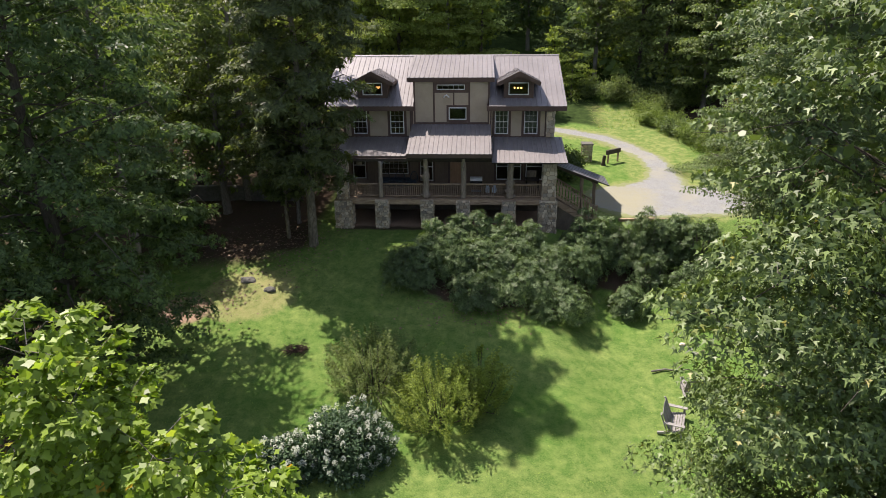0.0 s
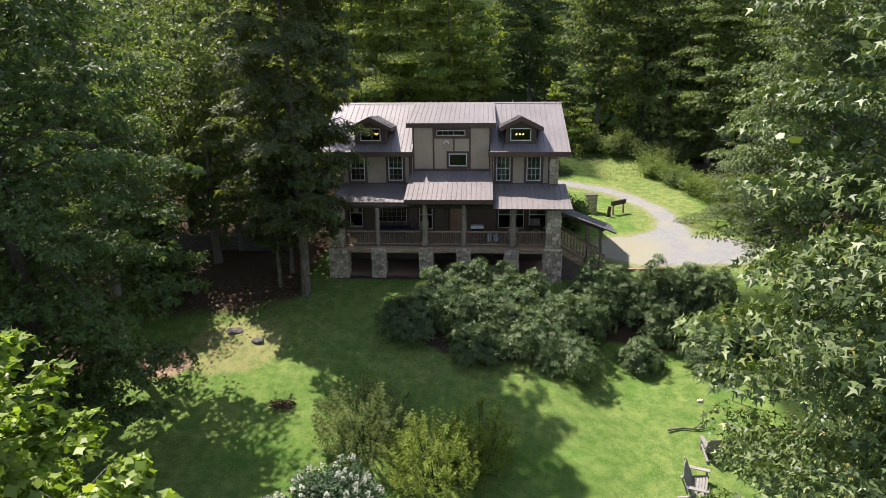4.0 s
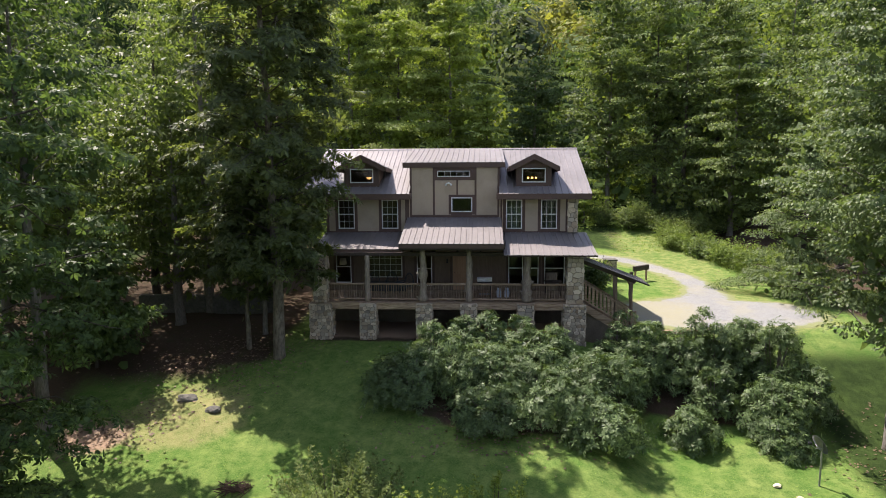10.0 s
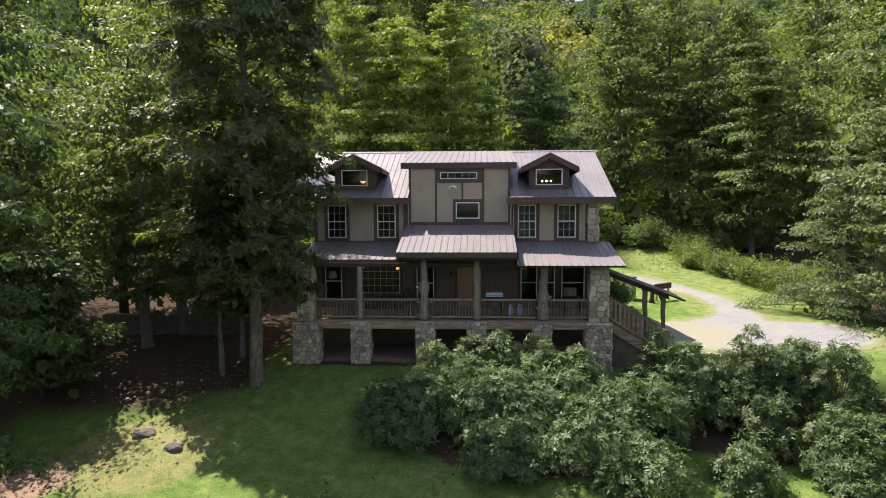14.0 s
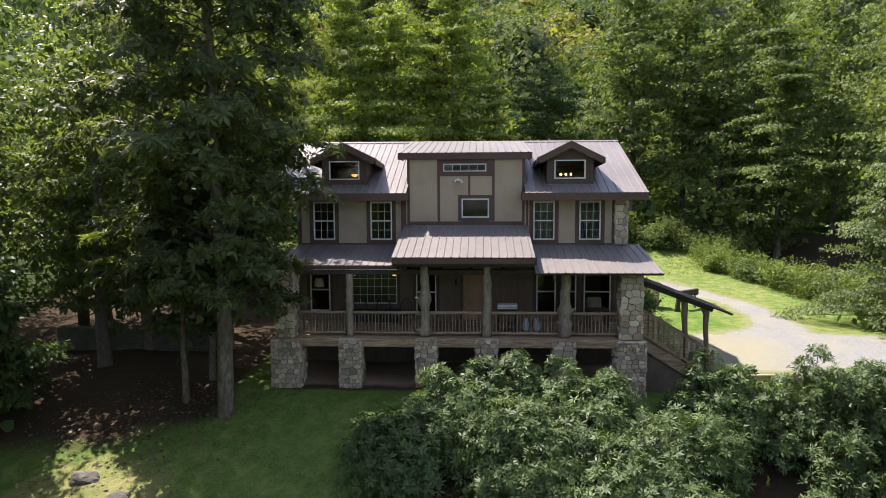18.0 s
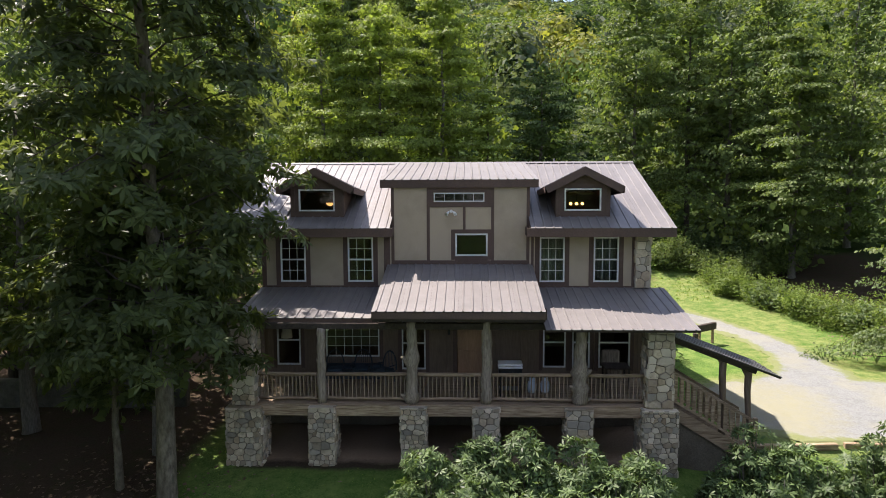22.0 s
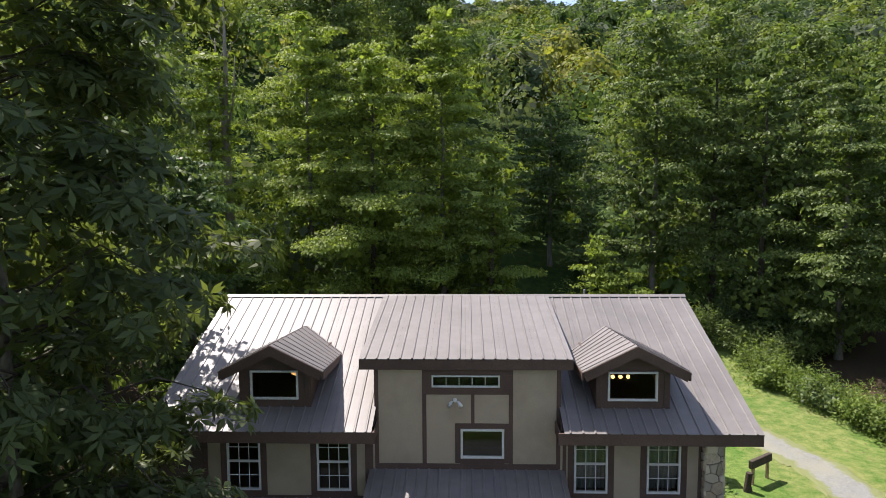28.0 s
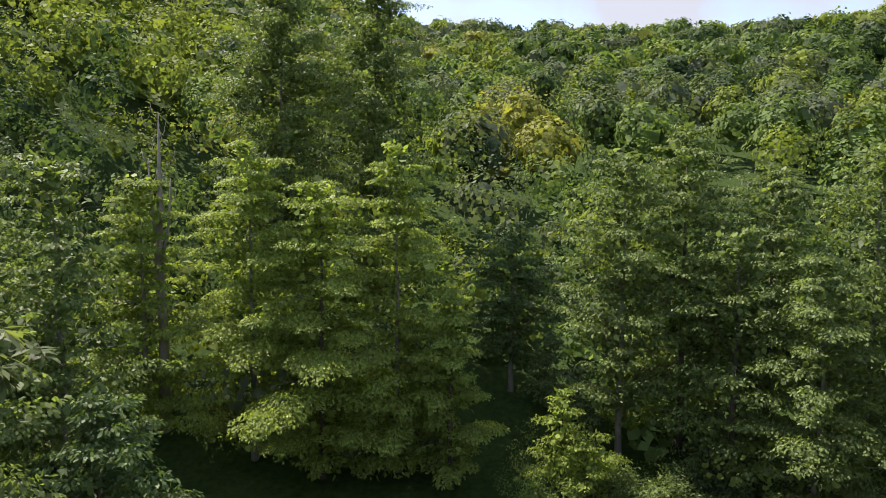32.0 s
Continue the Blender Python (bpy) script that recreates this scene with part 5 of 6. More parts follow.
    tree(*what, x, y, h, lo, r, mat, bark=M_BARKD if n % 2 else M_BARK, trunk=0.24 if h > 9 else 0.07, limbs=(int(3 * h) if h < 24 else 66) if lay else max(58, int(3.2 * (h - lo))), shape=shape, rise=0.12 if lay else 0.5, sag=0.14,
         per=(58 if h > 9 else 24) if lay else (22 if h > 30 else 32 if shape == "round" else (14 if abs(x + 3) > 24 else 20)), inner=22 if h > 30 else 15 if lay else 4 if x < -10 and y < 12 else 13,
         droop=0.42 if lay else 0.5, face=0.1, tier=1.35 if lay and h > 9 else 0.0, fan=0.9 if lay else 0.8, dome=True, jitter=0.3, size=0.23 if lay else 0.26, slim=0.6, seed=60 + n, group="trees at the edge of the woods")

# a bare bleached snag on the hillside
snag = thing("dead_tree", "bare bleached dead tree standing among green crowns", "tree", (-21.2, 45.6, gz(-21.2, 45.6)))
bm = bmesh.new()
top = 28.5 - gz(-21.2, 45.6)
tube(bm, [(0, 0, -0.3), (0.15, 0, top * 0.3), (-0.1, 0.1, top * 0.55), (0.0, 0, top * 0.62)], [0.5, 0.42, 0.36, 0.3], 8)
for dx, f0, f1, r in ((-0.6, 0.58, 0.86, 0.18), (0.2, 0.6, 1.0, 0.26), (0.9, 0.52, 0.8, 0.15)):
    tube(bm, [(0, 0, top * f0), (dx * 0.7, 0.1, top * (f0 + 0.1)), (dx, 0.0, top * (f0 + f1) / 2 + 0.6), (dx * 1.15, 0.1, top * f1)], [r, r * 0.85, r * 0.65, 0.03], 7)
    for n in range(5):
        z, s = top * (f0 + 0.14 + 0.06 * n), 1 if n % 2 else -1
        tube(bm, [(dx, 0, z), (dx + s * 0.45, 0.1, z + 0.5), (dx + s * 0.6, 0.1, z + 1.3)], [0.06, 0.045, 0.012], 5)
tube(bm, [(0, 0, top * 0.45), (-1.6, 0.1, top * 0.5), (-2.6, 0, top * 0.52)], [0.1, 0.07, 0.02], 6)
part("trunk", bm, M_PALEBARK, snag, smooth=True)


# the wooded hillside, too many to count
def build_woods():
    rng = np.random.default_rng(77)
    sets = []
    y = 46.0
    while y < 535:
        gap = 9.0 + y * 0.028
        half = 24 + 0.68 * y
        for x in np.arange(-half, half, gap):
            px, py = x + rng.uniform(-0.42, 0.42) * gap, y + rng.uniform(-0.45, 0.45) * gap
            if py < 56 and -26 < px < 32 and not (abs(px + 14) < 3.5 or abs(px - 26) < 3):
                continue
            sets.append((px, py, gap * rng.uniform(0.38, 0.64), rng.uniform(10, 19) if y < 190 else rng.uniform(9, 17)))
        y += gap * 0.86
    for px in np.arange(-62, 64, 8.5):
        for py in np.arange(-60, 46, 8.5):
            if (px < -31 or px > 38 or py < -46) and abs(px) + 0.2 * abs(py) < 66:
                sets.append((px + rng.uniform(-2.5, 2.5), py + rng.uniform(-2.5, 2.5), 4.6, rng.uniform(14, 20)))
    for py in np.arange(37, 88, 4.4):
        for px in np.arange(-44 - 0.5 * (py - 40), 44 + 0.4 * (py - 40), 4.4):
            qx, qy = px + rng.uniform(-2, 2), py + rng.uniform(-2, 2)
            if not (3 < qx < 15.5 and qy < 56) and not (qy < 46 and -26 < qx < 7):
                sets.append((qx, qy, rng.uniform(1.9, 3.1), rng.uniform(2.5, 6) + (2.5 if qx < -12 else 0)))
    A = np.array(sets)
    kinds = rng.choice(5, len(A), p=(0.36, 0.2, 0.2, 0.2, 0.04))
    # crowns in the sun get yellow and lime leaves, light put into colour
    kinds[(np.abs(A[:, 0] - 19) < 7) & (A[:, 1] > 100) & (A[:, 1] < 145) & (A[:, 3] > 7)] = 4
    kinds[(A[:, 0] < -34) & (A[:, 1] > 75) & (A[:, 1] < 170) & (kinds != 1)] = 3
    for k in range(5):
        quads = []
        for lo, hi, lumps, per, size in ((-99, 95, 15, 16, 0.44), (-98, 96, 7, 12, 0.42), (95, 200, 22, 19, 0.85), (200, 900, 14, 12, 1.6)):
            some = A[(kinds == k) & (A[:, 1] >= lo) & (A[:, 1] < hi) & ((A[:, 1] > 95) | ((A[:, 3] < 9) == (hi == 96)))]
            n = len(some)
            if not n:
                continue
            x, y, r, h = some.T
            d1 = unit(rng.normal(size=(n, lumps, 3)))
            d1[..., 2] = np.abs(d1[..., 2]) * 1.1 - 0.22
            tall = np.minimum(h * 0.5, r * 1.1)[:, None, None]
            shape = np.concatenate([np.repeat(r[:, None, None], 2, 2), tall], 2)
            heart = np.stack([x, y, ground_z(x, y) + h - tall[:, 0, 0]], -1)[:, None]
            C = heart + d1 * shape * rng.uniform(0.5, 0.85, (n, lumps, 1))
            d2 = unit(rng.normal(size=(n, lumps, per, 3)) + d1[:, :, None] * 0.9)
            Q = C[:, :, None] + d2 * (shape * 0.32)[:, :, None] * rng.uniform(0.7, 1.15, (n, lumps, per, 1))
            N = unit(d2 + d1[:, :, None] * 0.5 + np.array([0, 0, 0.35]) + rng.normal(size=Q.shape) * 0.2).reshape(-1, 3)
            Q = Q.reshape(-1, 3)
            D = np.cross(N, rng.normal(size=Q.shape))
            L = size * rng.uniform(0.7, 1.35, len(Q))
            quads.append(leaf_corners(Q, D, N, L, L * 0.8))
            # shaded boughs inside each crown
            m = {95: 70, 96: 24}.get(hi, 34)
            d3 = unit(rng.normal(size=(n, m, 3)))
            Q = (heart + d3 * shape * rng.uniform(0.3, 0.75, (n, m, 1)) - np.array([0, 0, 0.8])).reshape(-1, 3)
            d3 = d3.reshape(-1, 3)
            L = np.repeat(np.minimum(r * 0.55, 1.1 if hi < 97 else 9), m)
            quads.append(leaf_corners(Q - d3 * 0.2, np.cross(d3, rng.normal(size=Q.shape)), d3, L, L * 0.8))
        me = quads_mesh("woods", np.concatenate(quads))
        me.materials.append(L_WOODS[k])
        kind = ("fresh green", "deep green", "dull grey-green", "lime green", "sun-coloured yellow")[k]
        tagged(new("woods", me), kind + " summer tree crowns covering the hillside to the skyline", "woods", kind="stuff")


build_woods()


# ---- shrubs ----
def rhododendron(x, y, r, top, seed, label="rounded rhododendron with glossy leaf rosettes", group="rhododendrons before the porch"):
    """A shrub of several domes of leaf rosettes on crooked stems."""
    rng = np.random.default_rng(seed)
    z = gz(x, y)
    high = top - z
    bush = thing("rhododendron", label, "shrub", (x, y, z - 0.05), group)
    C, AX = [], []
    lobes = int(16 + r * 9)
    for n in range(lobes):
        a, q = n * 2.39996 + rng.normal() * 0.3, math.sqrt((n + 0.5) / lobes)
        lx, ly = math.cos(a) * r * q * 0.82, math.sin(a) * r * q * 0.82
        lz = high * (1 - 0.45 * q ** 2.2) * rng.uniform(0.58, 1.1)
        lr = r * rng.uniform(0.18, 0.36)
        bm = bmesh.new()
        tube(bm, [(lx * 0.15, ly * 0.15, 0), (lx * 0.5, ly * 0.5, lz * 0.35), (lx * 0.9, ly * 0.9, lz * 0.75), (lx, ly, lz - lr * 0.2)], [0.035, 0.028, 0.02, 0.008], 5)
        part("stem", bm, M_BARK, bush, smooth=True)
        k = int(12 + 56 * lr * lr)
        d = unit(rng.normal(size=(k, 3)))
        d[:, 2] = np.abs(d[:, 2]) * 1.15 - 0.35
        d = unit(d)
        p = np.array([lx, ly, lz - lr * 0.75]) + d * lr * np.array([1, 1, 0.9]) * rng.uniform(0.55, 1.3, (k, 1))
        C.append(p)
        AX.append(d + np.array([0, 0, 0.55]))
        if q > 0.55:
            k2 = int(k * 0.75)
            s = unit(np.array([lx, ly, 0.0]))
            p2 = np.array([lx, ly, 0]) + s * lr * 0.6 + rng.normal(size=(k2, 3)) * np.array([lr * 0.6, lr * 0.6, 0])
            p2[:, 2] = rng.uniform(0.12, max(0.2, lz * 0.8), k2)
            C.append(p2)
            AX.append(np.tile(s * 1.1 + np.array([0, 0, 0.6]), (k2, 1)) + rng.normal(size=(k2, 3)) * 0.3)
    C, AX = np.concatenate(C), np.concatenate(AX)
    C[:, 2] = np.maximum(C[:, 2], 0.1)
    hang("leaves", quads_mesh("leaves", whorled(rng, C, AX, 9, 0.2, 0.055, -0.12)), L_RHODO, bush)


for n, (x, y, r, top) in enumerate(((-1.3, -5.5, 2.1, -0.95), (0.9, -4.2, 1.9, -0.5), (2.6, -5.3, 2.0, -0.45), (4.6, -4.6, 1.5, -0.35), (4.9, -6.9, 2.0, -1.3), (6.9, -5.4, 1.6, -0.75),
                                    (2.2, -7.3, 1.8, -1.9), (6.6, -8.0, 1.9, -2.2), (9.2, -2.6, 1.4, -0.75), (11.3, -2.5, 1.6, -0.8), (13.4, -2.6, 1.6, -0.5), (15.6, -3.0, 1.7, -0.15),
                                    (16.4, -4.6, 1.2, -1.6), (8.4, -4.2, 1.2, -1.5), (14.7, -5.6, 1.6, -2.0), (7.9, -2.6, 0.8, -1.2), (12.4, -4.4, 1.1, -2.0), (14.5, -7.1, 1.05, -3.4), (-0.4, -3.3, 1.1, -0.1), (0.9, -3.1, 1.0, 0.1), (2.4, -3.0, 1.2, 0.18), (3.7, -3.2, 1.1, -0.1), (5.2, -3.3, 1.0, -0.4),
                                    (8.7, -2.2, 1.1, -0.02), (9.9, -2.5, 1.1, -0.18), (12.3, -2.4, 1.2, 0.25), (14.3, -2.4, 1.3, -0.05))):
    rhododendron(x, y, r, top, 200 + n)
rhododendron(10.9, -6.55, 1.15, -2.95, 230, "small round rhododendron standing alone on the lawn", "")


def feathery(x, y, r, top, material, seed, label):
    """An upright conifer shrub: plumes with flat side twigs, each set with short needles."""
    rng = np.random.default_rng(seed)
    z = gz(x, y)
    high = top - z
    bush = thing("yew_shrub", label, "shrub", (x, y, z - 0.05), "feathery shrubs on the lawn")
    C, D = [], []
    for n in range(int(78 * r)):
        a, q = n * 2.39996 + rng.normal() * 0.2, math.sqrt(rng.uniform(0, 1))
        h = high * (1 - 0.42 * q ** 2) * rng.uniform(0.25, 1.0) ** 0.7
        long = rng.uniform(0.8, 1.5) * (0.5 + 0.28 * r)
        way = unit(np.array([math.cos(a) * (0.2 + 0.75 * q), math.sin(a) * (0.2 + 0.75 * q), rng.uniform(0.9, 2.2)]))
        foot = np.array([math.cos(a) * r * q * 0.72, math.sin(a) * r * q * 0.72, max(0.1, h - long * way[2])])
        side = unit(np.cross(way, rng.normal(size=3)))
        if n % 4 == 0:
            part("stem", tube(bmesh.new(), [(foot[0] * 0.2, foot[1] * 0.2, 0), tuple(foot), tuple(foot + way * long * 0.8)], [0.03, 0.018, 0.006], 5), M_BARKD, bush, smooth=True)
        for k in range(13):
            f = k / 12
            twig = unit(way * 0.75 + side * (1 if k % 2 else -1) * 0.8 + rng.normal(size=3) * 0.14)
            reach = (0.08 + 0.26 * (1 - f)) * (0.6 + 0.25 * r) * rng.uniform(0.7, 1.2)
            s = np.linspace(0.1, 1, 5)[:, None]
            C.append(foot + way * long * (0.15 + 0.85 * f) + twig * reach * s + np.array([0, 0, -0.08]) * s * s)
            D.append(np.tile(twig, (5, 1)))
    C, D = np.concatenate(C), np.concatenate(D)
    quads = []
    for s in (-1, 1):
        S = unit(np.cross(D, np.array([0, 0, 1.0])) * s + D * 0.9 + rng.normal(size=D.shape) * 0.25)
        L = rng.uniform(0.07, 0.13, len(C))
        quads.append(leaf_corners(C, S, np.array([0, 0, 1.0]) + rng.normal(size=D.shape) * 0.5, L, L * 0.34))
    hang("needles", quads_mesh("needles", np.concatenate(quads)), material, bush)


feathery(-2.7, -14.4, 2.3, -1.3, L_YEWD, 301, "dull green feathery yew on the lawn")
feathery(0.5, -16.6, 2.2, -1.7, L_YEW, 302, "yellow-green feathery yew with upright plumes")
feathery(2.3, -15.6, 1.4, -1.6, L_YEW, 303, "yellow-green yew plume beside a larger one")
feathery(6.0, -23.4, 1.3, -4.0, L_YEW, 304, "low feathery yew at the lawn's lower edge")
feathery(3.6, -23.8, 1.0, -4.3, L_YEWD, 305, "low dull yew at the lawn's lower edge")


def hydrangea(x, y, r, top, seed):
    rng = np.random.default_rng(seed)
    z = gz(x, y)
    high = top - z
    bush = thing("hydrangea", "green hydrangea covered in white flower cones", "shrub", (x, y, z - 0.05))
    d = unit(rng.normal(size=(900, 3)))
    d[:, 2] = np.abs(d[:, 2])
    lump = 1 + 0.16 * np.sin(d[:, :1] * 5 + seed) * np.cos(d[:, 1:2] * 4.3) + 0.1 * np.sin(d[:, 2:] * 7 + d[:, :1] * 6)
    d = d * lump
    C = d * np.array([r, r, high]) * rng.uniform(0.7, 0.98, (900, 1))
    bm = bmesh.new()
    for n in range(24):
        p = C[n * 7]
        tube(bm, [(0, 0, 0), (p[0] * 0.5, p[1] * 0.5, p[2] * 0.55), tuple(p * 0.95)], [0.022, 0.016, 0.006], 5)
    part("stem", bm, M_BARKD, bush, smooth=True)
    hang("leaves", quads_mesh("leaves", scattered(rng, C, d, 14, np.full(900, 0.34), 0.8, 0.15, 0.55)), L_HYD, bush)
    cones = []
    for n in range(120):
        way = unit(d[n + 200] + np.array([0, 0, 0.9]))
        foot = d[n + 200] * np.array([r, r, high]) * 1.0
        k = 46
        f = rng.uniform(0, 1, (k, 1))
        side = unit(np.cross(way, rng.normal(size=(k, 3))))
        P = foot + way * f * 0.27 + side * (0.075 * (1 - f) + 0.01)
        L = np.full(k, 0.058)
        cones.append(leaf_corners(P, side + way * 0.3, way + side * 0.6, L, L * 0.9))
    hang("blossom", quads_mesh("blossom", np.concatenate(cones)), L_PETAL, bush, "white cone-shaped flower heads")


hydrangea(-3.3, -18.7, 1.75, -3.1, 311)
hydrangea(-5.6, -19.6, 1.2, -4.0, 312)


def bank_shrub(x, y, r, high, material, seed, label):
    """A loose shrub: arching stems, each with a spray of small leaves."""
    rng = np.random.default_rng(seed)
    bush = thing("bank_shrub", label, "shrub", (x, y, gz(x, y) - 0.05), "shrubs along the bank")
    C, OUT = [], []
    for n in range(int(16 + 12 * r)):
        a, q = n * 2.39996 + rng.normal() * 0.3, math.sqrt(rng.uniform(0.02, 1))
        tip = np.array([math.cos(a) * r * q, math.sin(a) * r * q, high * (1 - 0.5 * q * q) * rng.uniform(0.55, 1.08)])
        part("stem", tube(bmesh.new(), [(tip[0] * 0.1, tip[1] * 0.1, 0), (tip[0] * 0.55, tip[1] * 0.55, tip[2] * 0.65), tuple(tip)], [0.022, 0.014, 0.005], 5), M_BARKD, bush, smooth=True)
        for f in np.linspace(0.25, 1.0, 7):
            C.append(tip * np.array([f, f, f ** 0.8]))
            OUT.append(unit(np.array([math.cos(a), math.sin(a), 0.4])))
    C, OUT = np.array(C), np.array(OUT)
    hang("leaves", quads_mesh("leaves", scattered(rng, C, OUT, 13, np.full(len(C), 0.36 + 0.12 * r), 0.7, 0.21, 0.55)), material, bush)


for n, (x, y, r, high, mat) in enumerate(((19.6, 27.4, 1.2, 1.6, L_WEED), (21.2, 24.6, 1.4, 1.9, L_BIRCH), (22.2, 21.8, 1.4, 2.0, L_WEED), (23.4, 19.8, 1.6, 2.3, L_OAK), (23.2, 17.0, 1.5, 2.2, L_BIRCH), (24.2, 14.6, 1.6, 2.6, L_OAK), (23.4, 12.2, 1.3, 1.8, L_WEED), (20.2, 30.2, 1.5, 2.0, L_OAK), (24.8, 17.6, 1.7, 2.9, L_OAK),
                                            (9.2, 10.4, 1.1, 2.6, L_DARK), (9.7, 12.4, 1.2, 2.2, L_OAK), (8.0, 34.6, 1.5, 1.9, L_WEED), (11.6, 36.8, 1.4, 2.0, L_WEED),
                                            # these shrubs are added to darken grass that lies in shade
                                            (14.4, 36.2, 1.8, 2.6, L_OAK), (17.0, 34.4, 2.0, 3.0, L_OAK), (19.4, 36.2, 2.0, 3.2, L_DARK), (19.8, 33.2, 1.8, 2.6, L_OAK), (22.4, 34.6, 2.1, 3.4, L_DARK), (22.6, 31.4, 1.8, 2.6, L_OAK), (25.2, 32.6, 2.0, 3.0, L_OAK))):
    bank_shrub(x, y, r, high, mat, 330 + n, ("pale green leafy shrub on the bank" if mat is L_WEED else "dull green shrub on the bank" if mat is L_BIRCH else "dark leafy shrub in the grass, some stand in for shade"))


# ---- grass, weeds and litter ----
def build_grass():
    rng = np.random.default_rng(90)
    P = np.concatenate([np.stack([rng.uniform(-16, 19, 30000), rng.uniform(-27, 1, 30000)], -1), np.stack([rng.uniform(7, 24, 14000), rng.uniform(1, 42, 14000)], -1),
                        np.stack([rng.uniform(-20, 9, 16000), rng.uniform(14.5, 33, 16000)], -1)])
    x, y = P.T
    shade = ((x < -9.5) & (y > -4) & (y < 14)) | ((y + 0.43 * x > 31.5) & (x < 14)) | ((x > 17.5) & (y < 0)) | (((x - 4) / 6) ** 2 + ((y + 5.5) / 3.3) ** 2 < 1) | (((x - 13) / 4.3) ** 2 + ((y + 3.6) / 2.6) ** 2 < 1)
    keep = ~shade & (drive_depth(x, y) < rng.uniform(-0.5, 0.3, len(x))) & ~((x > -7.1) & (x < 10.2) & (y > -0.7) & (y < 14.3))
    x, y = x[keep], y[keep]
    n = len(x)
    tall = np.where(y > 26, 0.2, 0.055) * rng.uniform(0.6, 1.4, n)
    P = np.stack([x, y, ground_z(x, y) + bumps(x, y) * np.where((x > 9) & (y > 1), 0.3, 1.0) - 0.01], -1)
    D = rng.normal(size=(n, 3)) * 0.8
    D[:, 2] = np.abs(D[:, 2]) * 0.4 + 0.12
    D = unit(D)
    me = quads_mesh("grass", leaf_corners(P, D, rng.normal(size=(n, 3)) * 0.35 + np.array([0, 0, 1.0]), tall, np.maximum(tall * 0.3, 0.03)))
    me.materials.append(L_GRASS)
    tagged(new("grass", me), "mown green lawn grass with longer tufts", "grass", kind="stuff")


build_grass()


def build_weeds():
    rng = np.random.default_rng(91)
    line = np.array([(18.0, 30.0), (18.9, 27.0), (20.4, 23.0), (21.4, 20.0), (22.1, 16.5), (22.3, 12.0)])
    C, R = [], []
    for n in range(420):
        f = rng.uniform(0.0, len(line) - 1.001)
        k = int(f)
        p = line[k] + (line[k + 1] - line[k]) * (f - k) + np.array([rng.normal() * 0.3 + 0.4 + abs(rng.normal()) * 1.2, rng.normal() * 0.6])
        h = rng.uniform(0.5, 2.2)
        for z in np.arange(0.15, h, 0.22):
            C.append((p[0] + rng.normal() * 0.1, p[1] + rng.normal() * 0.1, gz(p[0], p[1]) + z))
            R.append(0.34 * (1.15 - z / h * 0.7))
    for x, y, h in ((8.0, 37.5, 1.5), (7.2, 34.0, 1.8), (9.0, 33.5, 1.6), (11.0, 35.0, 2.0), (12.5, 33.5, 1.6), (14.0, 38.0, 2.0), (7.6, 40.5, 2.2), (10.5, 31.5, 1.3), (8.3, 31.0, 1.2), (13.0, 42.5, 2.4), (6.4, 37.0, 2.0), (9.5, 40.0, 2.0), (10.8, 43.0, 2.6), (12.0, 46.0, 3.0), (13.2, 49.5, 3.2), (9.0, 43.5, 2.4), (11.5, 40.5, 1.6), (-6.9, 17.5, 1.1), (-3.0, 16.5, 1.0), (-8.5, 16.0, 1.6), (-1.5, 18.0, 0.8), (-10.5, 17.5, 2.2), (9.3, 12.0, 1.6), (9.6, 9.5, 1.4), (9.2, 10.8, 1.9)):
        for n in range(26):
            a, q, z = rng.uniform(0, 6.28), rng.uniform(0, 0.9), rng.uniform(0.1, 1) * h
            C.append((x + math.cos(a) * q, y + math.sin(a) * q, gz(x, y) + z * (1.1 - 0.4 * q)))
            R.append(0.4)
    for n in range(760):
        f = rng.uniform(0, 1)
        x = -16 + 19 * f + rng.normal() * 0.5
        y = 27.4 - 0.43 * (x + 1) - abs(rng.normal()) * 1.8
        if drive_depth(x, y) > -0.4:
            continue
        h = rng.uniform(0.5, 1.9)
        for z in np.arange(0.12, h, 0.2):
            C.append((x + rng.normal() * 0.12, y + rng.normal() * 0.12, gz(x, y) + z))
            R.append(0.36 * (1.15 - z / h * 0.7))
    C = np.array(C)
    OUT = unit(rng.normal(size=C.shape) * np.array([1, 1, 0.2]))
    me = quads_mesh("weeds", scattered(rng, C, OUT, 9, np.array(R), 0.9, 0.15, 0.42))
    me.materials.append(L_WEED)
    tagged(new("weeds", me), "tall pale green weeds along the edge of the woods", "weeds", kind="stuff")


build_weeds()


def build_litter():
    rng = np.random.default_rng(92)
    C = np.concatenate([rng.normal(size=(900, 2)) * (2.2, 1.6) + (-10.5, -3.2), rng.normal(size=(520, 2)) * (2.2, 0.9) + (2.6, -8.2), rng.normal(size=(300, 2)) * (1.6, 2.0) + (18.0, -7.0),
                        rng.normal(size=(500, 2)) * (1.3, 1.0) + (-13.6, -8.2), rng.normal(size=(500, 2)) * (1.2, 3.0) + (22.6, 15.0)])
    P = np.stack([C[:, 0], C[:, 1], ground_z(C[:, 0], C[:, 1]) + bumps(C[:, 0], C[:, 1]) + 0.03], -1)
    D = unit(rng.normal(size=P.shape) * np.array([1, 1, 0.15]))
    N = unit(np.array([0, 0, 1.0]) + rng.normal(size=P.shape) * 0.4)
    L = rng.uniform(0.09, 0.2, len(P))
    me = quads_mesh("leaf_litter", leaf_corners(P, D, N, L, L * 0.6))
    me.materials.append(L_LITTER)
    tagged(new("leaf_litter", me), "scattered dry brown leaves on the ground", "leaf litter", kind="stuff")


build_litter()


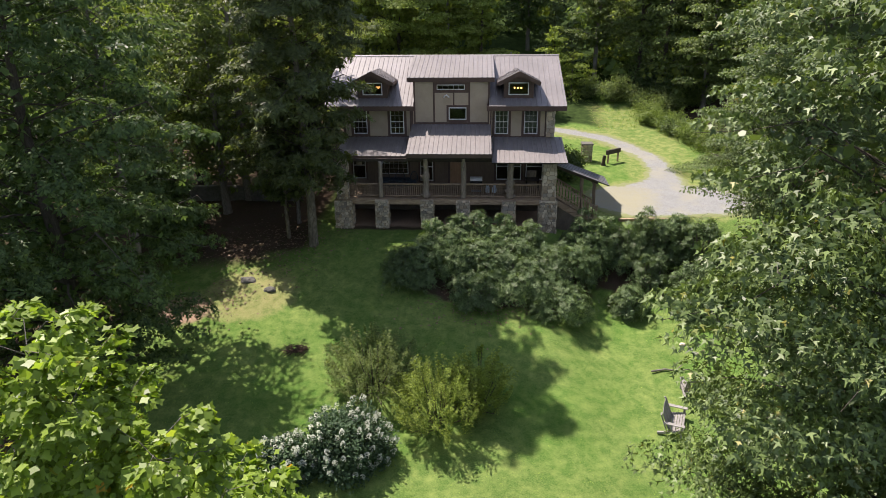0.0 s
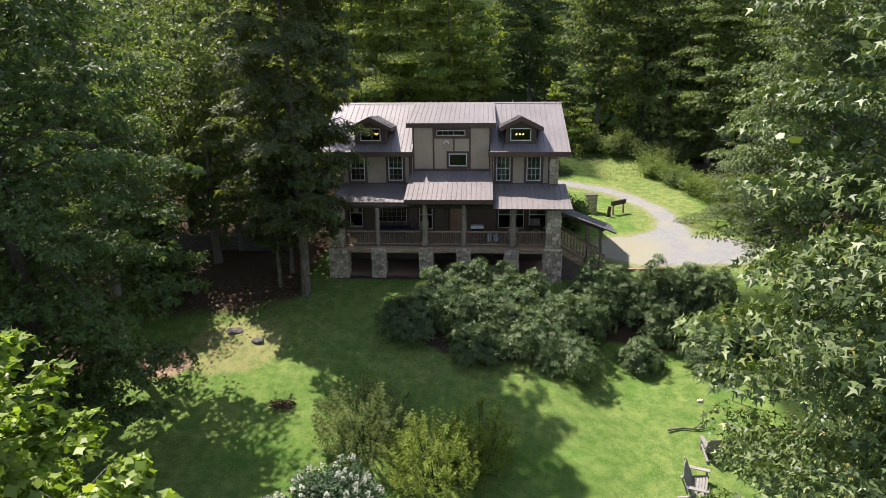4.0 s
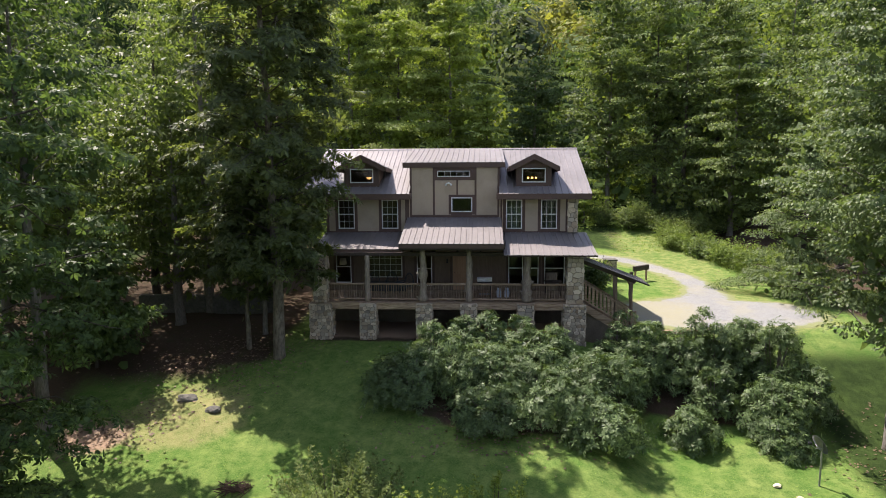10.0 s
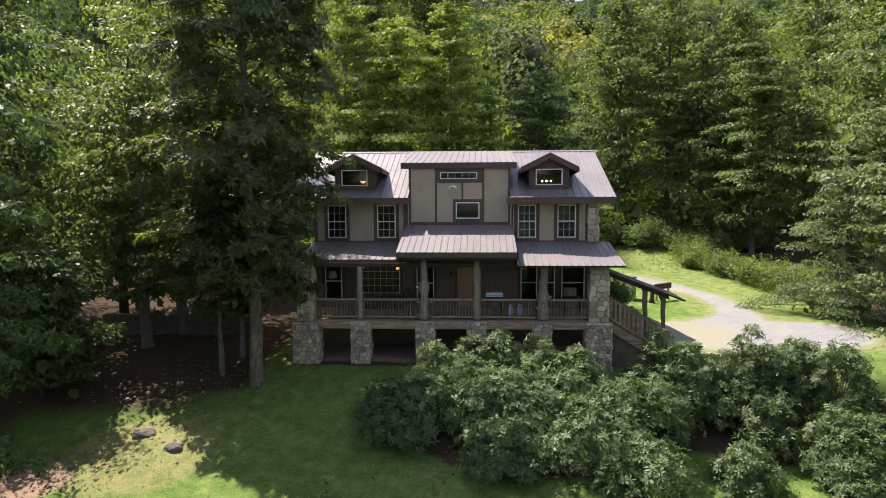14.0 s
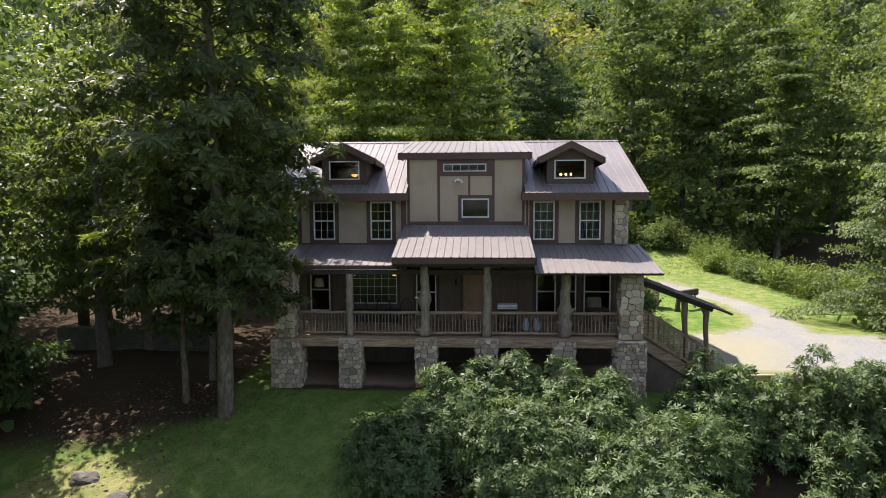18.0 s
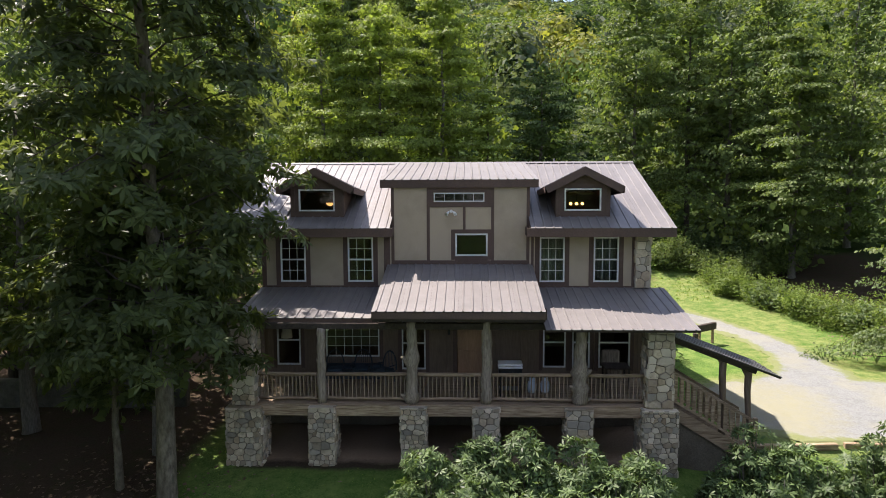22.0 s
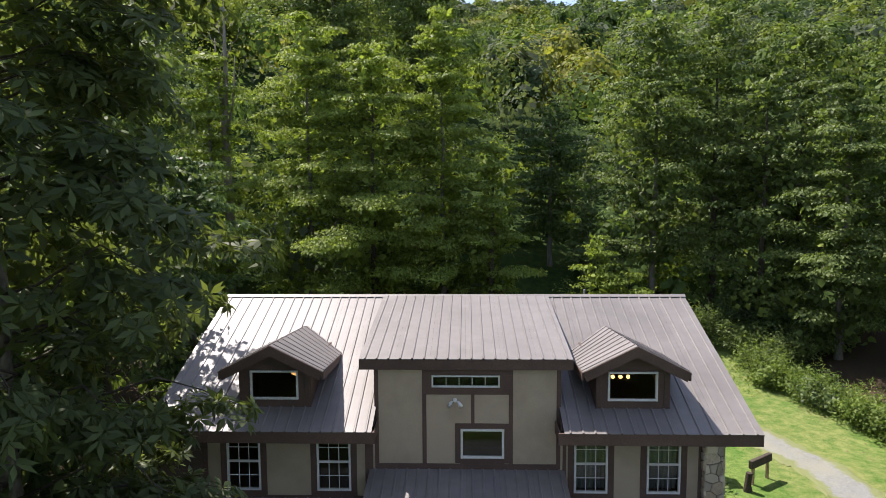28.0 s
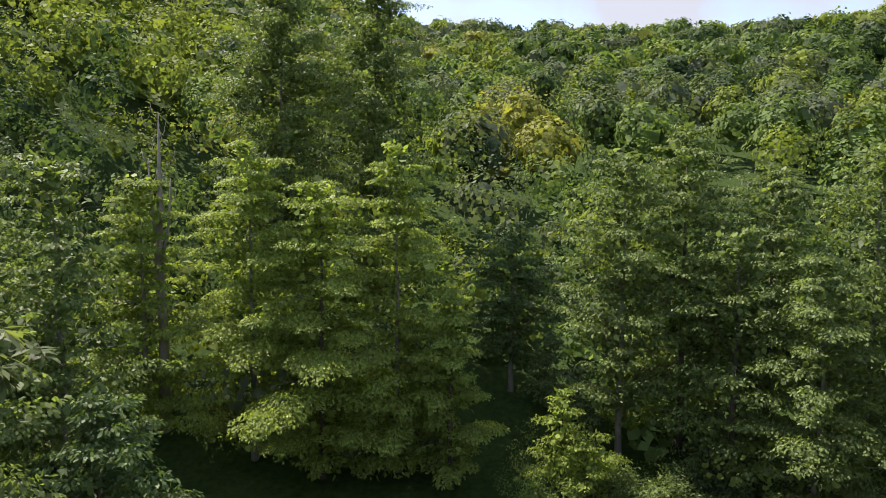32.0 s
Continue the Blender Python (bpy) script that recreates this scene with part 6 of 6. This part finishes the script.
# ---- things on the lawn ----
def lawn_bench(x, y, turn, label):
    """A wide slatted garden seat with broad arms and a tall back."""
    b = thing("garden_bench", label, "bench", (x, y, gz(x, y) + 0.03), "weathered garden benches", turn)
    w = 0.72
    for s in (-1, 1):
        part("front_leg", box(s * w - 0.05, s * w + 0.05, -0.42, -0.33, 0, 0.58, bevel=0.008), M_TEAK, b)
        part("rear_leg", slab(bmesh.new(), (s * w - 0.05, -0.45, 0.36), (s * w + 0.05, -0.45, 0.36), (s * w + 0.05, 0.62, 0.06), (s * w - 0.05, 0.62, 0.06), 0.09), M_TEAK, b)
        part("arm", box(s * w - 0.1, s * w + 0.1, -0.5, 0.42, 0.58, 0.62, bevel=0.012), M_TEAK, b)
        part("back_post", slab(bmesh.new(), (s * w - 0.04, 0.24, 0.3), (s * w + 0.04, 0.24, 0.3), (s * w + 0.04, 0.52, 1.0), (s * w - 0.04, 0.52, 1.0), 0.05), M_TEAK, b)
    for n in range(6):
        y0, z0 = -0.44 + n * 0.11, 0.38 - n * 0.03
        part("seat_slat", box(-w, w, y0, y0 + 0.095, z0 - 0.025, z0, bevel=0.005), M_TEAK, b)
    for n in range(11):
        x0 = -w + 0.05 + n * (2 * w - 0.1) / 11
        top = 1.02 + 0.07 * (1 - abs(n - 5) / 5)
        part("back_slat", slab(bmesh.new(), (x0, 0.16, 0.24), (x0 + 0.115, 0.16, 0.24), (x0 + 0.115, 0.16 + 0.4 * (top - 0.24), top), (x0, 0.16 + 0.4 * (top - 0.24), top), 0.022), M_TEAK, b)
    return b


lawn_bench(12.75, -13.7, 178, "weathered grey slatted garden bench facing the lower lawn")
lawn_bench(11.0, -16.0, 70, "weathered grey slatted garden bench turned across the lawn")

dish = thing("satellite_dish", "grey satellite dish on a thin steel pole in the lawn", "satellite dish", (14.7, -9.5, gz(14.7, -9.5)))
part("pole", tube(bmesh.new(), [(0, 0, -0.2), (0, 0, 1.75)], [0.035, 0.035], 10), M_GREY, dish)
bm = bmesh.new()
rings = []
for n in range(6):
    r, d = 0.36 * n / 5, 0.11 * (n / 5) ** 2
    rings.append([bm.verts.new((math.cos(a * 0.3927) * max(r, 0.01), -d, math.sin(a * 0.3927) * max(r, 0.01) * 1.12)) for a in range(16)])
for a, b in zip(rings, rings[1:]):
    for k in range(16):
        bm.faces.new((a[k], a[(k + 1) % 16], b[(k + 1) % 16], b[k]))
bmesh.ops.solidify(bm, geom=bm.faces[:], thickness=0.012)
plate = part("reflector", bm, M_GREY, dish, smooth=True)
plate.matrix_basis = pose(0, 0, 1.7, 25, 0, -75)
arm = part("feed_arm", tube(bmesh.new(), [(0, 0, 1.5), (-0.3, -0.1, 1.52), (-0.52, -0.16, 1.72)], [0.018, 0.018, 0.014], 6), M_GREY, dish)
part("feed_horn", box(-0.6, -0.46, -0.2, -0.1, 1.68, 1.8, bevel=0.02), M_IRON, dish)

fallen = thing("fallen_branch", "fallen grey branch lying in the grass", "branch", (11.9, -12.0, gz(11.9, -12.0) + 0.08))
bm = tube(bmesh.new(), [(-1.0, -0.1, 0.0), (-0.3, 0.05, 0.03), (0.4, 0.0, 0.0), (1.0, 0.16, 0.02)], [0.05, 0.05, 0.04, 0.02], 8, 0.25, random.Random(5))
tube(bm, [(0.2, 0.0, 0.02), (0.5, 0.25, 0.1), (0.7, 0.5, 0.06)], [0.04, 0.03, 0.01], 6)
part("limb", bm, M_BARK, fallen, smooth=True)


def rock(x, y, sx, sy, sz, seed, label, material=M_ROCK):
    pr = random.Random(seed)
    bm = bmesh.new()
    bmesh.ops.create_icosphere(bm, subdivisions=3, radius=1.0)
    for v in bm.verts:
        f = 1 + 0.35 * noise.noise(v.co * 1.3 + Vector((seed, 0, 0))) + 0.12 * noise.noise(v.co * 4 + Vector((0, seed, 0)))
        v.co = Vector((v.co.x * sx * f, v.co.y * sy * f, v.co.z * sz * f))
    me = bpy.data.meshes.new("boulder")
    bm.to_mesh(me)
    bm.free()
    me.materials.append(material)
    ob = new("boulder", me)
    ob.location = (x, y, gz(x, y) + sz * 0.25)
    tagged(ob, label, "rock", "boulders in the lawn")


rock(-11.3, -6.1, 0.5, 0.34, 0.15, 3, "flat grey boulder half sunk in the lawn")
rock(-9.8, -7.0, 0.34, 0.26, 0.14, 8, "pale grey boulder half sunk in the lawn")
rock(13.1, -9.6, 0.15, 0.12, 0.07, 5, "small pale stone in the grass", M_STONE)
rock(13.6, -10.4, 0.13, 0.1, 0.06, 6, "small pale stone in the grass", M_STONE)

pile = thing("brush_pile", "heap of dead red-brown brush on the lawn", "brush pile", (-7.06, -11.9, gz(-7.06, -11.9)))
bm = bmesh.new()
pr = random.Random(6)
for n in range(90):
    a, h = pr.uniform(0, 6.28), pr.uniform(0.05, 0.34)
    p = Vector((pr.uniform(-0.5, 0.5), pr.uniform(-0.35, 0.35), h * 0.6))
    d = Vector((math.cos(a), math.sin(a), pr.uniform(-0.1, 0.5))) * pr.uniform(0.15, 0.34)
    tube(bm, [p - d, p, p + d], [0.014, 0.016, 0.005], 4)
part("twigs", bm, M_BRUSH, pile)

sign = thing("wooden_sign", "blank weathered wooden sign board on two posts", "sign", (13.65, 15.4, gz(13.65, 15.4)), turn=37)
for s in (-0.6, 0.6):
    part("post", box(s - 0.06, s + 0.06, -0.06, 0.06, -0.2, 1.12, bevel=0.012), M_BEAM, sign)
part("board", box(-0.82, 0.82, -0.1, 0.1, 0.78, 1.16, bevel=0.025), M_DARKWOOD, sign)
stump = thing("tree_stump", "dark weathered stump beside the sign", "stump", (12.7, 14.4, gz(12.7, 14.4)))
part("wood", tube(bmesh.new(), [(0, 0, -0.1), (0, 0.02, 0.3), (0.03, 0, 0.85)], [0.22, 0.16, 0.14], 9, 0.3, random.Random(7)), M_DARKWOOD, stump)

post = thing("stone_gatepost", "square field-stone gatepost by the grass", "gatepost", (11.45, 15.85, gz(11.45, 15.85)))
core = part("core", box(-0.42, 0.42, -0.42, 0.42, -0.2, 1.5, bevel=0.02), M_MORTAR, post)
stone_face(core, -0.44, 0.44, 0.0, 1.5, -0.42, None, rnd)
part("cap", box(-0.5, 0.5, -0.5, 0.5, 1.5, 1.58, bevel=0.02), M_ROCK, post)
for n, (x, y, l, t) in enumerate(((12.3, 1.25, 1.6, 4), (14.2, 1.3, 1.7, -3), (10.6, 1.2, 1.2, 2))):
    edge = thing("timber_edging", "weathered timber laid along the drive's edge", "timber", (x, y, gz(x, y) + 0.06), "timbers along the drive", t)
    part("timber", box(-l / 2, l / 2, -0.09, 0.09, -0.12, 0.1, bevel=0.02), M_BEAM, edge)

garden_wall = part("garden_wall", box(-19, -10.6, 4.6, 5.0, -2.6, -0.75, bevel=0.05), M_ROCK, None, "low grey wall in the shade of the trees")
tagged(garden_wall, "low grey wall in the shade of the trees", "wall", kind="structure")


# ---- things on the porch ----
def wicker_chair(x, y, turn):
    """A round-backed wicker armchair with a cushion."""
    c = thing("wicker_chair", "dark blue wicker armchair with a round back", "chair", (x, y, 0.0), "wicker chairs on the porch", turn)
    for a, b in ((-0.27, -0.25), (0.27, -0.25), (-0.25, 0.25), (0.25, 0.25)):
        part("leg", tube(bmesh.new(), [(a, b, 0), (a * 0.95, b * 0.95, 0.4)], [0.022, 0.025], 6), M_WICKER, c)
    part("seat", box(-0.3, 0.3, -0.3, 0.3, 0.36, 0.42, bevel=0.03), M_WICKER, c)
    part("cushion", box(-0.27, 0.27, -0.27, 0.25, 0.42, 0.5, bevel=0.035), M_BLUE, c, "blue seat cushion")
    hoop = [(math.cos(a) * 0.33, 0.27 + 0.06 * math.sin(a), 0.45 + math.sin(a) * 0.62) for a in np.linspace(0, math.pi, 15)]
    back = part("backrest", tube(bmesh.new(), hoop, [0.026] * 15, 6), M_WICKER, c)
    for n in range(-4, 5):
        px = n * 0.068
        part("spindle", tube(bmesh.new(), [(px, 0.27, 0.42), (px * 1.05, 0.31, 0.45 + 0.6 * math.sqrt(max(0.05, 1 - (px / 0.33) ** 2)))], [0.009, 0.009], 4), M_WICKER, back)
    for s in (-1, 1):
        part("arm", tube(bmesh.new(), [(s * 0.31, 0.27, 0.62), (s * 0.34, 0.0, 0.64), (s * 0.32, -0.28, 0.62), (s * 0.28, -0.28, 0.4)], [0.022] * 4, 6), M_WICKER, c)


wicker_chair(-4.15, 2.3, 8)
wicker_chair(-3.2, 2.4, -6)
wicker_chair(-2.35, 2.2, -35)
seat = thing("porch_bench", "low blue-cushioned bench against the porch wall", "bench", (-3.6, 2.75, 0))
part("frame", box(-1.1, 1.1, -0.2, 0.2, 0.0, 0.36, bevel=0.01), M_WICKER, seat)
part("cushion", box(-1.08, 1.08, -0.19, 0.2, 0.36, 0.5, bevel=0.04), M_BLUE, seat)

for n, (x, y) in enumerate(((2.78, 1.1), (3.22, 1.15))):
    tank = thing("gas_cylinder", "pale blue-white gas cylinder on the porch deck", "gas cylinder", (x, y, 0), "gas cylinders on the porch")
    zs = (0.03, 0.08, 0.14, 0.3, 0.38, 0.43)
    part("body", tube(bmesh.new(), [(0, 0, z) for z in zs], (0.12, 0.15, 0.155, 0.155, 0.13, 0.07), 16), M_TANK, tank, smooth=True)
    part("foot_ring", tube(bmesh.new(), [(0, 0, 0), (0, 0, 0.05)], [0.12, 0.12], 14), M_GREY, tank)
    part("collar", tube(bmesh.new(), [(0, 0, 0.42), (0, 0, 0.52)], [0.09, 0.095], 14), M_TANK, tank)
    part("valve", box(-0.02, 0.02, -0.05, 0.03, 0.5, 0.56, bevel=0.006), M_IRON, tank)

grill = thing("gas_grill", "dark gas grill with a white lidded top", "grill", (2.02, 0.82, 0))
for a, b in ((-0.32, -0.2), (0.32, -0.2), (-0.32, 0.2), (0.32, 0.2)):
    part("leg", box(a - 0.02, a + 0.02, b - 0.02, b + 0.02, 0, 0.75), M_IRON, grill)
part("firebox", box(-0.38, 0.38, -0.24, 0.24, 0.72, 0.95, bevel=0.02), M_IRON, grill)
lid = part("lid", box(-0.4, 0.4, -0.25, 0.25, 0.96, 1.02, bevel=0.02), M_SPOT, grill, "white rounded lid")
part("lid_band", box(-0.4, 0.4, -0.26, 0.26, 1.045, 1.13, bevel=0.03), M_SPOT, grill)
part("lower_shelf", box(-0.34, 0.34, -0.2, 0.2, 0.22, 0.25), M_GREY, grill)

table = thing("porch_table", "small dark wooden porch table", "table", (5.75, 1.9, 0))
part("tabletop", box(-0.45, 0.45, -0.4, 0.4, 0.7, 0.74, bevel=0.01), M_DARKWOOD, table)
for a in (-0.38, 0.38):
    for b in (-0.33, 0.33):
        part("leg", box(a - 0.03, a + 0.03, b - 0.03, b + 0.03, 0, 0.7), M_DARKWOOD, table)
chair = thing("porch_chair", "brown upholstered chair beside the porch windows", "chair", (5.75, 2.55, 0))
part("seat", box(-0.3, 0.3, -0.28, 0.28, 0.15, 0.48, bevel=0.04), M_LOG, chair)
part("backrest", box(-0.32, 0.32, 0.16, 0.3, 0.48, 1.08, bevel=0.05), M_LOG, chair)

globe = thing("hanging_light", "small white lantern hung under the porch eave", "lamp", (-3.9, -0.02, 2.35))
part("shade", tube(bmesh.new(), [(0, 0, 0), (0, 0, 0.06), (0, 0, 0.14)], [0.03, 0.055, 0.02], 10), M_SPOT, globe)
part("stem", tube(bmesh.new(), [(0, 0, 0.13), (0, 0, 0.28)], [0.008, 0.008], 5), M_IRON, globe)

flood = thing("flood_lamp", "twin white flood lamps on the bay wall", "lamp", (0.02, 3.04, 6.0))
part("base", tube(bmesh.new(), [(0, 0, 0.05), (0, -0.05, 0.05)], [0.06, 0.05], 10), M_SPOT, flood)
for s in (-1, 1):
    part("arm", tube(bmesh.new(), [(0, -0.04, 0.05), (s * 0.08, -0.1, 0.03)], [0.014, 0.014], 6), M_SPOT, flood)
    part("head", tube(bmesh.new(), [(s * 0.08, -0.09, 0.04), (s * 0.12, -0.15, 0.0), (s * 0.16, -0.21, -0.06)], [0.025, 0.05, 0.065], 10), M_SPOT, flood, smooth=True)


# ---- lamps inside ----
def chandelier(x, y, z, bulbs, label):
    lamp = thing("chandelier", label, "lamp", (x, y, z), "lit ceiling lamps in the house")
    part("stem", tube(bmesh.new(), [(0, 0, 0), (0, 0, 0.5)], [0.012, 0.012], 6), M_IRON, lamp)
    for n in range(bulbs):
        px = (n - (bulbs - 1) / 2) * 0.22
        part("arm", tube(bmesh.new(), [(0, 0, 0.05), (px * 0.6, -0.05, -0.02), (px, -0.08, 0.02)], [0.01, 0.01, 0.01], 5), M_IRON, lamp)
        part("bulb", tube(bmesh.new(), [(px, -0.08, 0.02), (px, -0.08, 0.04), (px, -0.08, 0.08), (px, -0.08, 0.115), (px, -0.08, 0.13)], [0.015, 0.045, 0.058, 0.04, 0.01], 10), M_BULB, lamp, "warm glowing bulb")


chandelier(DORMERS[1] + 0.02, 4.6, 6.2, 3, "lit chandelier with three warm bulbs seen through a dormer")
pendant = thing("pendant_lamp", "amber glass bowl lamp, lit, seen through a dormer", "lamp", (DORMERS[0] + 0.1, 4.8, 6.2), "lit ceiling lamps in the house")
part("bowl", tube(bmesh.new(), [(0, 0, 0.0), (0, 0, 0.03), (0, 0, 0.09), (0, 0, 0.13)], [0.03, 0.09, 0.15, 0.16], 14), M_SHADEGLOW, pendant, "glowing amber glass bowl", True)
part("stem", tube(bmesh.new(), [(0, 0, 0.1), (0, 0, 0.75)], [0.01, 0.01], 6), M_IRON, pendant)
for x, z in ((-5.88, 1.9),):
    shade = thing("paper_lantern", "tan paper shade hanging before the porch window", "lamp", (x, 2.4, z - 0.2))
    part("shade", tube(bmesh.new(), [(0, 0, -0.16), (0, 0, -0.14), (0, 0, 0.02), (0, 0, 0.2), (0, 0, 0.22)], [0.1, 0.2, 0.19, 0.15, 0.03], 14), M_PAPER, shade, smooth=True)
    part("cord", tube(bmesh.new(), [(0, 0, 0.2), (0, 0, 1.35)], [0.008, 0.008], 5), M_IRON, shade)
lowlamp = thing("table_lamp", "lit table lamp inside the wide window", "lamp", (-2.95, 5.2, 1.55))
part("shade", tube(bmesh.new(), [(0, 0, 0.1), (0, 0, 0.35)], [0.16, 0.1], 12), M_SHADEGLOW, lowlamp)
part("base", tube(bmesh.new(), [(0, 0, -1.5), (0, 0, 0.12)], [0.05, 0.03], 8), M_IRON, lowlamp)

# ---- curtains ----
M_CURTAIN = surface("grey_green_curtain", (0.30, 0.33, 0.28), (0.42, 0.45, 0.39), 30, 2, 0.9, 0.1)
for n, (x0, x1, z0, z1) in enumerate((UP[2], UP[3])):
    blind = thing("curtain", "sheer grey-green curtain gathered behind the upper window", "curtain", ((x0 + x1) / 2, 3.33, z0), "curtains in the upper windows")
    half, high = (x1 - x0) / 2 - 0.02, z1 - z0
    bm = bmesh.new()
    cols = 41
    rows_of = []
    for z in (0.02, high * 0.5, high - 0.04):
        rows_of.append([bm.verts.new((-half + 2 * half * k / (cols - 1), 0.03 * math.sin(k * 1.25 + n) * (1.1 - 0.4 * z / high), z)) for k in range(cols)])
    for a, b in zip(rows_of, rows_of[1:]):
        for k in range(cols - 1):
            bm.faces.new((a[k], a[k + 1], b[k + 1], b[k]))
    bmesh.ops.solidify(bm, geom=bm.faces[:], thickness=0.004)
    part("cloth", bm, M_CURTAIN, blind, smooth=True)
    part("rod", tube(bmesh.new(), [(-half - 0.05, 0, high - 0.03), (half + 0.05, 0, high - 0.03)], [0.012, 0.012], 6), M_IRON, blind)
